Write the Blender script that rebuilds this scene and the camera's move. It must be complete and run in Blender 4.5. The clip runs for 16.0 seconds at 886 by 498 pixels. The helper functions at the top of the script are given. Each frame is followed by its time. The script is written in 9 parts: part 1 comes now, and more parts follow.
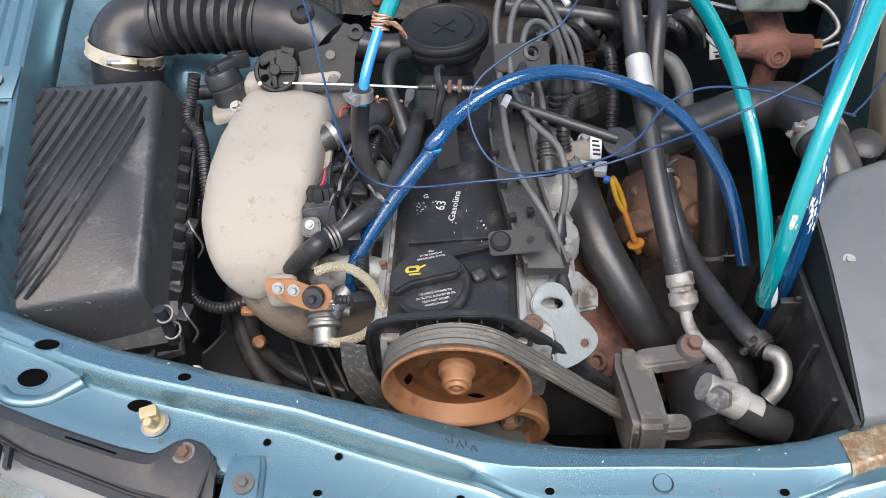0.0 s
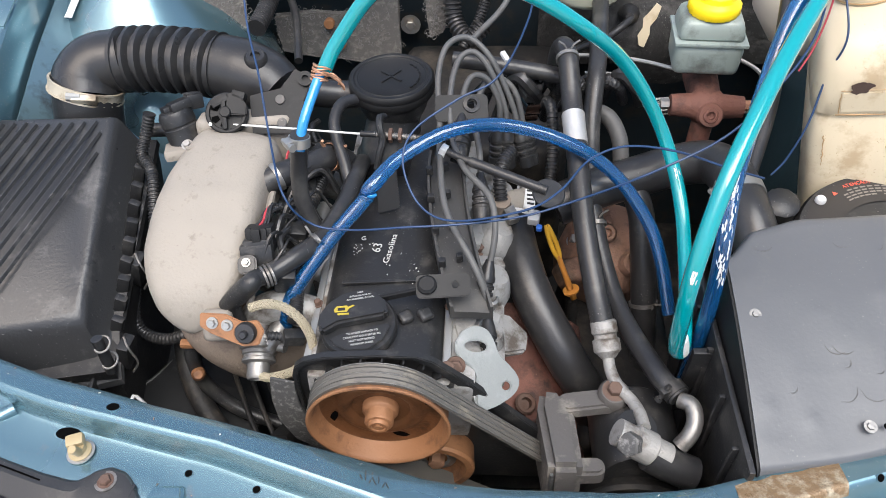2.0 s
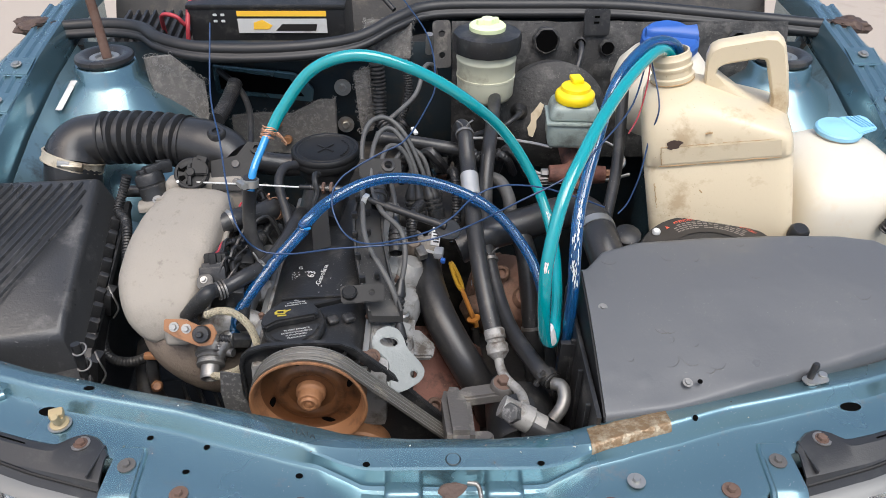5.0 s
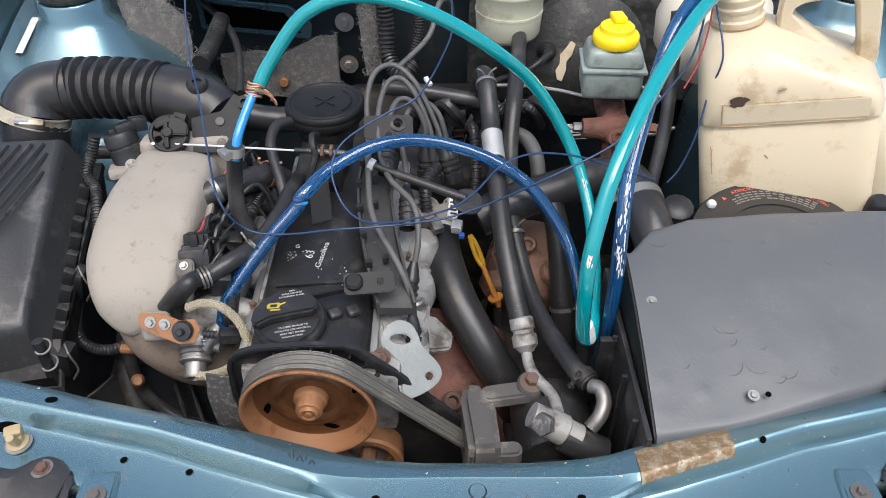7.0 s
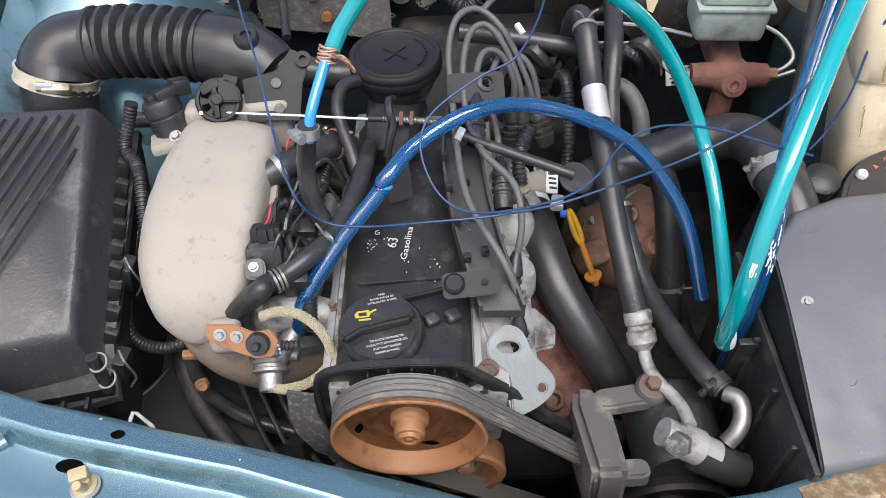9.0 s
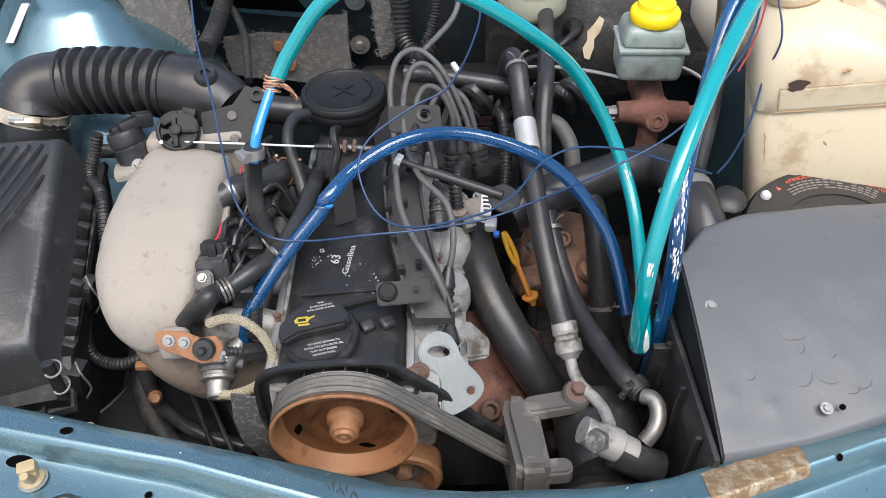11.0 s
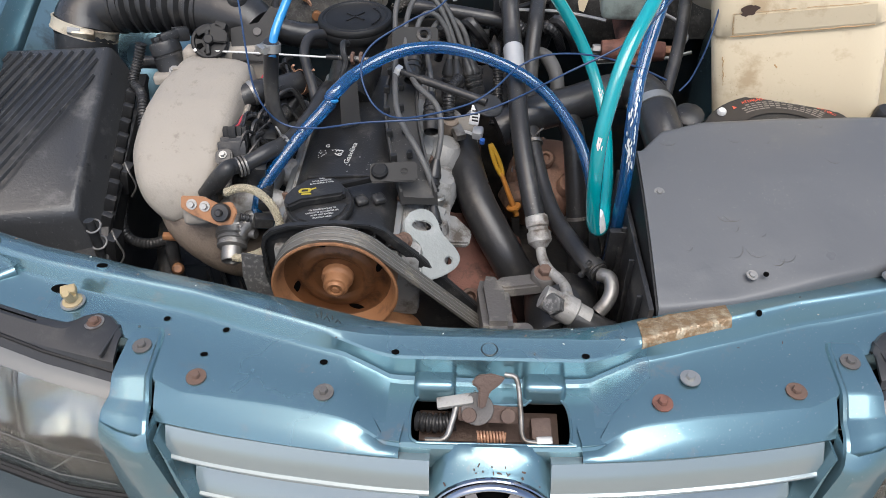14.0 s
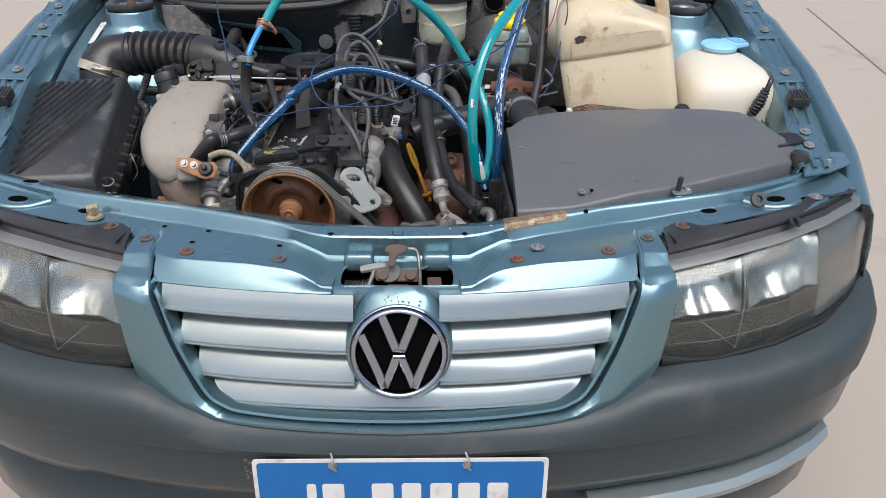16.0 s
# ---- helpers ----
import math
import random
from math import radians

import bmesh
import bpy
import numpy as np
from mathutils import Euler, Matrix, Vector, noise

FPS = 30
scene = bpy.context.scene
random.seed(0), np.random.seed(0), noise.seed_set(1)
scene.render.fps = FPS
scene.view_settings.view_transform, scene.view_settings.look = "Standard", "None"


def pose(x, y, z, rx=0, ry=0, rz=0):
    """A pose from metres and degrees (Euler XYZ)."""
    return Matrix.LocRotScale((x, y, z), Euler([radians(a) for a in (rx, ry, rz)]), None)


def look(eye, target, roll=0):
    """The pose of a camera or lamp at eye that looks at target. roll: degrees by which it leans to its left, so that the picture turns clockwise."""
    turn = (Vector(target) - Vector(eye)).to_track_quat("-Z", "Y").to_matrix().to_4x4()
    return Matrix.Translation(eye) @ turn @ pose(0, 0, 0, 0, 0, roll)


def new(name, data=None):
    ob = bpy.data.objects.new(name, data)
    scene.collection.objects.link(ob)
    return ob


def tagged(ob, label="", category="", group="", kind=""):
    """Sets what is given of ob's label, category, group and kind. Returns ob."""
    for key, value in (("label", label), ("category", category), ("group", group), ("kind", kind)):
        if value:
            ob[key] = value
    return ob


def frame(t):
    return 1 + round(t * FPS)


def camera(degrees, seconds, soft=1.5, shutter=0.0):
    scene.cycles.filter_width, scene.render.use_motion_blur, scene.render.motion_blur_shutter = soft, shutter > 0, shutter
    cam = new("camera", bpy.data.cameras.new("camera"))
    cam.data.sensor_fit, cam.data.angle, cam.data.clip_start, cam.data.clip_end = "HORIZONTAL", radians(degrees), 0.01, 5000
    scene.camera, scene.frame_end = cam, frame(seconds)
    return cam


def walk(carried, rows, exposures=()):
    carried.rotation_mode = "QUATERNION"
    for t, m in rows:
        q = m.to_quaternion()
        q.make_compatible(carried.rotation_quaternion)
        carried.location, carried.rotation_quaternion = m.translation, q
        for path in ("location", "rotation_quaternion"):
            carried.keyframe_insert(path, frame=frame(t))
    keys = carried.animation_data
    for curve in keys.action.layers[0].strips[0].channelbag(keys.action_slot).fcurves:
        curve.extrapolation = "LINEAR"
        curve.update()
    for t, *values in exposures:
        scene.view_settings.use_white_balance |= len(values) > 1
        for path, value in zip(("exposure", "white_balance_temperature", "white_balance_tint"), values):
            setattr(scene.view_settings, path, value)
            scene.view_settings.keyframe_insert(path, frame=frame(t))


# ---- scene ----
cam = camera(61.8, 16.0, soft=0.6)
PATH = [
    (0, (-0.136, -0.224, 1.394), (-0.269, 1.094, -0.105), -5.3),
    (0.5, (-0.108, -0.186, 1.398), (-0.22, 1.132, -0.103), -3.2),
    (1, (-0.08, -0.135, 1.39), (-0.196, 1.163, -0.127), -3.2),
    (1.5, (-0.067, -0.14, 1.395), (-0.17, 1.153, -0.128), -2.5),
    (2, (-0.072, -0.234, 1.421), (-0.181, 1.149, -0.019), -2.4),
    (2.5, (-0.108, -0.373, 1.424), (-0.212, 1.13, 0.108), -1.7),
    (3, (-0.108, -0.471, 1.406), (-0.183, 1.057, 0.118), -0.9),
    (3.5, (-0.094, -0.535, 1.404), (-0.101, 1.021, 0.147), 0.4),
    (4, (-0.051, -0.521, 1.438), (-0.035, 1.091, 0.255), 0.4),
    (4.5, (-0.02, -0.492, 1.447), (-0.004, 1.138, 0.288), 0.2),
    (4.7, (-0.02, -0.487, 1.448), (0.001, 1.148, 0.295), 0.3),
    (6.8, (-0.018, -0.381, 1.429), (-0.004, 1.18, 0.179), -0.2),
    (7, (-0.032, -0.325, 1.417), (-0.031, 1.177, 0.096), -0.2),
    (7.5, (-0.112, -0.187, 1.392), (-0.139, 1.211, -0.038), -1.0),
    (8, (-0.144, -0.179, 1.389), (-0.183, 1.156, -0.1), -1.6),
    (8.5, (-0.139, -0.173, 1.389), (-0.165, 1.139, -0.12), -1.5),
    (8.7, (-0.135, -0.17, 1.395), (-0.163, 1.139, -0.117), -1.9),
    (10.8, (-0.087, -0.249, 1.404), (-0.077, 1.199, 0.025), -1.4),
    (11, (-0.076, -0.253, 1.404), (-0.064, 1.191, 0.02), -1.2),
    (11.5, (-0.053, -0.264, 1.41), (-0.049, 1.171, 0.017), -0.3),
    (12, (-0.041, -0.277, 1.409), (-0.072, 1.156, 0.014), 0.8),
    (12.5, (-0.012, -0.294, 1.404), (-0.076, 1.131, 0.003), 1.0),
    (13, (0.022, -0.326, 1.397), (-0.062, 1.093, -0.01), 1.8),
    (13.5, (0.02, -0.361, 1.402), (-0.083, 1.09, 0.029), 1.1),
    (14, (-0.023, -0.439, 1.372), (-0.093, 1.038, 0.025), -0.8),
    (14.5, (-0.077, -0.577, 1.34), (-0.111, 0.967, 0.069), -1.5),
    (15, (-0.067, -0.686, 1.303), (-0.043, 0.922, 0.114), -0.4),
    (15.5, (-0.007, -0.775, 1.282), (0.046, 0.888, 0.171), 0.4),
    (16, (0.041, -0.88, 1.294), (0.082, 0.864, 0.316), 0.6),
]
walk(cam, [(t, look(eye, target, roll)) for t, eye, target, roll in PATH],
     exposures=[(0, 1.12), (1.5, 1.20), (2.5, 0.86), (3.5, 0.72), (7.0, 0.80), (8.0, 1.12), (11.0, 0.95), (12.5, 1.0), (14.0, 0.74), (16, 0.48)])

# world and light: bright open shade, soft daylight from above
world = bpy.data.worlds.new("sky")
scene.world = world
world.use_nodes = True
wn = world.node_tree.nodes
sky = wn.new("ShaderNodeTexSky")
sky.sky_type = "NISHITA"
sky.sun_disc = False
sky.sun_elevation, sky.sun_rotation = radians(63), radians(214)
sky.air_density, sky.dust_density, sky.ozone_density = 0.94, 3.6, 0.85
wn["Background"].inputs["Strength"].default_value = 0.135
world.node_tree.links.new(sky.outputs["Color"], wn["Background"].inputs["Color"])
sun = new("sun", bpy.data.lights.new("sun", "SUN"))
sun.data.energy, sun.data.angle, sun.data.color = 1.9, radians(42), (1.0, 0.985, 0.965)
sun.matrix_world = look((0.95, -1.25, 4.3), (0, 0.2, 0.8))


# ---- materials ----
def material(name, color, rough=0.5, metal=0.0, vary=0.25, scale=14.0, bump=0.15, bump_scale=160.0, dirt=None, dirt_amount=0.35,
             coat=0.0, dirt_scale=22.0, speck=0.0, speck_color=(0.42, 0.40, 0.37), trans=0.0, ior=1.45, rough_vary=0.12, random_vary=0.0):
    """A surface with a base colour that varies at two scales, stains of its own shape, uneven gloss and fine relief."""
    m = bpy.data.materials.new(name)
    m.use_nodes = True
    t = m.node_tree
    n, l = t.nodes, t.links
    b = n["Principled BSDF"]
    co = n.new("ShaderNodeTexCoord")
    big, fine = n.new("ShaderNodeTexNoise"), n.new("ShaderNodeTexNoise")
    big.inputs["Scale"].default_value, big.inputs["Detail"].default_value = scale, 5
    fine.inputs["Scale"].default_value, fine.inputs["Detail"].default_value = bump_scale, 4
    for q in (big, fine):
        l.new(co.outputs["Object"], q.inputs["Vector"])
    dark = [c * (1 - vary) for c in color]
    light = [min(1, c * (1 + vary)) for c in color]
    ramp = n.new("ShaderNodeValToRGB")
    ramp.color_ramp.elements[0].color, ramp.color_ramp.elements[1].color = (*dark, 1), (*light, 1)
    ramp.color_ramp.elements[0].position, ramp.color_ramp.elements[1].position = 0.36, 0.64
    mixf = n.new("ShaderNodeMath")
    mixf.operation = "MULTIPLY_ADD"
    l.new(fine.outputs["Fac"], mixf.inputs[0])
    mixf.inputs[1].default_value = 0.5
    add = n.new("ShaderNodeMath")
    add.operation = "MULTIPLY_ADD"
    l.new(big.outputs["Fac"], add.inputs[0])
    add.inputs[1].default_value = 0.5
    l.new(mixf.outputs[0], add.inputs[2])
    l.new(add.outputs[0], ramp.inputs["Fac"])
    last = ramp.outputs["Color"]
    if dirt:
        spots = n.new("ShaderNodeTexNoise")
        spots.inputs["Scale"].default_value, spots.inputs["Detail"].default_value, spots.inputs["Roughness"].default_value = dirt_scale, 8, 0.65
        l.new(co.outputs["Object"], spots.inputs["Vector"])
        lim = n.new("ShaderNodeMapRange")
        lim.inputs["From Min"].default_value, lim.inputs["From Max"].default_value = 0.62 - 0.28 * dirt_amount, 0.74 - 0.2 * dirt_amount
        l.new(spots.outputs["Fac"], lim.inputs["Value"])
        mix = n.new("ShaderNodeMix")
        mix.data_type = "RGBA"
        l.new(lim.outputs["Result"], mix.inputs["Factor"])
        l.new(last, mix.inputs["A"])
        mix.inputs["B"].default_value = (*dirt, 1)
        last = mix.outputs["Result"]
    if speck:
        dots = n.new("ShaderNodeTexNoise")
        dots.inputs["Scale"].default_value, dots.inputs["Detail"].default_value, dots.inputs["Roughness"].default_value = 420, 3, 0.6
        l.new(co.outputs["Object"], dots.inputs["Vector"])
        patch = n.new("ShaderNodeMath")
        patch.operation = "MULTIPLY_ADD"
        l.new(big.outputs["Fac"], patch.inputs[0])
        patch.inputs[1].default_value = 0.30
        l.new(dots.outputs["Fac"], patch.inputs[2])
        lim2 = n.new("ShaderNodeMapRange")
        lim2.inputs["From Min"].default_value, lim2.inputs["From Max"].default_value = 0.87 - 0.12 * speck, 0.95 - 0.12 * speck
        lim2.inputs["To Max"].default_value = 0.8
        l.new(patch.outputs[0], lim2.inputs["Value"])
        mix2 = n.new("ShaderNodeMix")
        mix2.data_type = "RGBA"
        l.new(lim2.outputs["Result"], mix2.inputs["Factor"])
        l.new(last, mix2.inputs["A"])
        mix2.inputs["B"].default_value = (*speck_color, 1)
        last = mix2.outputs["Result"]
    if random_vary:
        info, hsv = n.new("ShaderNodeObjectInfo"), n.new("ShaderNodeHueSaturation")
        rng = n.new("ShaderNodeMapRange")
        rng.inputs["To Min"].default_value, rng.inputs["To Max"].default_value = 1 - random_vary, 1 + random_vary
        l.new(info.outputs["Random"], rng.inputs["Value"])
        l.new(rng.outputs["Result"], hsv.inputs["Value"])
        l.new(last, hsv.inputs["Color"])
        last = hsv.outputs["Color"]
    l.new(last, b.inputs["Base Color"])
    b.inputs["Metallic"].default_value = metal
    b.inputs["IOR"].default_value = ior
    b.inputs["Coat Weight"].default_value = coat
    b.inputs["Coat Roughness"].default_value = 0.06
    b.inputs["Transmission Weight"].default_value = trans
    rr = n.new("ShaderNodeMapRange")
    rr.inputs["To Min"].default_value, rr.inputs["To Max"].default_value = max(0.02, rough - rough_vary), min(1, rough + rough_vary)
    l.new(big.outputs["Fac"], rr.inputs["Value"])
    l.new(rr.outputs["Result"], b.inputs["Roughness"])
    if bump:
        bp = n.new("ShaderNodeBump")
        bp.inputs["Strength"].default_value, bp.inputs["Distance"].default_value = bump, 0.002
        l.new(fine.outputs["Fac"], bp.inputs["Height"])
        l.new(bp.outputs["Normal"], b.inputs["Normal"])
    return m


PAINT = material("blue_paint", (0.126, 0.222, 0.258), 0.27, 0.7, 0.06, 3, 0.02, 400, dirt=(0.2, 0.24, 0.25), dirt_amount=0.08, coat=0.7, dirt_scale=30, speck=0.25, speck_color=(0.5, 0.52, 0.52))
# much darker than the body blue; bulkhead, seal flange, stamp ring, grille back
PAINT_DARK = material("dark_blue_paint", (0.022, 0.032, 0.038), 0.42, 0.3, 0.15, 6, 0.04, 300, dirt=(0.05, 0.047, 0.043), dirt_amount=0.4, coat=0.2)
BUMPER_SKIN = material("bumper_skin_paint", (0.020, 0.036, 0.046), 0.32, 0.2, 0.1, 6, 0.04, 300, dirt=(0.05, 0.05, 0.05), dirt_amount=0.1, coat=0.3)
SLAT_PAINT = material("grille_paint", (0.260, 0.305, 0.310), 0.22, 0.57, 0.06, 4, 0.02, 400, coat=0.5)
PLASTIC = material("black_plastic", (0.0125, 0.0127, 0.0131), 0.38, 0, 0.4, 16, 0.14, 420, dirt=(0.055, 0.052, 0.048), dirt_amount=0.30, dirt_scale=34, speck=0.42, speck_color=(0.2, 0.19, 0.18))
PLASTIC_GREY = material("grey_plastic", (0.025, 0.0257, 0.0267), 0.3, 0, 0.3, 14, 0.22, 300, dirt=(0.095, 0.093, 0.09), dirt_amount=0.22, dirt_scale=18, speck=0.2, speck_color=(0.2, 0.2, 0.19))
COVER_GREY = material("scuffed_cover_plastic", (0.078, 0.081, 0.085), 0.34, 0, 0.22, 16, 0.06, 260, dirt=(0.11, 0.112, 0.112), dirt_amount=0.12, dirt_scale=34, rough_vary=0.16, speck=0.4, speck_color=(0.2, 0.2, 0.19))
BUMPER_GREY = material("bumper_plastic", (0.0265, 0.0375, 0.0418), 0.46, 0, 0.1, 5, 0.12, 500, dirt=(0.065, 0.068, 0.067), dirt_amount=0.22, dirt_scale=6, speck=0.12, speck_color=(0.12, 0.12, 0.115))
RUBBER = material("rubber", (0.019, 0.019, 0.0196), 0.32, 0, 0.3, 12, 0.12, 300, dirt=(0.06, 0.058, 0.054), dirt_amount=0.32, speck=0.4, speck_color=(0.22, 0.21, 0.2))
GREY_WIRE = material("grey_rubber", (0.070, 0.070, 0.0685), 0.5, 0, 0.2, 30, 0.1, 300, dirt=(0.05, 0.045, 0.04), dirt_amount=0.3)
# near-black base with brown dirt blotches, mostly for parts low in the bay
DARK = material("blotched_near_black", (0.009, 0.0086, 0.0083), 0.6, 0, 0.4, 18, 0.4, 120, dirt=(0.05, 0.042, 0.034), dirt_amount=0.4)
ALU_CAST = material("cast_aluminium", (0.25, 0.245, 0.232), 0.6, 0.35, 0.25, 30, 0.35, 300, dirt=(0.11, 0.092, 0.075), dirt_amount=0.45, dirt_scale=34, speck=0.2, speck_color=(0.08, 0.07, 0.06))
ALU_BEIGE = material("weathered_casting", (0.225, 0.203, 0.172), 0.62, 0.05, 0.2, 42, 0.3, 300, dirt=(0.2, 0.177, 0.147), dirt_amount=0.14, dirt_scale=70, speck=0.12, speck_color=(0.15, 0.12, 0.10))
STEEL = material("steel", (0.36, 0.35, 0.34), 0.42, 0.9, 0.2, 40, 0.15, 300, dirt=(0.25, 0.2, 0.16), dirt_amount=0.3)
ZINC = material("zinc_steel", (0.33, 0.33, 0.315), 0.42, 0.8, 0.12, 50, 0.12, 300, dirt=(0.35, 0.3, 0.25), dirt_amount=0.25)
RUST_ORANGE = material("orange_rust", (0.235, 0.112, 0.052), 0.52, 0.15, 0.22, 26, 0.25, 300, dirt=(0.125, 0.060, 0.032), dirt_amount=0.3, dirt_scale=26)
PULLEY_BROWN = material("dark_brown_rust", (0.105, 0.046, 0.020), 0.36, 0.25, 0.3, 30, 0.2, 300, dirt=(0.045, 0.022, 0.012), dirt_amount=0.4, dirt_scale=30)
RUST = material("brown_rust", (0.085, 0.054, 0.041), 0.82, 0, 0.35, 30, 0.6, 200, dirt=(0.09, 0.045, 0.03), dirt_amount=0.4)
RUST_RED = material("red_rust", (0.125, 0.055, 0.040), 0.75, 0, 0.3, 26, 0.7, 180, dirt=(0.05, 0.028, 0.023), dirt_amount=0.45, speck=0.3, speck_color=(0.2, 0.11, 0.08))
IRON_GREY = material("grey_iron", (0.085, 0.08, 0.076), 0.62, 0.2, 0.2, 28, 0.35, 240, dirt=(0.26, 0.24, 0.21), dirt_amount=0.3)
BELT = material("belt_rubber", (0.07, 0.066, 0.058), 0.5, 0, 0.2, 20, 0.2, 300, dirt=(0.2, 0.18, 0.14), dirt_amount=0.3)
BRAID = material("braided_steel", (0.36, 0.32, 0.235), 0.5, 0.5, 0.3, 200, 0.9, 900)
TEAL = material("teal_hose", (0.0, 0.275, 0.305), 0.09, 0, 0.16, 25, 0.02, 200, coat=1.0, trans=0.22)
BLUE_HOSE = material("blue_hose", (0.010, 0.105, 0.285), 0.08, 0, 0.25, 18, 0.03, 200, coat=0.9, trans=0.7)
BLUE_LIGHT = material("light_blue_hose", (0.02, 0.20, 0.47), 0.15, 0, 0.15, 25, 0.02, 200, coat=0.6)
BLUE_WIRE = material("blue_wire", (0.011, 0.034, 0.090), 0.4, 0, 0.15, 60, 0, 200)
WHITE = material("white_plastic", (0.55, 0.55, 0.53), 0.45, 0, 0.08, 30, 0.05, 200, dirt=(0.4, 0.38, 0.34), dirt_amount=0.25)
YELLOW_PLASTIC = material("yellow_plastic", (0.5, 0.28, 0.03), 0.4, 0, 0.08, 20, 0.05, 200, dirt=(0.45, 0.25, 0.05), dirt_amount=0.25)
YELLOW_CAP = material("yellow_cap", (0.85, 0.62, 0.01), 0.4, 0, 0.06, 20, 0.04, 200)
ORANGE_PLASTIC = material("orange_plastic", (0.45, 0.19, 0.04), 0.45, 0, 0.2, 30, 0.1, 200, dirt=(0.25, 0.12, 0.04), dirt_amount=0.35)
JUG = material("aged_translucent_plastic", (0.50, 0.43, 0.305), 0.33, 0, 0.12, 7, 0.10, 200, dirt=(0.40, 0.31, 0.195), dirt_amount=0.24, dirt_scale=20, speck=0.35, speck_color=(0.2, 0.13, 0.06))
TANK = material("cream_plastic", (0.58, 0.54, 0.45), 0.4, 0, 0.06, 8, 0.04, 200, dirt=(0.6, 0.52, 0.4), dirt_amount=0.2)
RESERVOIR = material("pale_reservoir_plastic", (0.5, 0.5, 0.38), 0.35, 0, 0.12, 12, 0.04, 200, dirt=(0.36, 0.34, 0.25), dirt_amount=0.3)
BRAKE_PLASTIC = material("grey_green_plastic", (0.215, 0.255, 0.235), 0.3, 0, 0.15, 14, 0.05, 200, dirt=(0.12, 0.13, 0.12), dirt_amount=0.4)
CAP_BLUE = material("blue_cap", (0.02, 0.085, 0.32), 0.4, 0, 0.1, 14, 0.05, 200)
CAP_SKY = material("sky_blue_cap", (0.24, 0.5, 0.68), 0.4, 0, 0.06, 14, 0.05, 200)
CAP_LIME = material("pale_green_cap", (0.62, 0.7, 0.42), 0.45, 0, 0.08, 14, 0.05, 200)
CHROME = material("chrome", (0.36, 0.385, 0.43), 0.09, 1.0, 0.08, 12, 0.01, 200, rough_vary=0.05)
FELT = material("grey_felt", (0.085, 0.080, 0.074), 0.95, 0, 0.7, 90, 1.0, 320, dirt=(0.24, 0.225, 0.20), dirt_amount=0.42, dirt_scale=75, speck=0.5, speck_color=(0.32, 0.30, 0.27))
SEAL = material("door_seal_rubber", (0.016, 0.016, 0.0165), 0.42, 0, 0.2, 10, 0.1, 200)
PLATE_BLUE = material("plate_blue", (0.004, 0.105, 0.32), 0.35, 0, 0.06, 12, 0.02, 200)
RED_WIRE = material("red_wire", (0.35, 0.04, 0.05), 0.45, 0, 0.1, 30, 0.02, 200)
COPPER = material("copper", (0.36, 0.20, 0.125), 0.5, 0.5, 0.3, 80, 0.3, 300)
GREEN_METAL = material("steel_bracket", (0.145, 0.155, 0.15), 0.5, 0.4, 0.25, 30, 0.3, 260, dirt=(0.23, 0.24, 0.235), dirt_amount=0.3)
TAPE = material("mottled_brown_tape", (0.13, 0.085, 0.045), 0.32, 0.2, 0.5, 60, 0.8, 220, dirt=(0.36, 0.31, 0.22), dirt_amount=0.55, dirt_scale=70, speck=0.3, speck_color=(0.03, 0.022, 0.016))
SPECKLED = material("speckled_plastic", (0.05, 0.05, 0.049), 0.6, 0, 0.3, 60, 0.4, 300, dirt=(0.2, 0.195, 0.19), dirt_amount=0.4, dirt_scale=170)
BROWN_CAST = material("brown_casting", (0.17, 0.135, 0.105), 0.7, 0.1, 0.25, 26, 0.5, 300, dirt=(0.09, 0.07, 0.055), dirt_amount=0.35)
GUNMETAL = material("dark_worn_metal", (0.2, 0.195, 0.185), 0.42, 0.7, 0.25, 40, 0.25, 300, dirt=(0.1, 0.085, 0.07), dirt_amount=0.35)
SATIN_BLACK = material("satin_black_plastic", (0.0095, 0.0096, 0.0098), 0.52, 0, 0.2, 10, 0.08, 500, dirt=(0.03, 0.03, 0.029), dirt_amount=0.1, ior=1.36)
LAMP_GREY = material("dull_lamp_grey", (0.12, 0.122, 0.118), 0.35, 0.2, 0.25, 9, 0.1, 200)
LAMP_DARK = material("brown_lamp_housing", (0.026, 0.028, 0.026), 0.28, 0.0, 0.25, 9, 0.06, 200)
COVER_BLACK = material("lamp_cover_plastic", (0.020, 0.0205, 0.0215), 0.4, 0, 0.2, 10, 0.1, 420, dirt=(0.045, 0.045, 0.044), dirt_amount=0.18, speck=0.2, speck_color=(0.11, 0.11, 0.105))
BELLOWS_RUBBER = material("bellows_rubber", (0.018, 0.018, 0.0185), 0.31, 0, 0.25, 12, 0.1, 300, dirt=(0.05, 0.047, 0.043), dirt_amount=0.25, speck=0.2, speck_color=(0.13, 0.12, 0.11))
LABEL_INK = material("faded_label_ink", (0.17, 0.155, 0.135), 0.6, 0, 0.15, 60, 0, 200)
FIBRE = material("felt_fibre", (0.2, 0.195, 0.185), 0.9, 0, 0.3, 60, 0, 200)
WING_PAINT = material("grimy_wing_paint", (0.125, 0.2, 0.232), 0.34, 0.5, 0.12, 6, 0.04, 300, dirt=(0.06, 0.07, 0.072), dirt_amount=0.35, dirt_scale=12, coat=0.4)
DARK_RUST = material("dark_rust", (0.06, 0.04, 0.032), 0.6, 0.3, 0.35, 40, 0.4, 240, dirt=(0.12, 0.085, 0.065), dirt_amount=0.3)
CLIP_TAN = material("aged_clip_plastic", (0.3, 0.235, 0.13), 0.45, 0, 0.15, 20, 0.1, 200)
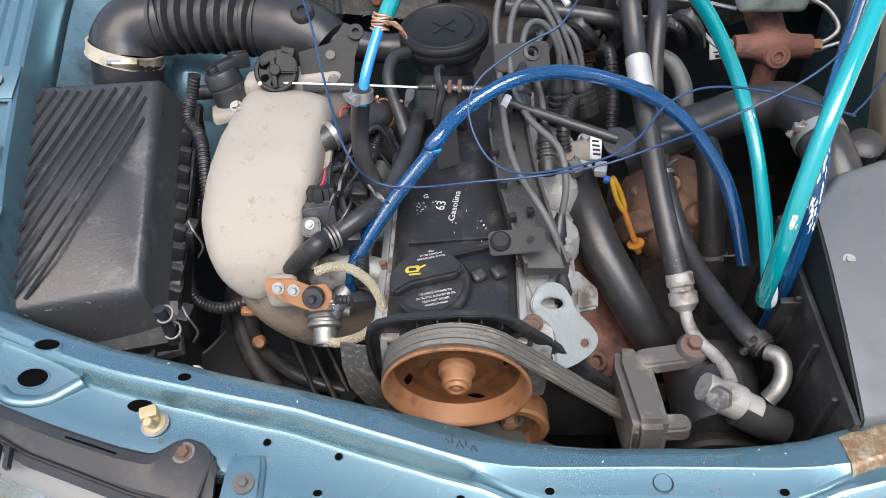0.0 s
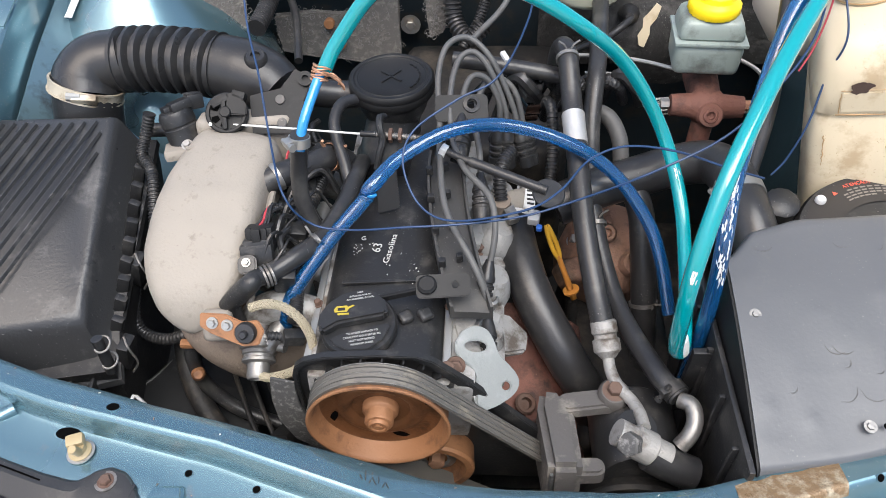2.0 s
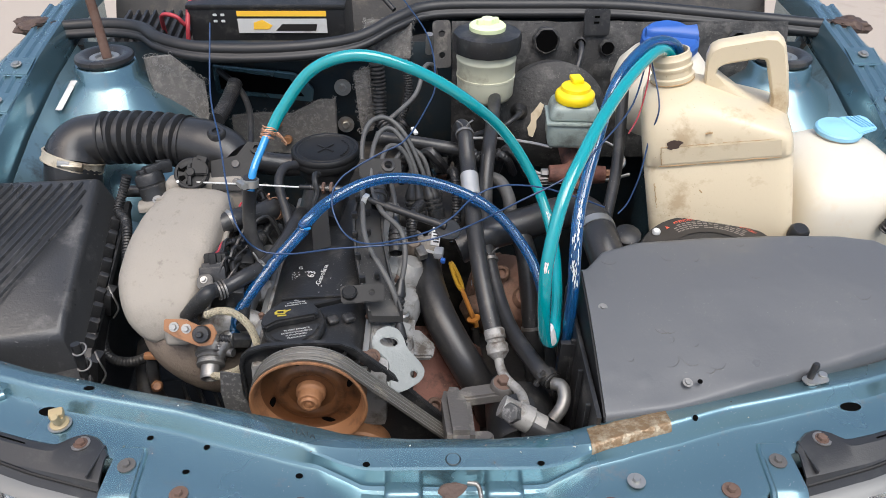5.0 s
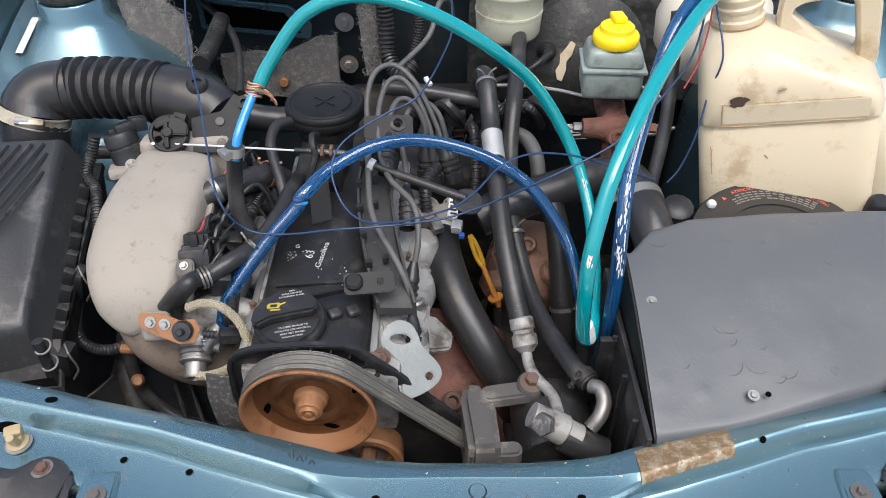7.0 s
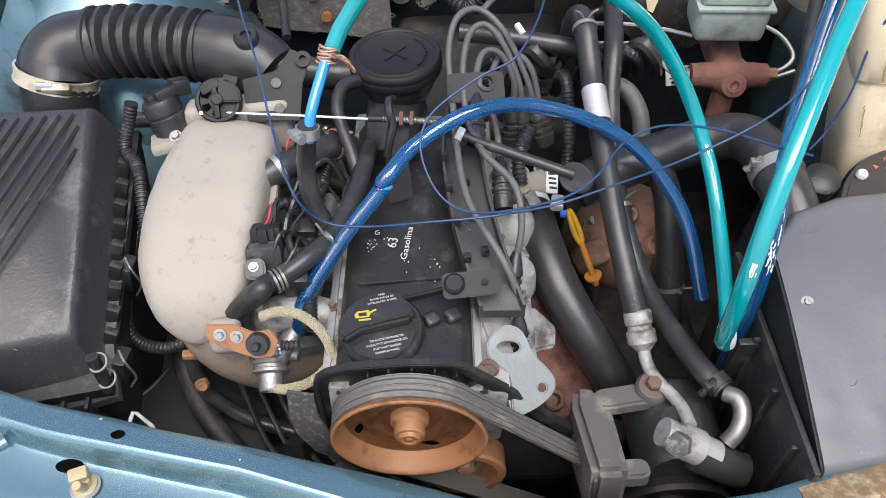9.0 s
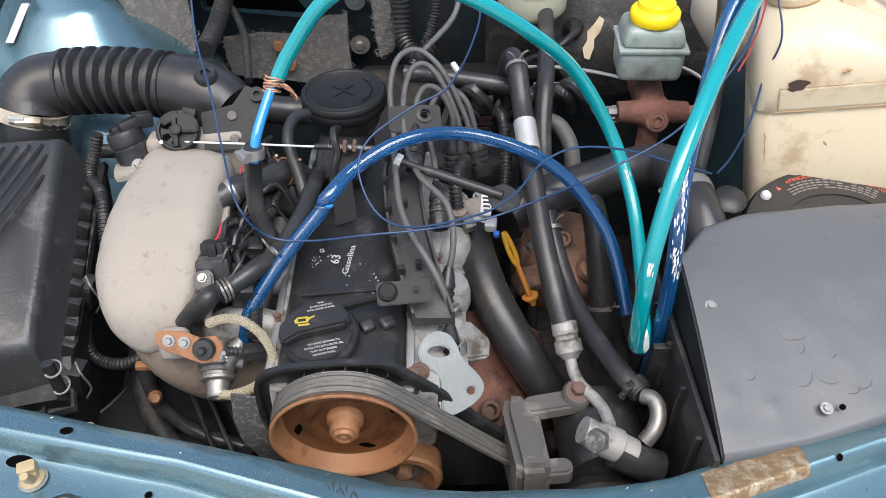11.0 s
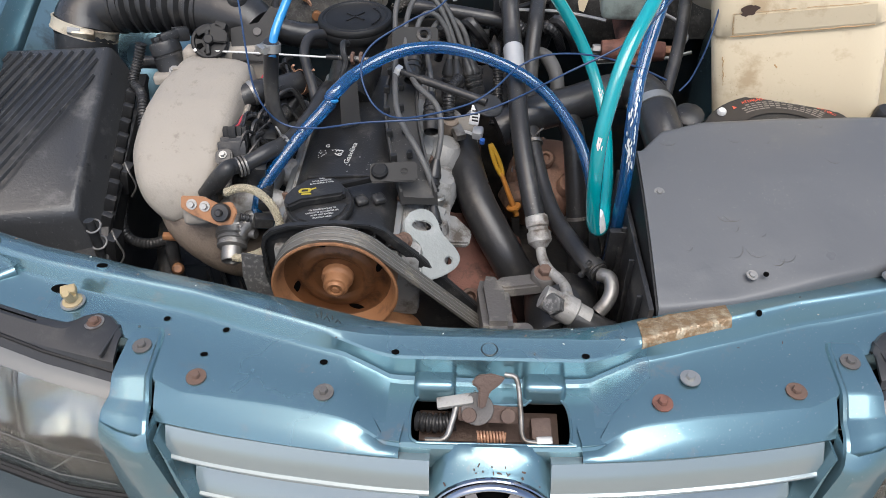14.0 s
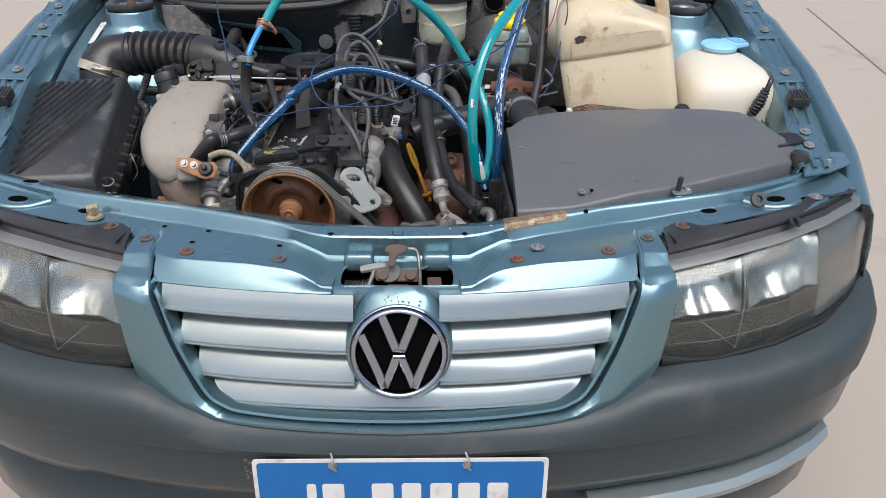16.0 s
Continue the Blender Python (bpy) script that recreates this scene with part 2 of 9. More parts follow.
STRAP = material("yellowed_strap", (0.40, 0.36, 0.28), 0.45, 0.3, 0.25, 50, 0.3, 240, dirt=(0.2, 0.16, 0.11), dirt_amount=0.35)
PUMP_BROWN = material("brown_corroded_casting", (0.20, 0.115, 0.078), 0.75, 0, 0.35, 32, 0.7, 200, dirt=(0.11, 0.075, 0.055), dirt_amount=0.4, speck=0.3, speck_color=(0.3, 0.24, 0.18))
TRAY_GREY = material("dusty_tray_plastic", (0.030, 0.0296, 0.0285), 0.5, 0, 0.25, 20, 0.15, 300, dirt=(0.065, 0.062, 0.056), dirt_amount=0.35, speck=0.3)
FOIL = material("silver_foil", (0.42, 0.42, 0.41), 0.5, 0.6, 0.2, 60, 0.4, 200)
CONCRETE = material("concrete", (0.33, 0.285, 0.24), 0.88, 0, 0.10, 0.7, 0.4, 45, dirt=(0.27, 0.225, 0.185), dirt_amount=0.12, dirt_scale=1.1, speck=0.1, speck_color=(0.2, 0.17, 0.14))
CLIP_PALE = material("pale_flakes", (0.33, 0.31, 0.27), 0.7, 0, 0.3, 90, 0.1, 200)
GRIME_BROWN = material("brown_grime", (0.27, 0.175, 0.085), 0.6, 0, 0.45, 60, 0.1, 200)
DEADENING = material("flaky_deadening_sheet", (0.019, 0.0188, 0.0182), 0.62, 0, 0.5, 30, 0.9, 130, dirt=(0.075, 0.072, 0.068), dirt_amount=0.4, dirt_scale=36, speck=0.6, speck_color=(0.24, 0.23, 0.21))
JOINT = material("joint_filler", (0.12, 0.105, 0.09), 0.9, 0, 0.3, 12, 0.5, 60)
LABEL_BLACK = material("black_label", (0.02, 0.018, 0.017), 0.4, 0, 0.2, 30, 0, 200)
WHITE_INK = material("white_ink", (0.42, 0.42, 0.4), 0.6, 0, 0.1, 60, 0, 200)
RED_INK = material("red_ink", (0.6, 0.1, 0.06), 0.6, 0, 0.1, 60, 0, 200)
YELLOW_INK = material("yellow_ink", (0.32, 0.25, 0.03), 0.5, 0, 0.1, 60, 0, 200)
AMBER_INK = material("orange_ink", (0.85, 0.5, 0.05), 0.5, 0, 0.1, 60, 0, 200)
REFLECTOR = material("lamp_reflector", (0.43, 0.445, 0.43), 0.24, 1.0, 0.14, 9, 0.1, 90)
# near-black that puts the shade of holes, gaps and recesses into the colour
HOLE = material("recess_shade_black", (0.002, 0.002, 0.002), 0.95, 0, 0.2, 20, 0, 100, ior=1.1)


def clear(name, color, rough=0.03):
    m = bpy.data.materials.new(name)
    m.use_nodes = True
    b = m.node_tree.nodes["Principled BSDF"]
    b.inputs["Base Color"].default_value = (*color, 1)
    b.inputs["Transmission Weight"].default_value = 1.0
    b.inputs["Roughness"].default_value = rough
    b.inputs["IOR"].default_value = 1.48
    return m


LENS = clear("smoky_clear_lens", (0.74, 0.76, 0.745), 0.17)


# ---- building blocks ----
ROOTS = []


def thing(name, label, category, group="", kind=""):
    ob = tagged(new(name), label, category, group, kind)
    ROOTS.append(ob)
    return ob


def part(name, bm, material_, parent=None, label="", smooth=True, mats=(), crease=0.7):
    """Links a bmesh as one mesh object, under a thing or a part where parent is given."""
    me = bpy.data.meshes.new(name)
    bmesh.ops.recalc_face_normals(bm, faces=bm.faces)
    if smooth:
        for f in bm.faces:
            f.smooth = True
        for e in bm.edges:
            e.smooth = len(e.link_faces) != 2 or e.calc_face_angle(0) < crease
    bm.to_mesh(me)
    bm.free()
    me.materials.append(material_)
    for m in mats:
        me.materials.append(m)
    ob = new(name, me)
    if parent:
        ob.parent = parent
    if label:
        ob["label"] = label
    return ob


def join(*bms):
    out = bmesh.new()
    for b in bms:
        me = bpy.data.meshes.new("tmp")
        b.to_mesh(me)
        b.free()
        out.from_mesh(me)
        bpy.data.meshes.remove(me)
    return out


def moved(bm, m):
    bm.transform(m)
    return bm


def frame_of(axis):
    """A turn that takes z to the given axis."""
    return Vector(axis).to_track_quat("Z", "Y").to_matrix().to_4x4()


def box(center, size, turn=(0, 0, 0), bevel=0.004, segs=2, taper=1.0):
    bm = bmesh.new()
    bmesh.ops.create_cube(bm, size=1)
    for v in bm.verts:
        k = taper if v.co.z > 0 else 1
        v.co = Vector((v.co.x * size[0] * k, v.co.y * size[1] * k, v.co.z * size[2]))
    if bevel:
        bmesh.ops.bevel(bm, geom=bm.edges[:], offset=bevel, segments=segs, affect="EDGES", profile=0.6)
    bm.transform(pose(*center, *turn))
    return bm


def lathe(profile, origin=(0, 0, 0), axis=(0, 0, 1), n=28, squash=1.0, wobble=None):
    """profile: (radius, height) from one end to the other; radius 0 closes an end."""
    bm = bmesh.new()
    rings = []
    for r, h in profile:
        if r < 1e-6:
            rings.append([bm.verts.new((0, 0, h))])
        else:
            rings.append([bm.verts.new((r * math.cos(a) * (wobble(i) if wobble else 1), r * math.sin(a) * squash * (wobble(i) if wobble else 1), h))
                          for i, a in ((i, 2 * math.pi * i / n) for i in range(n))])
    for a, b in zip(rings, rings[1:]):
        for i in range(n):
            j = (i + 1) % n
            if len(a) == 1 and len(b) == 1:
                continue
            if len(a) == 1:
                bm.faces.new((a[0], b[i], b[j]))
            elif len(b) == 1:
                bm.faces.new((a[i], a[j], b[0]))
            else:
                bm.faces.new((a[i], a[j], b[j], b[i]))
    bm.transform(Matrix.Translation(origin) @ frame_of(axis))
    return bm


def disc(r, h, origin, axis=(0, 0, 1), n=24, bevel=0.15):
    e = min(r, h) * bevel
    return lathe([(0, 0), (r - e, 0), (r, e), (r, h - e), (r - e, h), (0, h)], origin, axis, n)


def spline(points, per=8):
    """Points along a smooth curve through those given."""
    p = [Vector(q) for q in points]
    p = [2 * p[0] - p[1], *p, 2 * p[-1] - p[-2]]
    out = []
    for i in range(1, len(p) - 2):
        for k in range(per):
            t = k / per
            out.append(0.5 * (2 * p[i] + (p[i + 1] - p[i - 1]) * t + (2 * p[i - 1] - 5 * p[i] + 4 * p[i + 1] - p[i + 2]) * t * t
                              + (3 * p[i] - p[i - 1] - 3 * p[i + 1] + p[i + 2]) * t ** 3))
    out.append(p[-2])
    return out


def tube(points, r, n=12, per=8, smooth=True, ripple=0.0, pitch=0.006, inner=0.0, caps=True):
    """A round tube swept along a curve. r: a radius, or one for each point; ripple: depth of corrugations."""
    pts = spline(points, per) if smooth else [Vector(q) for q in points]
    rs = [r] * len(pts) if not isinstance(r, (list, tuple)) else [r[min(int(i / per), len(r) - 1)] + (r[min(int(i / per) + 1, len(r) - 1)] - r[min(int(i / per), len(r) - 1)]) * ((i / per) % 1) for i in range(len(pts))]
    if ripple:
        length = [0]
        for a, b in zip(pts, pts[1:]):
            length.append(length[-1] + (b - a).length)
        m = max(8, int(length[-1] / pitch * 4))
        fine, fr = [], []
        for k in range(m + 1):
            s = length[-1] * k / m
            i = min(len(pts) - 2, max(0, next((q for q in range(len(length) - 1) if length[q + 1] >= s), len(pts) - 2)))
            f = (s - length[i]) / max(1e-9, length[i + 1] - length[i])
            fine.append(pts[i].lerp(pts[i + 1], f))
            fr.append((rs[i] + (rs[i + 1] - rs[i]) * f) - (ripple if k % 4 >= 2 else 0))
        pts, rs = fine, fr
    bm = bmesh.new()
    side = None
    rings = []
    for i, q in enumerate(pts):
        d = (pts[min(i + 1, len(pts) - 1)] - pts[max(i - 1, 0)]).normalized()
        if side is None:
            side = d.orthogonal().normalized()
        side = (side - d * side.dot(d)).normalized()
        up = d.cross(side)
        rings.append([bm.verts.new(q + (side * math.cos(a) + up * math.sin(a)) * rs[i]) for a in (2 * math.pi * k / n for k in range(n))])
    for a, b in zip(rings, rings[1:]):
        for k in range(n):
            bm.faces.new((a[k], a[(k + 1) % n], b[(k + 1) % n], b[k]))
    if caps:
        bm.faces.new(rings[0][::-1])
        bm.faces.new(rings[-1])
    return bm


def loft(sections, closed=False, caps=True, thick=0.0):
    """Skin over rows of points of equal number; thick gives the sheet a back."""
    bm = bmesh.new()
    rows = [[bm.verts.new(p) for p in s] for s in sections]
    n = len(rows[0])
    for a, b in zip(rows, rows[1:]):
        for i in range(n if closed else n - 1):
            bm.faces.new((a[i], a[(i + 1) % n], b[(i + 1) % n], b[i]))
    if closed and caps:
        bm.faces.new(rows[0][::-1])
        bm.faces.new(rows[-1])
    if thick:
        bmesh.ops.recalc_face_normals(bm, faces=bm.faces)
        bmesh.ops.solidify(bm, geom=bm.faces[:], thickness=thick)
    return bm


def prism(outline, depth, m=None, bevel=0.0, holes=()):
    """A flat plate from an outline in x, y, thick along z from 0 to depth, then placed by m. holes: (x, y, radius), or a list of points."""
    bm = bmesh.new()
    if holes:
        loops = [[bm.verts.new((x, y, 0)) for x, y in outline]]
        for hole in holes:
            if isinstance(hole[0], tuple):
                loops.append([bm.verts.new((x, y, 0)) for x, y in hole])
            else:
                hx, hy, hr = hole
                loops.append([bm.verts.new((hx + hr * math.cos(a), hy + hr * math.sin(a), 0)) for a in (2 * math.pi * k / 16 for k in range(16))])
        edges = [bm.edges.new((lp[i], lp[(i + 1) % len(lp)])) for lp in loops for i in range(len(lp))]
        bmesh.ops.triangle_fill(bm, use_beauty=True, edges=edges)
    else:
        bm.faces.new([bm.verts.new((x, y, 0)) for x, y in outline])
    r = bmesh.ops.extrude_face_region(bm, geom=bm.faces[:])
    bmesh.ops.translate(bm, vec=(0, 0, depth), verts=[v for v in r["geom"] if isinstance(v, bmesh.types.BMVert)])
    bmesh.ops.recalc_face_normals(bm, faces=bm.faces)
    if bevel:
        sharp = [e for e in bm.edges if len(e.link_faces) == 2 and e.calc_face_angle(0) > 0.6]
        bmesh.ops.bevel(bm, geom=sharp, offset=bevel, segments=2, affect="EDGES")
    if m:
        bm.transform(m)
    return bm


def rounded(w, h, r, n=4):
    """The outline of a rectangle with round corners, about the origin."""
    out = []
    for cx, cy, a0 in ((w / 2 - r, h / 2 - r, 0), (-w / 2 + r, h / 2 - r, 90), (-w / 2 + r, -h / 2 + r, 180), (w / 2 - r, -h / 2 + r, 270)):
        for k in range(n + 1):
            a = radians(a0 + 90 * k / n)
            out.append((cx + r * math.cos(a), cy + r * math.sin(a)))
    return out


def basis(origin, ex, ey):
    """A pose whose x and y axes lie along ex and ey."""
    x = Vector(ex).normalized()
    z = x.cross(Vector(ey)).normalized()
    y = z.cross(x)
    m = Matrix((x, y, z)).transposed().to_4x4()
    m.translation = Vector(origin)
    return m


def hexbolt(origin, axis=(0, 0, 1), r=0.006, washer=0.0095, h=0.005):
    bm = lathe([(0, 0), (washer, 0), (washer, 0.0015), (0, 0.0015)], origin, axis, 20)
    b2 = lathe([(0, 0.0014), (r, 0.0014), (r, h), (r * 0.85, h + 0.001), (0, h + 0.001)], origin, axis, 6)
    return join(bm, b2)


def bolt(origin, axis=(0, 0, 1), r=0.006, washer=0.0095, h=0.005, mat_=None, parent=None, name="bolt", label=""):
    return part(name, hexbolt(origin, axis, r, washer, h), mat_ or ZINC, parent, label)


def band(center, axis, r, width, thick=0.0015, n=24):
    """A hose clamp's strip round a hose."""
    return lathe([(r, -width / 2), (r + thick, -width / 2), (r + thick, width / 2), (r, width / 2), (r, -width / 2)], center, axis, n)


def writing(name, body, size, m, mat_, parent, label="", width=None, depth=0.0003):
    """Words in the built-in font as a thin mesh, placed by m, centred."""
    cu = bpy.data.curves.new(name, "FONT")
    cu.body, cu.size, cu.align_x, cu.align_y, cu.extrude, cu.resolution_u = body, size, "CENTER", "CENTER", depth, 2
    tmp = bpy.data.objects.new("tmp", cu)
    scene.collection.objects.link(tmp)
    bpy.context.view_layer.update()
    me = bpy.data.meshes.new_from_object(tmp.evaluated_get(bpy.context.evaluated_depsgraph_get()))
    bpy.data.objects.remove(tmp)
    if width and len(me.vertices):
        xs = [v.co.x for v in me.vertices]
        me.transform(Matrix.Diagonal((width / (max(xs) - min(xs)), 1, 1, 1)))
    me.transform(m)
    me.materials.clear()
    me.materials.append(mat_)
    ob = new(name, me)
    ob.parent = parent
    if label:
        ob["label"] = label
    return ob


def lerp(table, x):
    """Value at x of a table of (x, value)."""
    if x <= table[0][0]:
        return table[0][1]
    for (a, u), (b, v) in zip(table, table[1:]):
        if x <= b:
            return u + (v - u) * (x - a) / (b - a)
    return table[-1][1]


def smooth_step(a, b, x):
    t = max(0, min(1, (x - a) / (b - a)))
    return t * t * (3 - 2 * t)


# ---- ground ----
bm = bmesh.new()
rings = [[bm.verts.new((r * math.cos(a), r * math.sin(a), 0)) for a in (2 * math.pi * k / 48 for k in range(48))] for r in (3, 12, 60, 400, 2500)]
c0 = bm.verts.new((0, 0, 0))
for k in range(48):
    bm.faces.new((c0, rings[0][k], rings[0][(k + 1) % 48]))
    for a, b in zip(rings, rings[1:]):
        bm.faces.new((a[k], b[k], b[(k + 1) % 48], a[(k + 1) % 48]))
tagged(part("ground", bm, CONCRETE), "worn beige concrete yard under the car", "ground", kind="structure")
line = [(3.34, 5.69), (3.135, 4.688), (2.925, 3.668), (2.71, 2.62), (2.45, 1.36)]
tagged(part("ground_joint", loft([[(x - 0.009, y, 0.001), (x - 0.005, y, 0.0035), (x + 0.005, y, 0.0035), (x + 0.009, y, 0.001)] for x, y in line]), JOINT), "dark filled joint between concrete slabs", "ground", kind="structure")

# ---- the car's front body: upper crossmember ----
# back edge, ridge, foot of the step and front edge in plan, heights of ridge and floor, by distance from the middle
YB = [(0, 0.068), (0.05, 0.067), (0.096, 0.070), (0.125, 0.074), (0.15, 0.081), (0.19, 0.091), (0.25, 0.105), (0.32, 0.122), (0.388, 0.136), (0.43, 0.147), (0.50, 0.162), (0.55, 0.178), (0.63, 0.206), (0.72, 0.26)]
YRIDGE = [(0, 0.048), (0.096, 0.046), (0.125, 0.047), (0.15, 0.050), (0.186, 0.060), (0.25, 0.079), (0.314, 0.098), (0.38, 0.111), (0.482, 0.132), (0.533, 0.147), (0.57, 0.162), (0.63, 0.186), (0.72, 0.235)]
YFOOT = [(0, 0.019), (0.096, 0.021), (0.12, 0.028), (0.15, 0.037), (0.187, 0.045), (0.25, 0.063), (0.32, 0.085), (0.39, 0.099), (0.46, 0.113), (0.51, 0.126), (0.545, 0.146), (0.57, 0.156), (0.63, 0.175), (0.72, 0.22)]
YF = [(0, -0.058), (0.095, -0.056), (0.112, -0.048), (0.13, -0.040), (0.18, -0.034), (0.25, -0.026), (0.30, -0.020), (0.33, -0.004), (0.36, 0.044), (0.40, 0.055), (0.5, 0.056), (0.6, 0.090), (0.7, 0.15)]
ZT = [(0, 0.809), (0.12, 0.812), (0.20, 0.816), (0.34, 0.82), (0.5, 0.826), (0.63, 0.832), (0.72, 0.845)]
ZFLOOR = [(0, 0.772), (0.10, 0.772), (0.118, 0.779), (0.145, 0.788), (0.2, 0.793), (0.35, 0.795), (0.45, 0.803), (0.57, 0.811), (0.66, 0.823), (0.72, 0.83)]


def support_section(x):
    """The crossmember's outline across the car: rolled back edge, ridge, step, floor, front fold."""
    a = abs(x)
    yb, yr, yw, yf, zt, fl = lerp(YB, a), lerp(YRIDGE, a), lerp(YFOOT, a), lerp(YF, a), lerp(ZT, a), lerp(ZFLOOR, a)
    ye = yr - 0.004 - 0.019 * (1 - smooth_step(0.085, 0.17, a))
    return [(x, yb + 0.002, zt - 0.06), (x, yb + 0.002, zt - 0.014), (x, yb + 0.0005, zt - 0.009), (x, yb - 0.003, zt - 0.0065), (x, (yb + yr) / 2, zt - 0.0035),
            (x, yr + 0.0022, zt - 0.0006), (x, yr, zt), (x, yr - 0.0022, zt - 0.0006), (x, ye, zt - 0.0022), (x, ye - 0.0022, zt - 0.0045), (x, yw + 0.003, fl + 0.005),
            (x, yw, fl + 0.0015), (x, yw - 0.004, fl), (x, (yw + yf) / 2, fl), (x, yf + 0.006, fl), (x, yf + 0.0012, fl - 0.0012), (x, yf, fl - 0.004), (x, yf - 0.001, fl - 0.03)]


crossmember = thing("crossmember", "blue-painted pressed steel crossmember with bolts and holes", "car body", kind="structure")
xs = sorted({round(-0.70 + 0.0125 * k, 4) for k in range(113)} | {-0.1, 0.1, -0.118, 0.118, -0.145, 0.145})
bm = bmesh.new()
rows = [[bm.verts.new(p) for p in support_section(x)] for x in xs]
for i, (a, b) in enumerate(zip(rows, rows[1:])):
    mid = abs(xs[i] + xs[i + 1]) / 2
    for k in range(17):
        if mid < 0.1 and 12 <= k <= 13:
            continue
        bm.faces.new((a[k], a[k + 1], b[k + 1], b[k]))
bmesh.ops.recalc_face_normals(bm, faces=bm.faces)
bmesh.ops.solidify(bm, geom=bm.faces[:], thickness=0.0015)
part("panel", bm, PAINT, crossmember, crease=0.5)
# floor round the latch opening, with its rolled lip
mouth = [(-0.069, -0.0505), (-0.0745, -0.046), (-0.0765, -0.036), (-0.0765, -0.018), (-0.0735, -0.004), (-0.066, 0.004), (-0.055, 0.0065), (-0.044, 0.004), (-0.036, -0.003), (-0.028, -0.0055),
         (0.028, -0.0055), (0.036, -0.003), (0.044, 0.004), (0.055, 0.0065), (0.066, 0.004), (0.0735, -0.004), (0.0765, -0.018), (0.0765, -0.036), (0.0745, -0.046), (0.069, -0.0505)]
half = [x for x in xs if -0.1001 <= x <= 0.1001]
brim = [(x, support_section(x)[14][1]) for x in half] + [(x, support_section(x)[12][1]) for x in reversed(half)]
part("latch_floor", prism(brim, 0.0015, Matrix.Translation((0, 0, 0.7705)), holes=[mouth]), PAINT, crossmember)
edge_pts = [(x, y, 0.7722) for x, y in mouth]
part("opening_lip", tube(edge_pts + edge_pts[:1], 0.0016, 8, 4), PAINT, crossmember)


def top_at(x, y):
    """Height of the crossmember's skin at a place."""
    s = support_section(x)
    for p, q in zip(s[1:], s[2:]):
        if q[1] <= y <= p[1]:
            return p[2] + (q[2] - p[2]) * (p[1] - y) / max(1e-6, p[1] - q[1])
    return s[13][2]


def hole_in(x, y, rx, ry, lift=0.0006):
    """An oval opening, its depth painted as a near-black disc, with its pressed rim."""
    z = top_at(x, y)
    lean = math.atan2(top_at(x, y + ry) - top_at(x, y - ry), 2 * ry)
    side = math.atan2(top_at(x + rx, y) - top_at(x - rx, y), 2 * rx)
    m = Matrix.Translation((x, y, z + lift + 0.0006)) @ Matrix.Rotation(lean, 4, "X") @ Matrix.Rotation(-side, 4, "Y") @ Matrix.Diagonal((rx, ry, 1, 1))
    rim = lathe([(1.0, 0.0), (1.12, 0.0), (1.18, -0.0012), (1.0, -0.0012), (1.0, 0)], n=20)
    rim.transform(m)
    ring = part("hole_rim", rim, PAINT, crossmember)
    part("hole", moved(disc(1, 0.001, (0, 0, -0.0009), n=20, bevel=0.01), m), HOLE, ring, "dark punched opening")


for x, y, rx, ry in ((-0.42, 0.128, 0.006, 0.005), (-0.572, 0.134, 0.014, 0.010), (0.572, 0.134, 0.014, 0.010), (0.271, 0.0815, 0.0035, 0.0035), (-0.339, 0.076, 0.0035, 0.0035), (0.42, 0.128, 0.006, 0.005),
                     (-0.273, 0.063, 0.0035, 0.0035), (-0.166, 0.027, 0.004, 0.0035), (-0.093, 0.026, 0.004, 0.003), (0.092, 0.026, 0.004, 0.003), (-0.287, 0.030, 0.004, 0.003),
                     (-0.462, 0.108, 0.012, 0.006), (0.462, 0.108, 0.012, 0.006), (-0.612, 0.125, 0.006, 0.005), (0.612, 0.125, 0.006, 0.005), (-0.56, 0.160, 0.012, 0.006)):
    hole_in(x, y, rx, ry)
for x, y, m_ in ((-0.286, 0.0, RUST), (0.289, 0.0, RUST), (-0.160, -0.011, IRON_GREY), (0.162, -0.014, RUST_RED), (0.193, 0.014, ZINC)):
    bolt((x, y, top_at(x, y) + 0.0028), (0, 0, 1), 0.0045, 0.0098, 0.0045, m_, crossmember, label="rusty bolt" if m_ in (RUST, RUST_RED) else "")
# pressed ribs beside the round openings
for s in (-1, 1):
    pts = [(s * 0.522, 0.131, 0.809), (s * 0.535, 0.122, 0.808), (s * 0.548, 0.113, 0.808), (s * 0.565, 0.109, 0.809), (s * 0.585, 0.111, 0.811), (s * 0.598, 0.120, 0.812)]
    part("pressed_rib", moved(tube(pts, 0.007, 10), Matrix.Translation((0, 0, 0))), PAINT, crossmember)
    part("emboss", join(box((s * 0.054, 0.0165, 0.7735), (0.042, 0.032, 0.026), (-12, 0, 0), 0.009, 4)), PAINT, crossmember)
part("stamp_ring", lathe([(0.007, 0), (0.0078, 0.0006), (0.0086, 0), (0.007, 0)], (-0.001, 0.0345, 0.8078)), PAINT_DARK, crossmember)

# ---- inner wings, rails, strut towers ----
RAIL = [(0.17, 0.655, 0.838), (0.25, 0.672, 0.850), (0.36, 0.693, 0.882), (0.47, 0.712, 0.908), (0.63, 0.732, 0.945), (0.80, 0.752, 0.972), (1.02, 0.775, 0.992)]


def rail_at(y):
    return lerp([(r[0], r[1]) for r in RAIL], y), lerp([(r[0], r[2]) for r in RAIL], y)


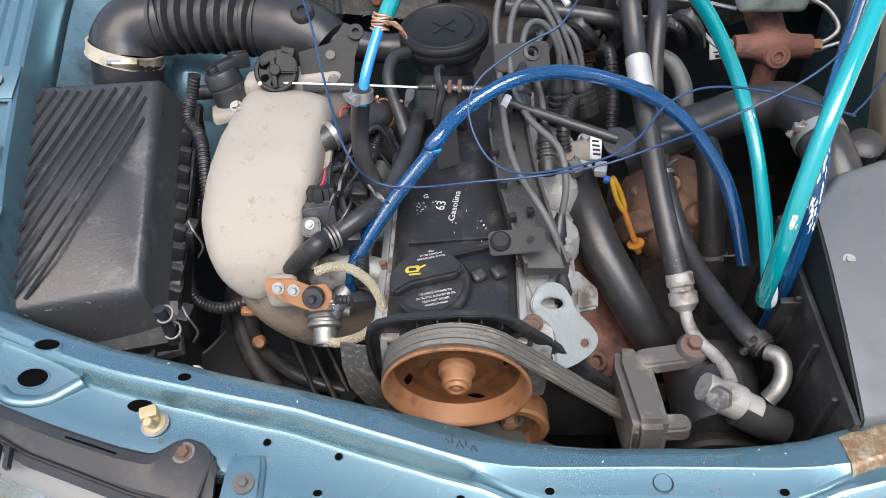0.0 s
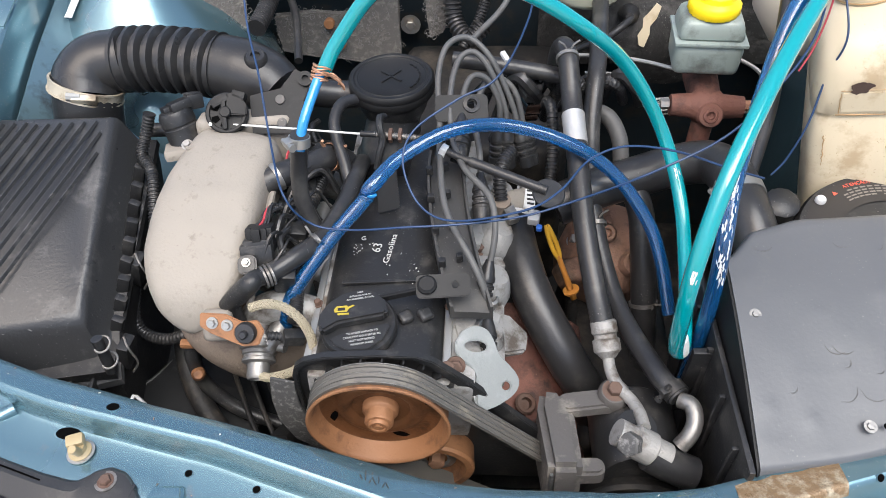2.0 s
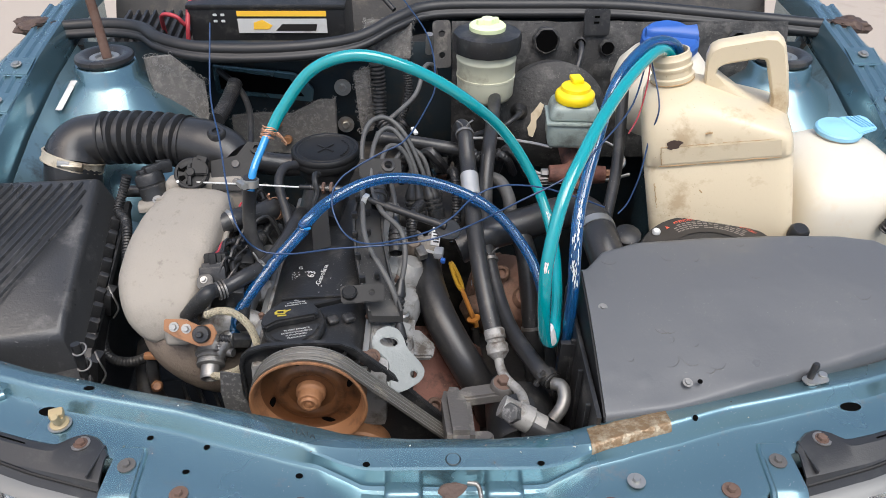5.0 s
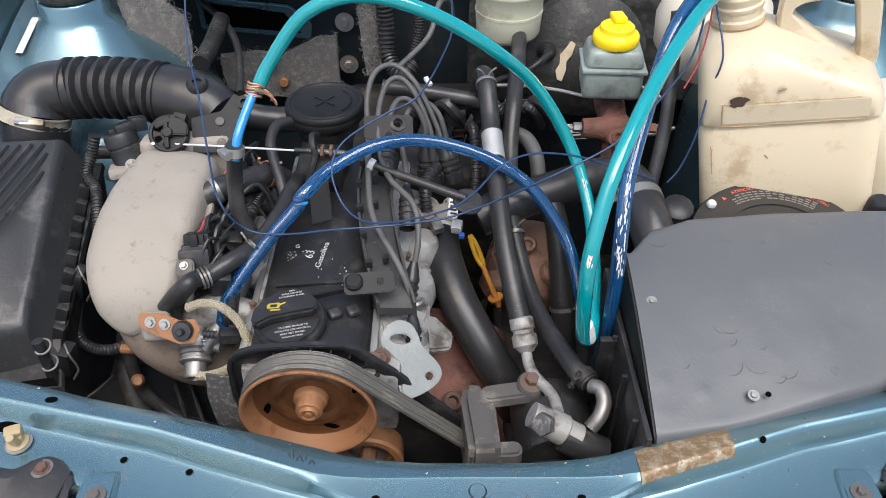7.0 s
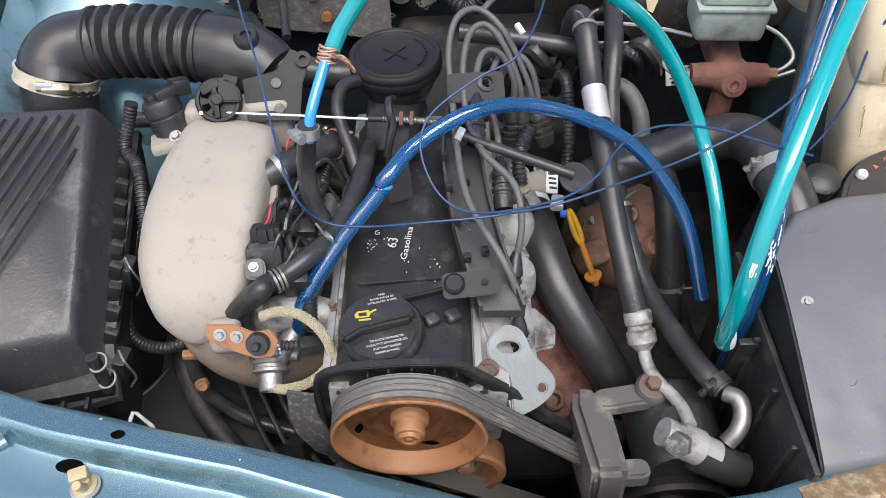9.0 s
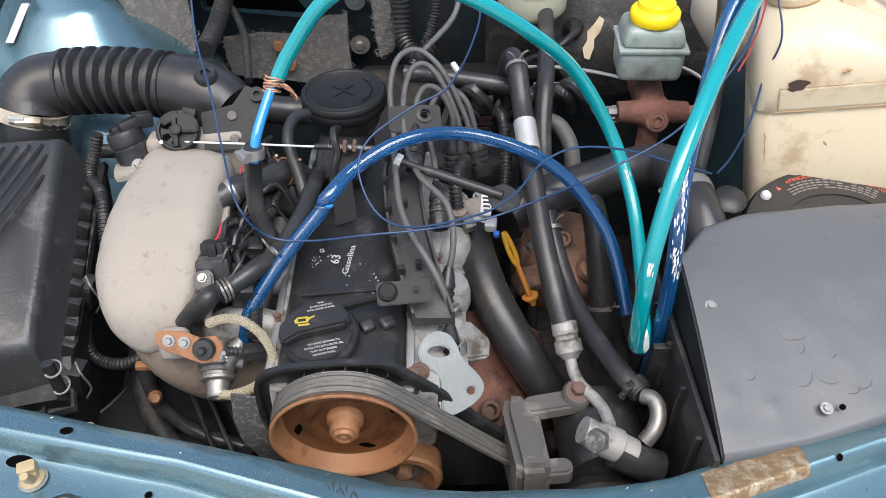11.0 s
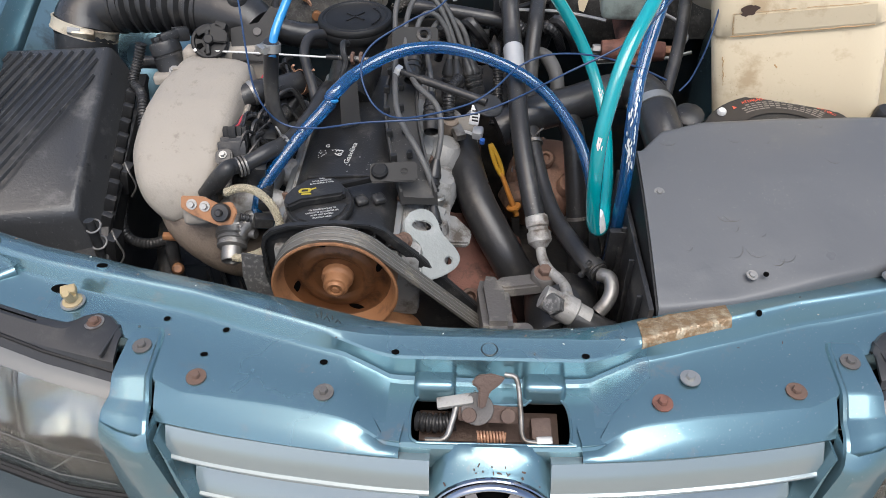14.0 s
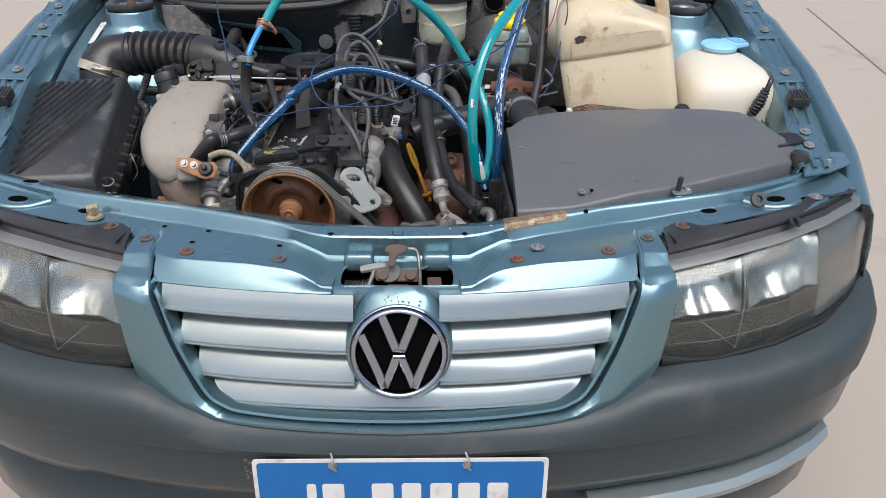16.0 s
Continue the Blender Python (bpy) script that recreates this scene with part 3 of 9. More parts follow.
def side_body(s):
    wing = thing("inner_wing", "blue painted inner wing with gutter rail and bolts", "car body", kind="structure")
    ys = [0.195 + 0.0285 * k for k in range(30)]
    secs = []
    for y in ys:
        x, z = rail_at(y)
        secs.append([(s * (x + dx), y, z + dz) for dx, dz in ((-0.05, -0.30), (-0.040, -0.04), (-0.034, -0.016), (-0.030, -0.004), (-0.026, -0.001), (-0.022, -0.001), (-0.019, -0.005), (-0.011, -0.005), (-0.008, -0.001),
                     (-0.003, -0.0005), (0.0, -0.0045), (0.007, -0.0045), (0.010, -0.0005), (0.015, 0.0), (0.018, -0.004), (0.021, -0.022), (0.03, -0.034), (0.055, -0.038))])
    part("rail", loft(secs, thick=0.0015), PAINT, wing, crease=0.5)
    for y in (0.25, 0.285, 0.47, 0.64, 0.752 if s < 0 else 0.785):
        x, z = rail_at(y)
        t = math.atan2(0.033, 0.1)
        part("fixing_plate", box((s * (x - 0.006), y, z + 0.0018), (0.050, 0.046, 0.003), (math.degrees(t) * 0.9, 0, 0), 0.0012), PAINT, wing)
        part("plate_fold", tube([(s * (x - 0.031), y - 0.023, z - 0.0065), (s * (x + 0.014), y - 0.0235, z - 0.0050), (s * (x + 0.019), y - 0.018, z - 0.0035), (s * (x + 0.0195), y + 0.02, z + 0.0085)], 0.0018, 8, 4), PAINT, wing)
        bolt((s * (x - 0.006), y, z + 0.005), (0, -0.25, 1), 0.006, 0.009, 0.004, ZINC, wing)
    x, z = rail_at(0.37)
    stop = thing("bonnet_stop", "black ribbed rubber bonnet stop on the wing rail", "rubber stop")
    part("block", box((s * (x - 0.004), 0.37, z + 0.010), (0.034, 0.03, 0.018), (16, 0, 0), 0.004), RUBBER, stop)
    for k in (-2, -1, 0, 1, 2):
        part("ridge", box((s * (x - 0.004 + 0.006 * k), 0.37, z + 0.019), (0.003, 0.028, 0.004), (16, 0, 0), 0.001), RUBBER, stop)
    part("corner_plate", prism([(s * 0.625, 0.165), (s * 0.672, 0.180), (s * 0.722, 0.215), (s * 0.735, 0.262), (s * 0.70, 0.268), (s * 0.65, 0.236)], 0.003, Matrix.Translation((0, 0, 0.8345)), 0.001), PAINT, wing)
    bolt((s * 0.688, 0.222, 0.8378), (0, 0, 1), 0.0055, 0.0085, 0.004, ZINC, wing)
    # outer wing skin
    fender = thing("wing_panel", "metallic blue outer wing panel of the car", "car body", kind="structure")
    secs = []
    for k in range(32):
        y = 0.135 + 0.041 * k
        xe = lerp([(0.05, 0.70), (0.10, 0.712), (0.28, 0.762), (0.54, 0.80), (0.8, 0.815), (1.4, 0.825)], y)
        ze = lerp([(0.05, 0.785), (0.10, 0.795), (0.28, 0.845), (0.54, 0.90), (0.8, 0.945), (1.4, 0.985)], y)
        arch = 0.30 + 0.33 * math.sqrt(max(0, 1 - ((y - 0.62) / 0.33) ** 2))
        secs.append([(s * (xe - 0.036), y, ze - 0.05), (s * (xe - 0.032), y, ze - 0.012), (s * (xe - 0.026), y, ze - 0.003), (s * (xe - 0.02), y, ze - 0.001), (s * (xe - 0.01), y, ze), (s * xe, y, ze - 0.003), (s * (xe + 0.012), y, ze - 0.02), (s * (xe + 0.022), y, ze - 0.07),
                     (s * (xe + 0.03), y, ze - 0.16), (s * (xe + 0.02), y, max(arch, 0.32))])
    part("skin", loft(secs, thick=0.0015), PAINT, fender)
    # inner liner down to the floor
    liner = thing("wheel_housing", "dark grimy blue wheel housing wall in the engine bay", "car body", kind="structure")
    secs = []
    for k in range(26):
        y = 0.14 + 0.034 * k
        x, z = rail_at(y)
        bulge = 0.17 * math.exp(-((y - 0.72) / 0.24) ** 2)
        secs.append([(s * (x - 0.046), y, z - 0.05), (s * (x - 0.06 - bulge * 0.3), y, z - 0.12), (s * (x - 0.10 - bulge), y, z - 0.22), (s * (x - 0.14 - bulge), y, 0.5), (s * (x - 0.16 - bulge), y, 0.24)])
    part("panel", loft(secs, thick=0.002), WING_PAINT, liner)
    # strut tower
    tower = thing("strut_tower", "metallic blue strut tower dome with rubber-ringed top mount", "strut tower", "strut towers", "structure")
    cx, cy, zt = s * 0.61, 0.805, 0.958
    prof = [(0.21, -0.42), (0.207, -0.25), (0.19, -0.19), (0.16, -0.145), (0.123, -0.095), (0.088, -0.060), (0.066, -0.036), (0.056, -0.024), (0.054, -0.004), (0.051, 0.0), (0.03, 0.001), (0.0, 0.001)]
    bm = lathe(prof, (cx, cy, zt - 0.004), (0, 0, 1), 48)
    for v in bm.verts:
        if s * (v.co.x - cx) > 0:
            v.co.x = cx + (v.co.x - cx) * (1 + 0.55 * smooth_step(-0.02, -0.09, v.co.z - zt))
        v.co.y = cy + (v.co.y - cy) * (1 + 0.18 * smooth_step(-0.03, -0.09, v.co.z - zt))
        lim = rail_at(v.co.y)[0] - 0.02
        if s * v.co.x > lim:
            v.co.x = s * lim
    part("dome", bm, PAINT, tower)
    part("rubber_ring", lathe([(0.026, 0), (0.048, 0), (0.051, 0.005), (0.050, 0.011), (0.045, 0.014), (0.034, 0.013), (0.029, 0.008), (0.026, 0.006), (0.026, 0)], (cx, cy, zt - 0.002)), RUBBER, tower)
    part("top_plate", lathe([(0, 0.004), (0.014, 0.004), (0.016, 0.008), (0.025, 0.008), (0.028, 0.005), (0.028, 0), (0, 0)], (cx, cy, zt - 0.002)), ZINC, tower, "pale worn steel top plate")
    return wing


side_body(-1)
side_body(1)

# bonnet prop rod standing in the strut top, rusty
rod = thing("prop_rod", "rusty steel bonnet prop rod standing on the strut top", "rod")
part("rod", tube([(-0.605, 0.805, 0.960), (-0.622, 0.835, 1.05), (-0.65, 0.875, 1.25)], 0.0085, 10), RUST, rod)
sticker = thing("label_strip", "blank white paper strip on the strut tower", "label")
part("strip", moved(box((0, 0, 0), (0.066, 0.014, 0.001), bevel=0.0003), basis((-0.6680, 0.7465, 0.9150), (0.014, 0.058, 0.032), (0.9, -0.3, 0.1))), WHITE, sticker)

# ---- front wheels under the wings ----
def wheel(s):
    w = thing("front_wheel", "black tyre on a grey steel rim under the wing", "wheel", "wheels")
    o, ax = (s * 0.66, 0.62, 0.285), (s, 0, 0)
    part("tyre", lathe([(0.185, -0.085), (0.25, -0.085), (0.275, -0.078), (0.285, -0.06), (0.286, 0.0), (0.285, 0.06), (0.275, 0.078), (0.25, 0.085), (0.185, 0.085), (0.178, 0.07), (0.178, -0.07), (0.185, -0.085)], o, ax, 48), SATIN_BLACK, w)
    rim_ = part("rim", lathe([(0.18, -0.075), (0.184, 0.08), (0.176, 0.082), (0.168, 0.05), (0.15, 0.03), (0.07, 0.045), (0.05, 0.06), (0, 0.06)], o, ax, 40), GUNMETAL, w)
    for k in range(4):
        a = math.pi / 4 + math.pi / 2 * k
        part("wheel_nut", hexbolt((o[0] + s * 0.045, o[1] + 0.055 * math.cos(a), o[2] + 0.055 * math.sin(a)), ax, 0.009, 0.011, 0.016), STEEL, rim_)


wheel(-1)
wheel(1)

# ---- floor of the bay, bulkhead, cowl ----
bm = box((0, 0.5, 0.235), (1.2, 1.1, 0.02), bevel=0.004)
tagged(part("bay_floor", bm, DARK), "near-black floor pan with brown dirt blotches under the engine", "car body", kind="structure")
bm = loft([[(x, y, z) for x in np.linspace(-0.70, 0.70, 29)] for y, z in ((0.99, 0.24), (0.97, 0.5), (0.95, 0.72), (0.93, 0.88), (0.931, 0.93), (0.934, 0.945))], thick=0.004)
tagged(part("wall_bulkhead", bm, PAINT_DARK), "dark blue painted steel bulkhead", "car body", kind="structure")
bm = loft([[(x, y, z) for x in np.linspace(-0.79, 0.79, 25)] for y, z in ((0.945, 0.935), (0.955, 0.86), (1.0, 0.85), (1.3, 0.84), (1.38, 0.97), (1.5, 1.02))], thick=0.004)
tagged(part("cowl_tray", bm, DARK), "dark scuttle tray behind the bulkhead", "car body", kind="structure")
bm = loft([[(x, y, z) for x in np.linspace(-0.8, 0.8, 25)] for y, z in ((1.45, 0.96), (1.5, 1.02), (1.9, 1.3))], thick=0.004)
tagged(part("windscreen_base", bm, PLASTIC), "black scuttle panel below the windscreen", "car body", kind="structure")
# front lower panel behind the grille, shade between the slats painted in as near-black
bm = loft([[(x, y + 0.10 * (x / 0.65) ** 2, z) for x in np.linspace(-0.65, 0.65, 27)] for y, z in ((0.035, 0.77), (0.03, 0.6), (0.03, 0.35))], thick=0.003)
tagged(part("front_panel", bm, HOLE), "near-black panel standing in for the shade behind the grille", "car body", kind="structure")

seal = thing("bonnet_seal", "thick black rubber bonnet seal along the bulkhead", "rubber seal", kind="structure")
SEAL_LINE = [(-0.78, 0.945, 0.968), (-0.66, 0.955, 0.972), (-0.585, 0.935, 0.972), (-0.535, 0.885, 0.968), (-0.46, 0.855, 0.962), (-0.36, 0.85, 0.96), (-0.25, 0.858, 0.963), (-0.16, 0.885, 0.97), (-0.09, 0.935, 0.99),
             (-0.02, 0.975, 1.0), (0.15, 0.985, 1.0), (0.35, 0.985, 0.998), (0.55, 0.97, 0.985), (0.70, 0.955, 0.975), (0.78, 0.945, 0.97)]
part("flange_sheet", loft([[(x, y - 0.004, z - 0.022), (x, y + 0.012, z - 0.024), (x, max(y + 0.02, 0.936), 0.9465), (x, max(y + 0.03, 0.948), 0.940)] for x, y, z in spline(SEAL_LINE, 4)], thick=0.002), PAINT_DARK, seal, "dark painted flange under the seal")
part("bulb", tube(SEAL_LINE, 0.0125, 12), SEAL, seal)
part("flange", tube([(x, y - 0.013, z - 0.013) for x, y, z in SEAL_LINE], 0.008, 10), SEAL, seal)
part("lip", loft([[(x, y - 0.012, z - 0.004), (x, y - 0.016, z - 0.010), (x, y - 0.015, z - 0.017)] for x, y, z in spline(SEAL_LINE, 4)], thick=0.003), SEAL, seal)
for s in (-1, 1):
    pad = thing("seal_patch", "dirty black bitumen patch on the seal's end", "patch")
    bm = bmesh.new()
    bmesh.ops.create_icosphere(bm, subdivisions=4, radius=1.0)
    for v in bm.verts:
        k = 1 + 0.35 * noise.noise(v.co * 1.7 + Vector((s, 0, 0))) + 0.16 * noise.noise(v.co * 5)
        v.co = Vector((s * 0.788, 0.935, 0.976)) + Vector((v.co.x * 0.036, v.co.y * 0.032, v.co.z * 0.015)) * k
    part("patch", bm, DARK_RUST, pad)
scuttle = thing("scuttle_vent", "black ribbed scuttle vent behind the bonnet seal", "vent")
part("tray", box((-0.625, 1.11, 0.905), (0.16, 0.12, 0.012), (12, 0, 0), 0.003), PLASTIC, scuttle)
for k in range(8):
    part("rib", box((-0.69 + 0.0185 * k, 1.11, 0.916), (0.006, 0.116, 0.016), (12, 0, 0), 0.002), PLASTIC, scuttle)


# ---- grille ----
def front_y(x, z):
    """The grille's face: bowed in plan, leaning back upwards."""
    return -0.111 + 0.34 * x * x + 0.136 * (z - 0.62)


grille = thing("grille", "metallic blue grille with four silvery horizontal slats", "grille")
GX = [(0.600, 0.19), (0.606, 0.222), (0.615, 0.245), (0.63, 0.262), (0.66, 0.2755), (0.70, 0.292), (0.735, 0.306), (0.76, 0.3185)]
for z1, z0, wide, slant, x0 in ((0.770, 0.7395, 0.019, 0, 0.056), (0.728, 0.6915, 0.036, 0, 0.058), (0.682, 0.6445, 0.034, 0, 0.058), (0.640, 0.6065, 0.030, 1, 0.0)):
    for s in (-1, 1):
        secs = []
        mid = lerp(GX, (z0 + z1) / 2)
        for k in range(25):
            f = k / 24
            row = []
            for dy, z in ((wide, z1), (wide * 0.66, z1 - (z1 - z0) * 0.25), (wide * 0.34, z1 - (z1 - z0) * 0.54), (0.0046, z0 + 0.0068), (0.0036, z0 + 0.0052), (0.0006, z0 + 0.0042), (0.0, z0 + 0.003), (0.0002, z0 + 0.0012), (0.0015, z0), (0.006, z0 - 0.001), (0.018, z0 + 0.003), (wide + 0.012, z1 - 0.006)):
                hw = (lerp(GX, z) if slant else mid) - 0.004
                x = s * (x0 + (hw - x0) * f)
                row.append((x, front_y(x, z0) + 0.006 + dy + 0.0012 * noise.noise(Vector((x * 9, z * 40, 3.0))), z))
            secs.append(row)
        part("slat", loft(secs, closed=True), SLAT_PAINT, grille, crease=0.45)
# back of the grille, in a dark blue that paints in the slats' shade
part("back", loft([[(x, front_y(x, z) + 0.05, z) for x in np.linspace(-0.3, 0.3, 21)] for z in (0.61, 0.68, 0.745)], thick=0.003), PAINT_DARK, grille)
# top panel from the crossmember down to the first slat
for s in (-1, 1):
    secs = []
    for k in range(18):
        a = 0.085 + 0.2405 * k / 17
        x = s * a
        rise = smooth_step(0.098, 0.125, a)
        y0, z0 = lerp(YF, a) + 0.004, lerp(ZFLOOR, a) + 0.0024
        ye = front_y(x, 0.7395) + 0.006 + 0.020
        my, mz = (y0 + ye) / 2, (z0 + 0.771) / 2
        secs.append([(x, y0 + 0.030 * rise, z0), (x, y0 + 0.003, z0), (x, y0 - 0.001, z0 - 0.0006), (x, y0 - 0.003, z0 - 0.0028), (x, my - 0.0015, mz + 0.0005), (x, ye + 0.0015, 0.7722), (x, ye, 0.7705), (x, ye + 0.0005, 0.768), (x, ye + 0.004, 0.758)])
    part("top_panel", loft(secs, thick=0.0015), PAINT, grille, crease=0.5)
# frame down the sides and along the bottom
edge = [(-0.3185, 0.768), (-0.308, 0.738), (-0.291, 0.69), (-0.274, 0.652), (-0.258, 0.624), (-0.238, 0.611), (-0.21, 0.604), (-0.12, 0.600), (0, 0.599)]
edge = edge + [(-x, z) for x, z in edge[-2::-1]]
pts = spline([(x, front_y(x, z) - 0.006, z) for x, z in edge], 6)
secs = []
for i, p in enumerate(pts):
    d = (pts[min(i + 1, len(pts) - 1)] - pts[max(0, i - 1)]).normalized()
    out = Vector((d.z, 0, -d.x)) * -1
    w = 0.3 + 0.7 * smooth_step(0.77, 0.70, p.z)
    p = p + Vector((0, 0.012 * (1 - w), 0))
    secs.append([p + Vector((0, 0.03, 0)) - out * 0.003 * w, p - out * 0.0025 * w, p + out * 0.001 * w + Vector((0, -0.003 * w, 0)), p + out * 0.0045 * w + Vector((0, -0.001, 0)), p + out * 0.006 * w + Vector((0, 0.03, 0))])
part("frame", loft(secs, closed=True), PAINT, grille)

# painted panel round the grille, between the headlamps, down to the bumper
surround = thing("front_surround", "metallic blue painted panel round the grille", "car body", kind="structure")
for s in (-1, 1):
    inner = spline([(s * x, 0, z) for x, z in ((0.324, 0.775), (0.315, 0.74), (0.299, 0.69), (0.282, 0.650), (0.267, 0.620), (0.245, 0.604), (0.212, 0.5965), (0.0, 0.5915))], 4)
    outer = spline([(s * x, 0, z) for x, z in ((0.378, 0.775), (0.376, 0.74), (0.371, 0.69), (0.362, 0.645), (0.335, 0.614), (0.293, 0.594), (0.235, 0.584), (0.0, 0.579))], 4)
    secs = []
    for a, b in zip(inner, outer):
        row = []
        for k, (t, dy) in enumerate(((0, 0.024), (0.03, 0.0), (0.2, -0.007), (0.6, -0.006), (0.95, 0.0), (1.0, 0.02))):
            p = a.lerp(b, t)
            row.append((p.x, front_y(p.x, p.z) - 0.006 + dy + 0.9 * max(0, p.z - 0.764), p.z))
        secs.append(row)
    part("panel", loft(secs, thick=0.002), PAINT, surround)
    # strip that folds over the top, beside the lamp, with its bolt
    prof = []
    for y, z, xi, xo in ((0.064, 0.7950, 0.342, 0.362), (0.061, 0.7968, 0.338, 0.367), (0.053, 0.7972, 0.3350, 0.3705), (0.03, 0.7968, 0.3330, 0.3715), (0.004, 0.7960, 0.3315, 0.372), (-0.002, 0.7945, 0.331, 0.372),
                         (-0.017, 0.7835, 0.329, 0.373), (-0.021, 0.7820, 0.3280, 0.374), (-0.034, 0.7805, 0.326, 0.376), (-0.040, 0.7780, 0.325, 0.377), (-0.052, 0.7685, 0.3235, 0.3775), (-0.0555, 0.763, 0.322, 0.377), (-0.0585, 0.754, 0.3205, 0.3765), (-0.0600, 0.744, 0.3175, 0.376)):
        k = smooth_step(0.01, -0.04, y)
        row = []
        for t, dz, dy in ((0.0, -0.003, 0.003), (0.03, 0.0006, 0.0), (0.09, 0.0022, -0.0012), (0.16, 0.0004, 0), (0.55, 0.0, 0), (0.9, 0.0003, 0.0), (0.97, 0.0, 0.001), (1.0, -0.004, 0.005)):
            x = xi + (xo - xi) * t
            row.append((s * x, y + dy + k * 0.34 * (x * x - 0.345 ** 2), z + dz * (1 - 0.6 * k)))
        prof.append(row)
    part("bracket", loft(prof, thick=0.002), PAINT, surround, crease=0.42)
    bolt((s * 0.352, 0.037, 0.7975), (0, 0, 1), 0.0045, 0.0095, 0.004, IRON_GREY, surround)

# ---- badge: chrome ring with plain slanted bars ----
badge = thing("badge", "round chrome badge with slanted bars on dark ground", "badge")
BM = basis((0.003, -0.0965, 0.699), (1, 0, 0), (0, 0.25, 1))
part("backing", moved(disc(0.062, 0.003, (0, 0, -0.006), n=40), BM), HOLE, badge)
ring = part("ring", moved(lathe([(0.0555, -0.004), (0.0560, 0.0055), (0.0572, 0.0078), (0.0590, 0.0088), (0.0608, 0.0084), (0.0625, 0.0066), (0.0632, 0.003), (0.0632, -0.004), (0.0555, -0.004)], n=72), BM), CHROME, badge)
part("outer_ring", moved(lathe([(0.0634, -0.006), (0.0638, 0.0022), (0.0650, 0.0032), (0.0662, 0.0022), (0.0666, -0.006)], n=72), BM), CHROME, badge, "thin dull outer ring")


def slanted_bar(p, q, wide, name="bar"):
    """A chrome bar with sloping sides, between two points of the badge's face."""
    (x0, y0), (x1, y1) = p, q
    ln, ang = math.hypot(x1 - x0, y1 - y0), math.degrees(math.atan2(y1 - y0, x1 - x0))
    h, c = wide / 2, 0.0014
    secs = [[(u, -h - c, -0.004), (u, -h, 0.0042), (u, -h + 0.0014, 0.0056), (u, h - 0.0014, 0.0056), (u, h, 0.0042), (u, h + c, -0.004)] for u in (-ln / 2, ln / 2)]
    part(name, moved(loft(secs, closed=True), BM @ pose((x0 + x1) / 2, (y0 + y1) / 2, 0, 0, 0, ang)), CHROME, ring, crease=0.3)


for sx in (-1, 1):
    slanted_bar((sx * 0.0225, 0.0525), (sx * 0.0035, 0.0045), 0.0115)
    slanted_bar((sx * 0.0500, 0.0260), (sx * 0.0190, -0.0490), 0.0115)
    slanted_bar((sx * 0.0190, -0.0480), (sx * 0.0030, -0.0050), 0.0105)
slanted_bar((-0.0075, 0.0045), (0.0075, 0.0045), 0.0060)
slanted_bar((-0.0075, -0.0055), (0.0075, -0.0055), 0.0060)
rows = []
for k in range(49):
    a = 2 * math.pi * k / 48
    c, d = math.cos(a), math.sin(a)
    w = smooth_step(0.15, 0.9, d)
    p1 = BM @ Vector((0.0665 * c, 0.0665 * d, -0.0015))
    p2 = BM @ Vector((0.0700 * c, 0.0700 * d, -0.0045))
    far = (BM @ Vector((0.0705 * c, 0.0705 * d, -0.055))).lerp(Vector((0.003 + 0.056 * c, -0.0500, 0.7738)), w)
    rows.append([BM @ Vector((0.0655 * c, 0.0655 * d, -0.006)), p1, p2, p2.lerp(far, 0.35) + Vector((0.004 * c, 0, 0.0045 * w)), p2.lerp(far, 0.75) + Vector((0.001 * c, 0, 0.0050 * w)), far + Vector((0, -0.002 * w, 0.0008 * w)), far + Vector((0, 0, -0.006 * w))])
shroud = part("shroud", loft(rows, thick=0.002), PAINT, badge, "chipped blue surround of the badge")
rng = random.Random(5)
for k in range(15):
    a = radians(rng.gauss(90, 20))
    f = rng.random() ** 2 * 0.4
    p = BM @ Vector(((0.0690 + 0.003 * f) * math.cos(a), (0.0690 + 0.003 * f) * math.sin(a), -0.003))
    p += Vector((0, 0.018, 0.010)) * f + Vector((0, 0, 0.0006))
    part("paint_chip", moved(box((0, 0, 0), (rng.uniform(0.001, 0.004), rng.uniform(0.0006, 0.002), 0.0008), bevel=0), basis(p, (1, 0.1, 0.2 * math.cos(a)), (0, 0.7, 0.6)) @ Matrix.Rotation(rng.uniform(0, 3), 4, "Z")), DARK_RUST, shroud)

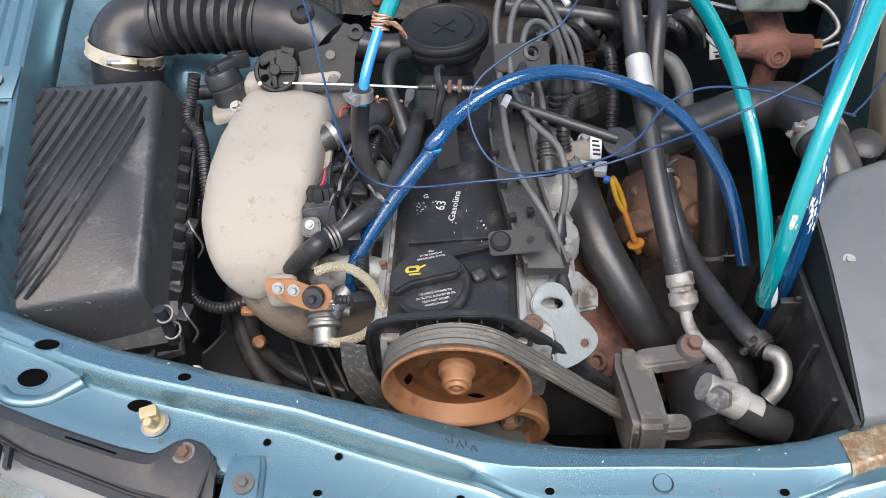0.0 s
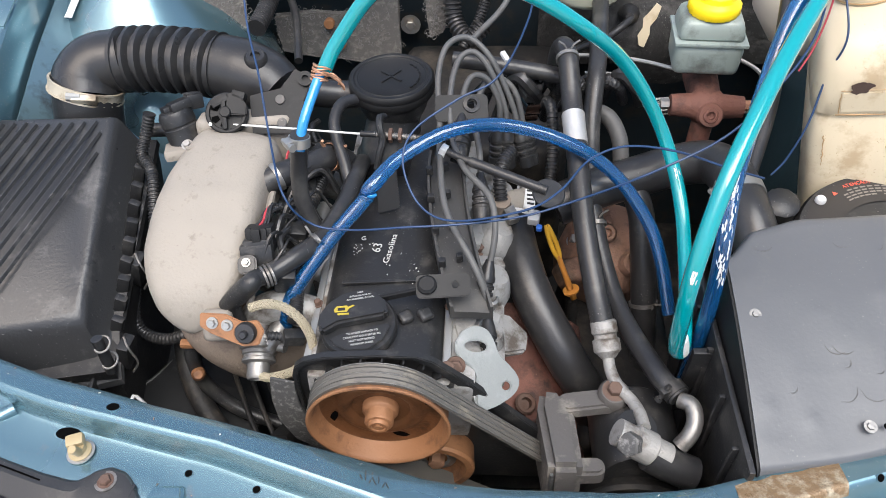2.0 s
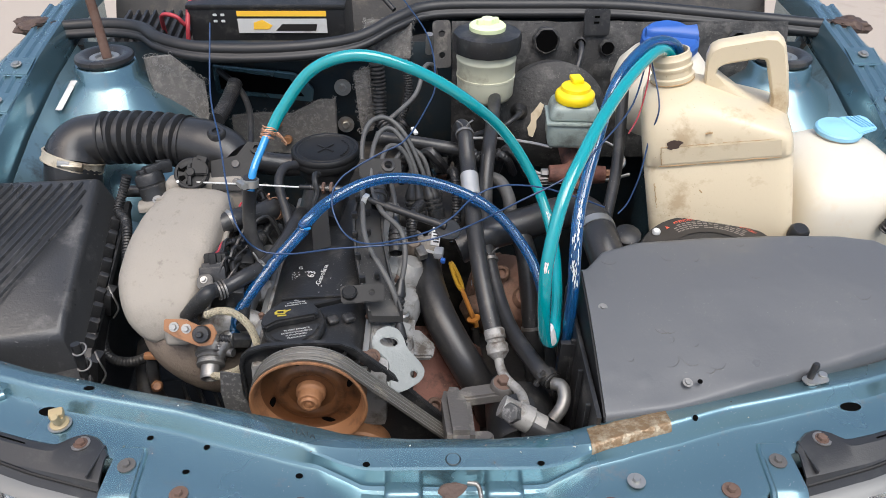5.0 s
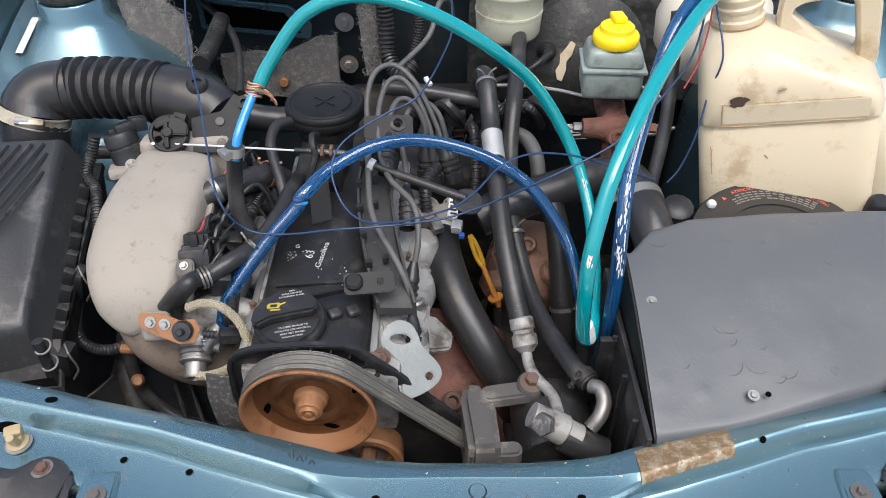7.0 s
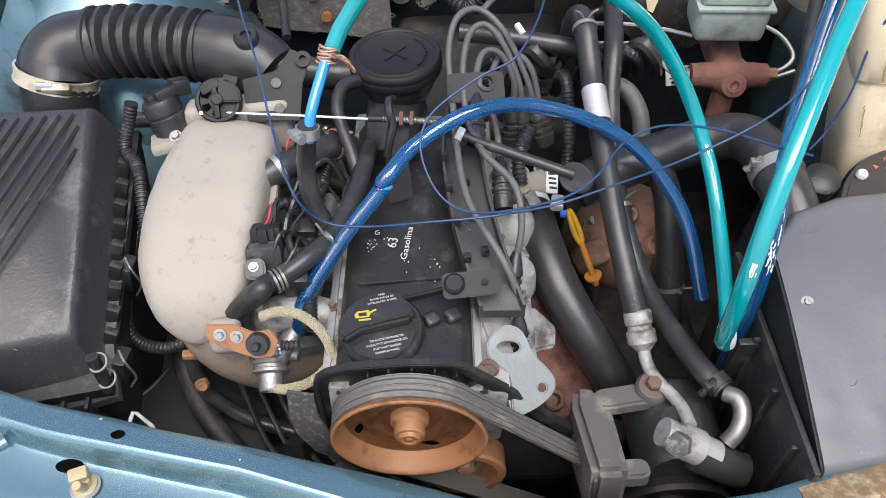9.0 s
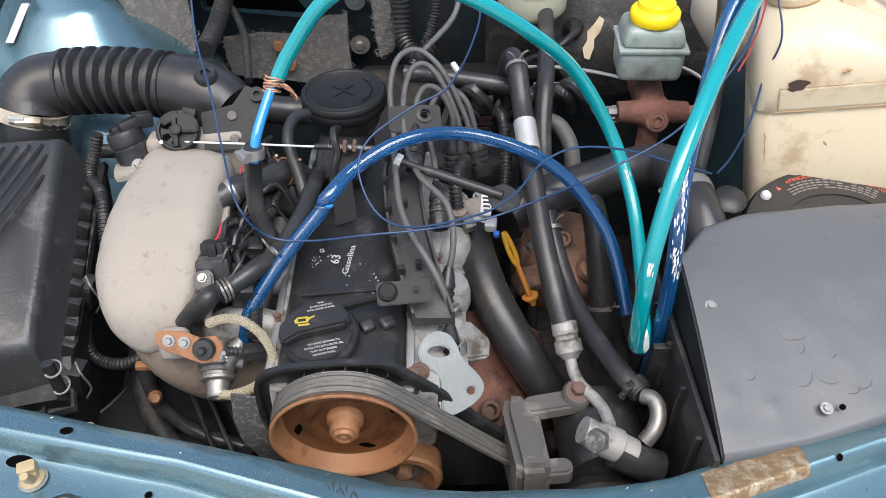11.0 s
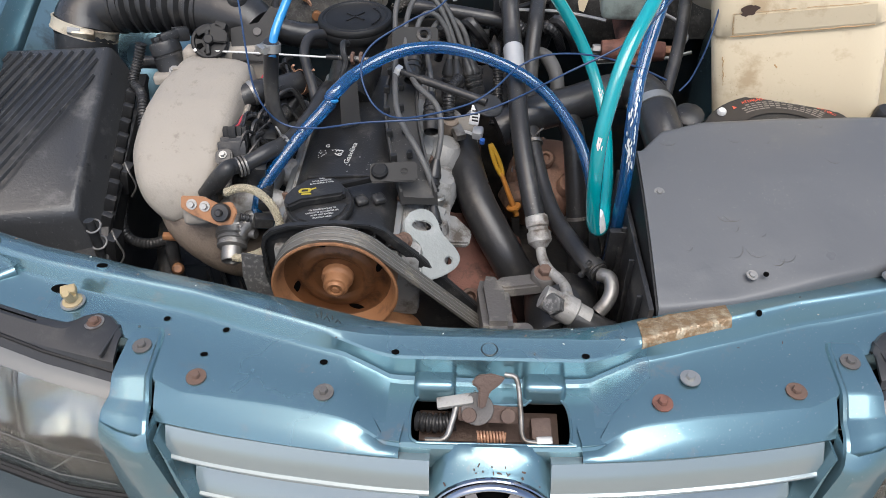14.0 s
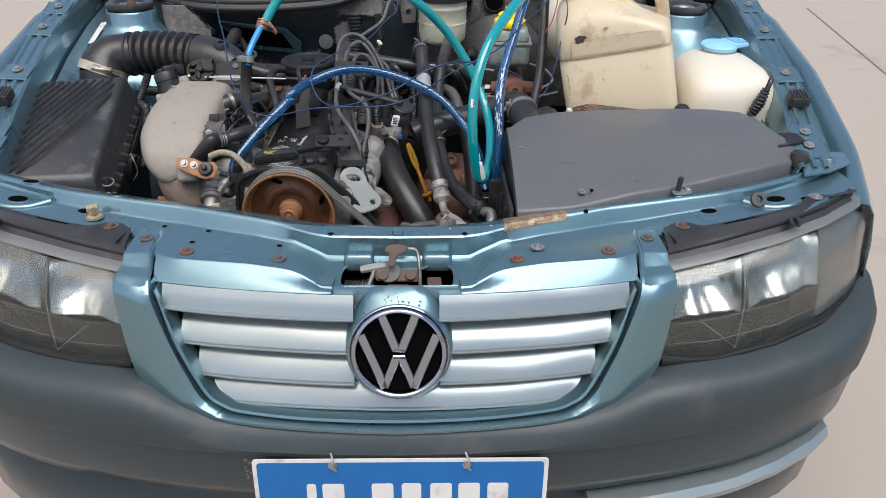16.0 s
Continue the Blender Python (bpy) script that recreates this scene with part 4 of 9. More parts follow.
# ---- headlamps ----
def headlamp(s):
    lamp = thing("headlamp", "hazy clear headlamp with smoky reflector and black top trim", "headlamp", "headlamps")

    def edge_y(x, z):
        a = abs(x)
        return lerp([(0.36, -0.032), (0.45, -0.016), (0.55, 0.012), (0.63, 0.048), (0.70, 0.100), (0.745, 0.16)], a) + (0.77 - z) * -0.20
    def top_z(a):
        return lerp([(0.36, 0.774), (0.45, 0.786), (0.55, 0.798), (0.65, 0.808), (0.75, 0.808)], a)
    def low_z(a):
        return lerp([(0.36, 0.648), (0.45, 0.640), (0.55, 0.646), (0.65, 0.658), (0.75, 0.672)], a)
    def sheet(inset, lift=0.0, n=18):
        rows = []
        for k in range(n + 1):
            a = 0.368 + inset + (0.382 - 2 * inset) * k / n
            z1, z0 = top_z(a) - inset * 0.4, low_z(a) + inset * 0.4
            row = []
            for j in range(9):
                t = j / 8
                z = z0 + (z1 - z0) * t
                round_in = 0.040 * (max(0, t - 0.72) / 0.28) ** 2 + 0.012 * (max(0, 0.15 - t) / 0.15) ** 2
                row.append((s * a, edge_y(a, z) + round_in + lift, z))
            rows.append(row)
        return rows
    part("lens", loft(sheet(0.0), thick=0.003), LENS, lamp, "hazy clear plastic lens").visible_shadow = False
    # crinkled bright reflector bowls above, dark smooth housing below
    def inside(a, t, deep):
        z = low_z(a) + (top_z(a) - low_z(a)) * t
        return Vector((s * a, edge_y(a, z) + 0.040 * (max(0, t - 0.72) / 0.28) ** 2 + deep, z))

    def bowl(a0, a1, seed):
        rows = []
        for i in range(41):
            u = i / 40
            a = a0 + (a1 - a0) * u
            arc = 1 - (2 * u - 1) ** 2
            row = []
            for j in range(19):
                v = j / 18
                p = inside(a, 0.40 + 0.53 * v, 0.012 + 0.020 * v + 0.034 * arc * (0.35 + 0.65 * math.sin(math.pi * min(1, v * 1.1))))
                crinkle = 0.009 * noise.noise(Vector((a * 30 + seed, p.z * 16, seed))) + 0.004 * abs(noise.noise(Vector((a * 70 + p.z * 40, p.z * 30, seed + 3)))) + 0.0012 * noise.noise(Vector((a * 160, p.z * 120, seed)))
                p.y += crinkle * min(1, 4 * arc)
                row.append(p)
            rows.append(row)
        return loft(rows, thick=0.002)
    for a0, a1, seed in ((0.374, 0.488, 1.3 + s), (0.496, 0.618, 4.7 + s)):
        part("reflector", bowl(a0, a1, seed), REFLECTOR, lamp, "bright crinkled reflector bowl")
    part("signal_reflector", loft([[inside(a, t, 0.012 + 0.02 * t) for t in np.linspace(0.05, 0.94, 12)] for a in np.linspace(0.622, 0.738, 14)], thick=0.002), LAMP_GREY, lamp, "grey ribbed signal reflector")
    part("housing", loft([[inside(a, t, 0.008 + 0.030 * max(0, t - 0.36)) for t in (0.02, 0.08, 0.2, 0.3, 0.38, 0.42)] for a in np.linspace(0.372, 0.62, 22)], thick=0.002), LAMP_DARK, lamp, "dull brown-grey lower housing")
    part("crease", tube([inside(0.492, 0.93, 0.016), inside(0.492, 0.5, 0.012), inside(0.484, 0.06, 0.006)], 0.0013, 6), LAMP_GREY, lamp)
    part("crease", tube([inside(0.484, 0.06, 0.006), inside(0.452, 0.26, 0.007), inside(0.425, 0.40, 0.009)], 0.0011, 6), LAMP_GREY, lamp)
    part("back_wall", loft([[(x, y + 0.10, z) for x, y, z in r] for r in sheet(0.004)], thick=0.002), PLASTIC_GREY, lamp)
    rim = [(x, y - 0.004, z + 0.001) for x, y, z in (r[0] for r in sheet(0.0))]
    inner_edge = [(x - s * 0.001, y - 0.001, z) for x, y, z in sheet(0.0)[0]]
    part("gasket", tube([*inner_edge[::-1], *rim[1:]], 0.0040, 8, smooth=False), SATIN_BLACK, lamp, "black rubber lamp gasket")
    part("lower_bezel", loft([[(x, y + 0.012, z - 0.002), (x, y + 0.05, z + 0.022), (x, y + 0.07, z + 0.03)] for x, y, z in (r[0] for r in sheet(0.004))], thick=0.002), PLASTIC, lamp)
    part("lower_seam", tube([(s * a, edge_y(a, low_z(a)) - 0.002 + 0.006, low_z(a) - 0.001 - 0.010 * smooth_step(0.60, 0.72, a)) for a in np.linspace(0.370, 0.735, 26)], [0.0048 + 0.005 * smooth_step(0.60, 0.72, a) for a in np.linspace(0.370, 0.735, 26)], 8, 3), SATIN_BLACK, lamp, "black gap seal under the lamp")
    for t in (0.22, 0.44):
        part("lens_seam", tube([inside(a, t + 0.05 * (a - 0.37), -0.0012) for a in np.linspace(0.385, 0.60, 14)], 0.0007, 6, smooth=False), GREY_WIRE, lamp)
    # black cover over the lamp's top with two bolts
    rows = []
    for k in range(49):
        a = 0.376 + 0.315 * k / 48
        y1 = lerp([(0.376, 0.050), (0.385, 0.064), (0.395, 0.073), (0.409, 0.077), (0.42, 0.074), (0.43, 0.065), (0.437, 0.061), (0.468, 0.067), (0.501, 0.076), (0.535, 0.086), (0.571, 0.098), (0.597, 0.107), (0.607, 0.122), (0.627, 0.138), (0.65, 0.130), (0.70, 0.142)], a)
        z1 = lerp([(0.37, 0.799), (0.5, 0.808), (0.65, 0.820), (0.75, 0.832)], a)
        y0, z0 = edge_y(a, top_z(a)) + 0.038, top_z(a) + 0.002
        rows.append([(s * a, y1 + 0.002, z1 - 0.008), (s * a, y1, z1), (s * a, y1 - 0.003, z1 + 0.0025), (s * a, y1 - 0.012, z1 + 0.003), (s * a, y0 + 0.014, z1 - 0.002), (s * a, y0 + 0.007, z1 - 0.005), (s * a, y0 + 0.002, z0 + 0.006), (s * a, y0 - 0.006, z0 - 0.002)])
    cover_ = part("top_cover", loft(rows, thick=0.003), COVER_BLACK, lamp, "black plastic lamp top cover", crease=0.35)
    bolt((s * 0.627, 0.124, 0.8205), (0, 0, 1), 0.0055, 0.0105, 0.004, RUST if s < 0 else ZINC, cover_)
    bolt((s * 0.409, 0.062, 0.8035), (0, 0, 1), 0.0055, 0.0075, 0.004, RUST, cover_, label="rusty bolt")
    part("washer", lathe([(0.006, 0), (0.0100, 0), (0.0100, 0.0012), (0.006, 0.0014)], (s * 0.409, 0.062, 0.8033)), GUNMETAL, cover_, "dull steel washer")
    front_line = []
    for k in range(25):
        a = 0.378 + 0.30 * k / 24
        front_line.append((s * a, edge_y(a, top_z(a)) + 0.0415, top_z(a) + 0.0085 + 0.012 * (a - 0.376)))
    part("cover_bead", tube(front_line, 0.0022, 8, 2), SATIN_BLACK, cover_, "rounded bead along the cover's front")
    for a, dy in ((0.560, 0.052), (0.572, 0.056)):
        part("clip", box((s * a, dy, 0.8135), (0.005, 0.020, 0.008), (0, 0, -s * 15), 0.0015), COVER_BLACK, cover_)
    part("slot_line", box((s * 0.492, 0.066, 0.8105), (0.052, 0.0015, 0.0016), (0, s * -4, s * 16), 0.0004), HOLE, cover_)
    part("step", box((s * 0.385, 0.040, 0.8005), (0.0025, 0.042, 0.005), (0, 0, s * 8), 0.001), COVER_BLACK, cover_)
    rows = []
    for r in sheet(0.004):
        x, y, z = r[8]
        rows.append([(x, y + 0.004, z + 0.0035), (x, y - 0.013, z + 0.0025), (x, y - 0.022, z - 0.004)])
    part("grey_strip", loft(rows, thick=0.0015), LAMP_GREY, lamp, "grey weathered strip along the lens top")
    return lamp


headlamp(-1)
headlamp(1)

# ---- bumper ----
bumper = thing("bumper", "dark grey textured plastic bumper with blue painted lower skin", "bumper")


def bump_y(x):
    a = abs(x)
    return lerp([(0, -0.135), (0.1, -0.134), (0.2, -0.129), (0.3, -0.120), (0.4, -0.106), (0.5, -0.085), (0.58, -0.060), (0.65, -0.026), (0.70, 0.012), (0.74, 0.06), (0.765, 0.12), (0.785, 0.22)], a)


xs_b = [-0.785, -0.775, -0.765, -0.752, -0.74, -0.72, -0.70, -0.675] + [round(-0.65 + 0.05 * k, 3) for k in range(27)] + [0.675, 0.70, 0.72, 0.74, 0.752, 0.765, 0.775, 0.785]
secs = []
for x in xs_b:
    a = abs(x)
    top = lerp([(0, 0.590), (0.2, 0.590), (0.27, 0.596), (0.32, 0.618), (0.36, 0.640), (0.5, 0.640), (0.62, 0.650), (0.72, 0.665), (0.785, 0.675)], a)
    line = lerp([(0, 0.545), (0.3, 0.549), (0.55, 0.562), (0.7, 0.578), (0.785, 0.588)], a)
    secs.append([(x, bump_y(x) + 0.085, top + 0.004), (x, bump_y(x) + 0.045, top + 0.001), (x, bump_y(x) + 0.022, top - 0.002), (x, bump_y(x) + 0.006, top - 0.014), (x, bump_y(x), top - 0.03), (x, bump_y(x) - 0.002, line + 0.01), (x, bump_y(x) + 0.002, line), (x, bump_y(x) + 0.02, line - 0.003)])
part("band", loft(secs, thick=0.003), BUMPER_GREY, bumper, "grained dark grey plastic band")
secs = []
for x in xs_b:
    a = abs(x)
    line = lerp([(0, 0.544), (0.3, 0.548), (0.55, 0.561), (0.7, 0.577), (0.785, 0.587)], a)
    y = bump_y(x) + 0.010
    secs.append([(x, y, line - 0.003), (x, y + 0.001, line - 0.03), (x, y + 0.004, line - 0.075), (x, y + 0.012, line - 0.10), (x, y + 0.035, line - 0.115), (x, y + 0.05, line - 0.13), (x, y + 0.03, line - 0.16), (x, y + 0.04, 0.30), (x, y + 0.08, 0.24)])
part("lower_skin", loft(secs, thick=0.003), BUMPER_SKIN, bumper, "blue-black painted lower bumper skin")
for s in (1,):
    rows = []
    for k in range(13):
        x = s * (0.28 + 0.40 * k / 12)
        z = lerp([(0.28, 0.424), (0.5, 0.434), (0.68, 0.466)], abs(x))
        y = bump_y(x) + 0.006
        rows.append([(x, y + 0.03, z + 0.006), (x, y + 0.002, z + 0.006), (x, y - 0.008, z - 0.004), (x, y - 0.006, z - 0.016), (x, y + 0.01, z - 0.02), (x, y + 0.03, z - 0.018)])
    part("trim_strip", loft(rows, closed=True), SLAT_PAINT, bumper, "light blue strip below the bumper")

# ---- number plate with bars in place of its lettering ----
plate = thing("number_plate", "blue number plate with white bars in a white border", "number plate")
PM = basis((0.004, -0.146, 0.487), (1, 0, 0), (0, 0.10, 1))
part("plate", prism(rounded(0.405, 0.132, 0.006), 0.0015, PM, 0.0004), WHITE, plate)
field = part("field", prism(rounded(0.393, 0.120, 0.005), 0.0006, PM @ Matrix.Translation((0, 0, 0.0015))), PLATE_BLUE, plate)
for x, w in ((-0.124, 0.013), (-0.094, 0.030), (-0.026, 0.030), (0.014, 0.027), (0.055, 0.030), (0.094, 0.030), (0.134, 0.029)):
    part("bar", prism(rounded(w, 0.060, 0.004), 0.001, PM @ Matrix.Translation((x, -0.006, 0.0021))), WHITE, field)
for x in (-0.091, 0.092):
    bolt((x + 0.002, -0.1430, 0.543), (0, -1, 0.1), 0.004, 0.006, 0.004, STEEL, plate)
    part("tie", tube([(x, -0.138, 0.561), (x + 0.004, -0.149, 0.556), (x + 0.003, -0.150, 0.546), (x + 0.007, -0.148, 0.538)], 0.0016, 8), STEEL, plate, "twisted wire tie")
rng = random.Random(21)
for k in range(9):
    part("rust_fleck", box((-0.2035 + rng.uniform(-0.004, 0.003), -0.1415 + 0.0002 * k, 0.551 - 0.006 * k + rng.uniform(-0.003, 0.003)), (rng.uniform(0.002, 0.006), 0.002, rng.uniform(0.002, 0.006)), (0, rng.uniform(0, 90), 0), 0.0005), RUST, plate, "rusty fleck")


# ---- air filter box ----
airbox = thing("air_filter_box", "black plastic air filter box with diagonal ribs and scuffed front", "air filter")
LID = {"bl": (-0.676, 0.492, 0.882), "br": (-0.532, 0.480, 0.896), "fl": (-0.645, 0.214, 0.812), "fr": (-0.519, 0.258, 0.803)}


def lid_point(u, v, lift=0.0):
    a = Vector(LID["fl"]).lerp(Vector(LID["fr"]), u)
    b = Vector(LID["bl"]).lerp(Vector(LID["br"]), u)
    p = a.lerp(b, v)
    p.z += lift
    return p


secs = []
for grow, drop in ((0.0, 0.0), (0.005, -0.001), (0.009, -0.0045), (0.012, -0.012), (0.021, -0.052), (0.024, -0.056), (0.035, -0.058), (0.036, -0.066)):
    ring = []
    c = lid_point(0.5, 0.5)
    for u, v in [(k / 6, 0) for k in range(6)] + [(1, k / 8) for k in range(8)] + [(1 - k / 6, 1) for k in range(6)] + [(0, 1 - k / 8) for k in range(8)]:
        p = lid_point(u, v)
        d = Vector((p.x - c.x, p.y - c.y, 0))
        q = p + Vector((math.copysign(min(1, abs(d.x) / 0.06), d.x), math.copysign(min(1, abs(d.y) / 0.12), d.y), 0)) * grow
        q.z += drop - (grow * 0.8 if v == 0 else 0)
        ring.append(q)
    secs.append(ring)
bm = loft(secs, closed=True, caps=False)
bm.faces.new([v for v in bm.verts][:28])
part("lid", bm, PLASTIC_GREY, airbox, "dark grey ribbed lid")
for k in range(11):
    c = -0.20 + 0.113 * k
    pts = [(u, c + 1.02 * u) for u in np.linspace(0.0, 0.985, 80) if 0.01 < c + 1.02 * u < 0.985]
    if len(pts) > 2:
        bm = bmesh.new()
        a, b = lid_point(*pts[0], 0.0006), lid_point(*pts[-1], 0.0006)
        d = (b - a).normalized()
        w = d.cross(Vector((0, 0, 1))).normalized()
        up = w.cross(d)
        q = [a - w * 0.0017, a - w * 0.0006 + up * 0.0036, a + w * 0.0006 + up * 0.0036, a + w * 0.0017]
        r = [p + (b - a) for p in q]
        bm.free()
        part("rib", loft([q, r], closed=True), PLASTIC_GREY, airbox)
# lower half
secs = []
for (gx, gy), z in (((0.033, 0.033), -0.066), ((0.031, 0.030), -0.09), ((0.016, 0.016), -0.2), ((0.008, 0.008), -0.33)):
    c = lid_point(0.5, 0.5)
    ring = []
    for u, v in ((0, 0), (0.5, 0), (1, 0), (1, 0.33), (1, 0.66), (1, 1), (0.5, 1), (0, 1), (0, 0.5)):
        p = lid_point(u, v)
        ring.append((p.x + gx * (2 * u - 1), p.y + gy * (2 * v - 1), p.z + z))
    secs.append(ring)
part("base", loft(secs, closed=True), PLASTIC, airbox)
for k in range(9):
    p = lid_point(1, 0.06 + 0.1 * k)
    part("side_tab", box((p.x + 0.029, p.y, p.z - 0.052), (0.014, 0.010, 0.040), (0, 24, -6 + 5 * (k % 3)), 0.003), PLASTIC, airbox)
for k in range(7):
    p = lid_point(-0.05 + 0.18 * k, 0)
    part("front_tab", box((p.x + 0.004, p.y - 0.040, p.z - 0.118), (0.004, 0.016, 0.085), (5, 0, 6), 0.001), PLASTIC, airbox)
part("clip_post", tube([(-0.473, 0.214, 0.812), (-0.4715, 0.211, 0.79), (-0.470, 0.206, 0.765)], 0.0062, 10, smooth=False), PLASTIC, airbox)
for x, y, z in ((-0.4715, 0.213, 0.804), (-0.470, 0.209, 0.781)):
    part("wire_clip", tube([(x + 0.0085 * math.cos(a) + 0.002, y + 0.0085 * math.sin(a), z + 0.003 * math.sin(a)) for a in np.linspace(-2.4, 2.3, 12)], 0.0013, 8), GUNMETAL, airbox)
part("neck", lathe([(0.046, -0.07), (0.043, -0.02), (0.042, 0.01), (0.041, 0.02)], (-0.589, 0.544, 0.866), (0.10, 0.35, 1)), PLASTIC, airbox)

# moulded lip, latch and cable along the box's outer edges
part("base_lip", loft([[(lid_point(u, 0).x + 0.048 * (2 * u - 1), lid_point(u, 0).y - 0.050, lid_point(u, 0).z - 0.165), (lid_point(u, 0).x + 0.048 * (2 * u - 1), lid_point(u, 0).y - 0.054, lid_point(u, 0).z - 0.160), (lid_point(u, 0).x + 0.046 * (2 * u - 1), lid_point(u, 0).y - 0.030, lid_point(u, 0).z - 0.158)] for u in np.linspace(0, 1, 7)], thick=0.003), PLASTIC, airbox)
for k in range(2):
    p = lid_point(1.0, 0.02 + 0.42 * k)
    latch_ = part("latch", box((p.x + 0.040, p.y - 0.01, p.z - 0.068), (0.014, 0.024, 0.040), (0, 14, -6), 0.003), PLASTIC, airbox)
    part("latch_wire", tube([(p.x + 0.044, p.y - 0.022, p.z - 0.091), (p.x + 0.054, p.y - 0.020, p.z - 0.074), (p.x + 0.050, p.y - 0.018, p.z - 0.052), (p.x + 0.042, p.y - 0.006, p.z - 0.046)], 0.0014, 8), GUNMETAL, latch_)
for k in range(5):
    p = lid_point(0.2 + 0.15 * k, 0.02)
    part("scuff", box((p.x, p.y - 0.012, p.z - 0.0105), (0.010 + 0.004 * (k % 2), 0.0012, 0.0006), (20, 0, 25 * (k % 3) - 20), 0), GREY_WIRE, airbox, "pale scuff on the lid's edge")

# ---- intake bellows ----
bellows = thing("intake_bellows", "black corrugated rubber intake hose with steel clamp", "intake hose")
part("elbow", tube([(-0.589, 0.551, 0.880), (-0.588, 0.566, 0.896), (-0.572, 0.580, 0.908), (-0.538, 0.588, 0.911)], [0.042, 0.042, 0.041, 0.040], 24), BELLOWS_RUBBER, bellows)
part("corrugated_section", tube([(-0.542, 0.588, 0.911), (-0.495, 0.585, 0.914), (-0.445, 0.578, 0.914), (-0.408, 0.572, 0.912)], 0.0425, 28, ripple=0.008, pitch=0.0165), BELLOWS_RUBBER, bellows)
part("outlet", tube([(-0.414, 0.573, 0.912), (-0.38, 0.565, 0.908), (-0.35, 0.555, 0.900), (-0.332, 0.545, 0.890)], [0.040, 0.042, 0.040, 0.036], 24), BELLOWS_RUBBER, bellows)
part("outlet_stub", tube([(-0.355, 0.56, 0.900), (-0.30, 0.560, 0.884), (-0.26, 0.566, 0.874), (-0.225, 0.566, 0.876)], [0.022, 0.019, 0.018, 0.019], 16), BELLOWS_RUBBER, bellows)
part("nipple", lathe([(0.014, -0.02), (0.014, 0.004), (0.011, 0.008), (0.006, 0.008), (0.006, 0.004), (0, 0.004)], (-0.352, 0.545, 0.938), (0.1, -0.2, 1)), BELLOWS_RUBBER, bellows)
part("clamp", band((-0.588, 0.556, 0.888), (0.36, 0.42, 1), 0.0440, 0.017), STRAP, bellows, "yellowed strap clamp")
for k in (-1, 1):
    part("clamp_rim", band(Vector((-0.588, 0.556, 0.888)) + Vector((0.36, 0.42, 1)).normalized() * 0.0072 * k, (0.36, 0.42, 1), 0.0452, 0.0022, 0.0015), STRAP, bellows)
part("clamp_housing", box((-0.572, 0.517, 0.898), (0.030, 0.010, 0.015), (28, 12, 14), 0.003), STRAP, bellows)
part("clamp_screw", lathe([(0, 0), (0.0055, 0), (0.0055, 0.016), (0.0035, 0.017), (0.0035, 0.022), (0, 0.022)], (-0.590, 0.512, 0.906), (1, 0.25, -0.25), 8), ZINC, bellows)

# ---- low things beside the air box ----
apron = thing("splash_tray", "black folded splash tray low in the bay", "tray")
part("sheet", loft([[(-0.545, 0.15, 0.60), (-0.545, 0.247, 0.618), (-0.536, 0.257, 0.620), (-0.53, 0.268, 0.616), (-0.53, 0.34, 0.56)], [(-0.505, 0.15, 0.60), (-0.505, 0.284, 0.618), (-0.500, 0.292, 0.620), (-0.495, 0.302, 0.616), (-0.49, 0.36, 0.56)], [(-0.40, 0.15, 0.59), (-0.43, 0.30, 0.612), (-0.478, 0.327, 0.620), (-0.47, 0.338, 0.614), (-0.45, 0.40, 0.56)], [(-0.34, 0.15, 0.58), (-0.36, 0.28, 0.60), (-0.40, 0.36, 0.60), (-0.40, 0.38, 0.59), (-0.40, 0.42, 0.55)]], thick=0.002), SATIN_BLACK, apron, crease=0.2)
# thin pale line laid along the sheet's fold
part("worn_fold", tube([(-0.536, 0.2555, 0.6212), (-0.50, 0.2905, 0.6212), (-0.480, 0.3255, 0.6212)], [0.0008, 0.0013, 0.0008], 6), GREY_WIRE, apron, "pale line along the fold")
bent = thing("bent_rod", "white bent wire rod behind the crossmember", "rod")
part("rod", tube([(-0.478, 0.185, 0.67), (-0.474, 0.203, 0.698), (-0.472, 0.217, 0.700), (-0.468, 0.216, 0.700), (-0.447, 0.200, 0.700), (-0.440, 0.185, 0.67)], 0.0022, 8, smooth=False), WHITE, bent)
oclip = thing("pipe_clip", "orange-brown clip under the manifold", "clip")
part("clip", box((-0.398, 0.252, 0.755), (0.026, 0.010, 0.008), (0, 12, 10), 0.003), RUST_ORANGE, oclip)
hose_ = thing("drain_hose", "dusty black hose dropping below the manifold", "hose")
part("hose", tube([(-0.404, 0.262, 0.745), (-0.408, 0.256, 0.72), (-0.410, 0.262, 0.66), (-0.375, 0.252, 0.62), (-0.31, 0.24, 0.60)], 0.0085, 14), RUBBER, hose_)
loom_ = thing("wiring_loom", "black taped loom beside the air box", "wiring")
part("loom", tube([(-0.50, 0.42, 0.76), (-0.502, 0.36, 0.74), (-0.500, 0.322, 0.72), (-0.490, 0.308, 0.70), (-0.457, 0.298, 0.70), (-0.42, 0.305, 0.71), (-0.40, 0.33, 0.70)], 0.0075, 12, ripple=0.0006, pitch=0.005), RUBBER, loom_)

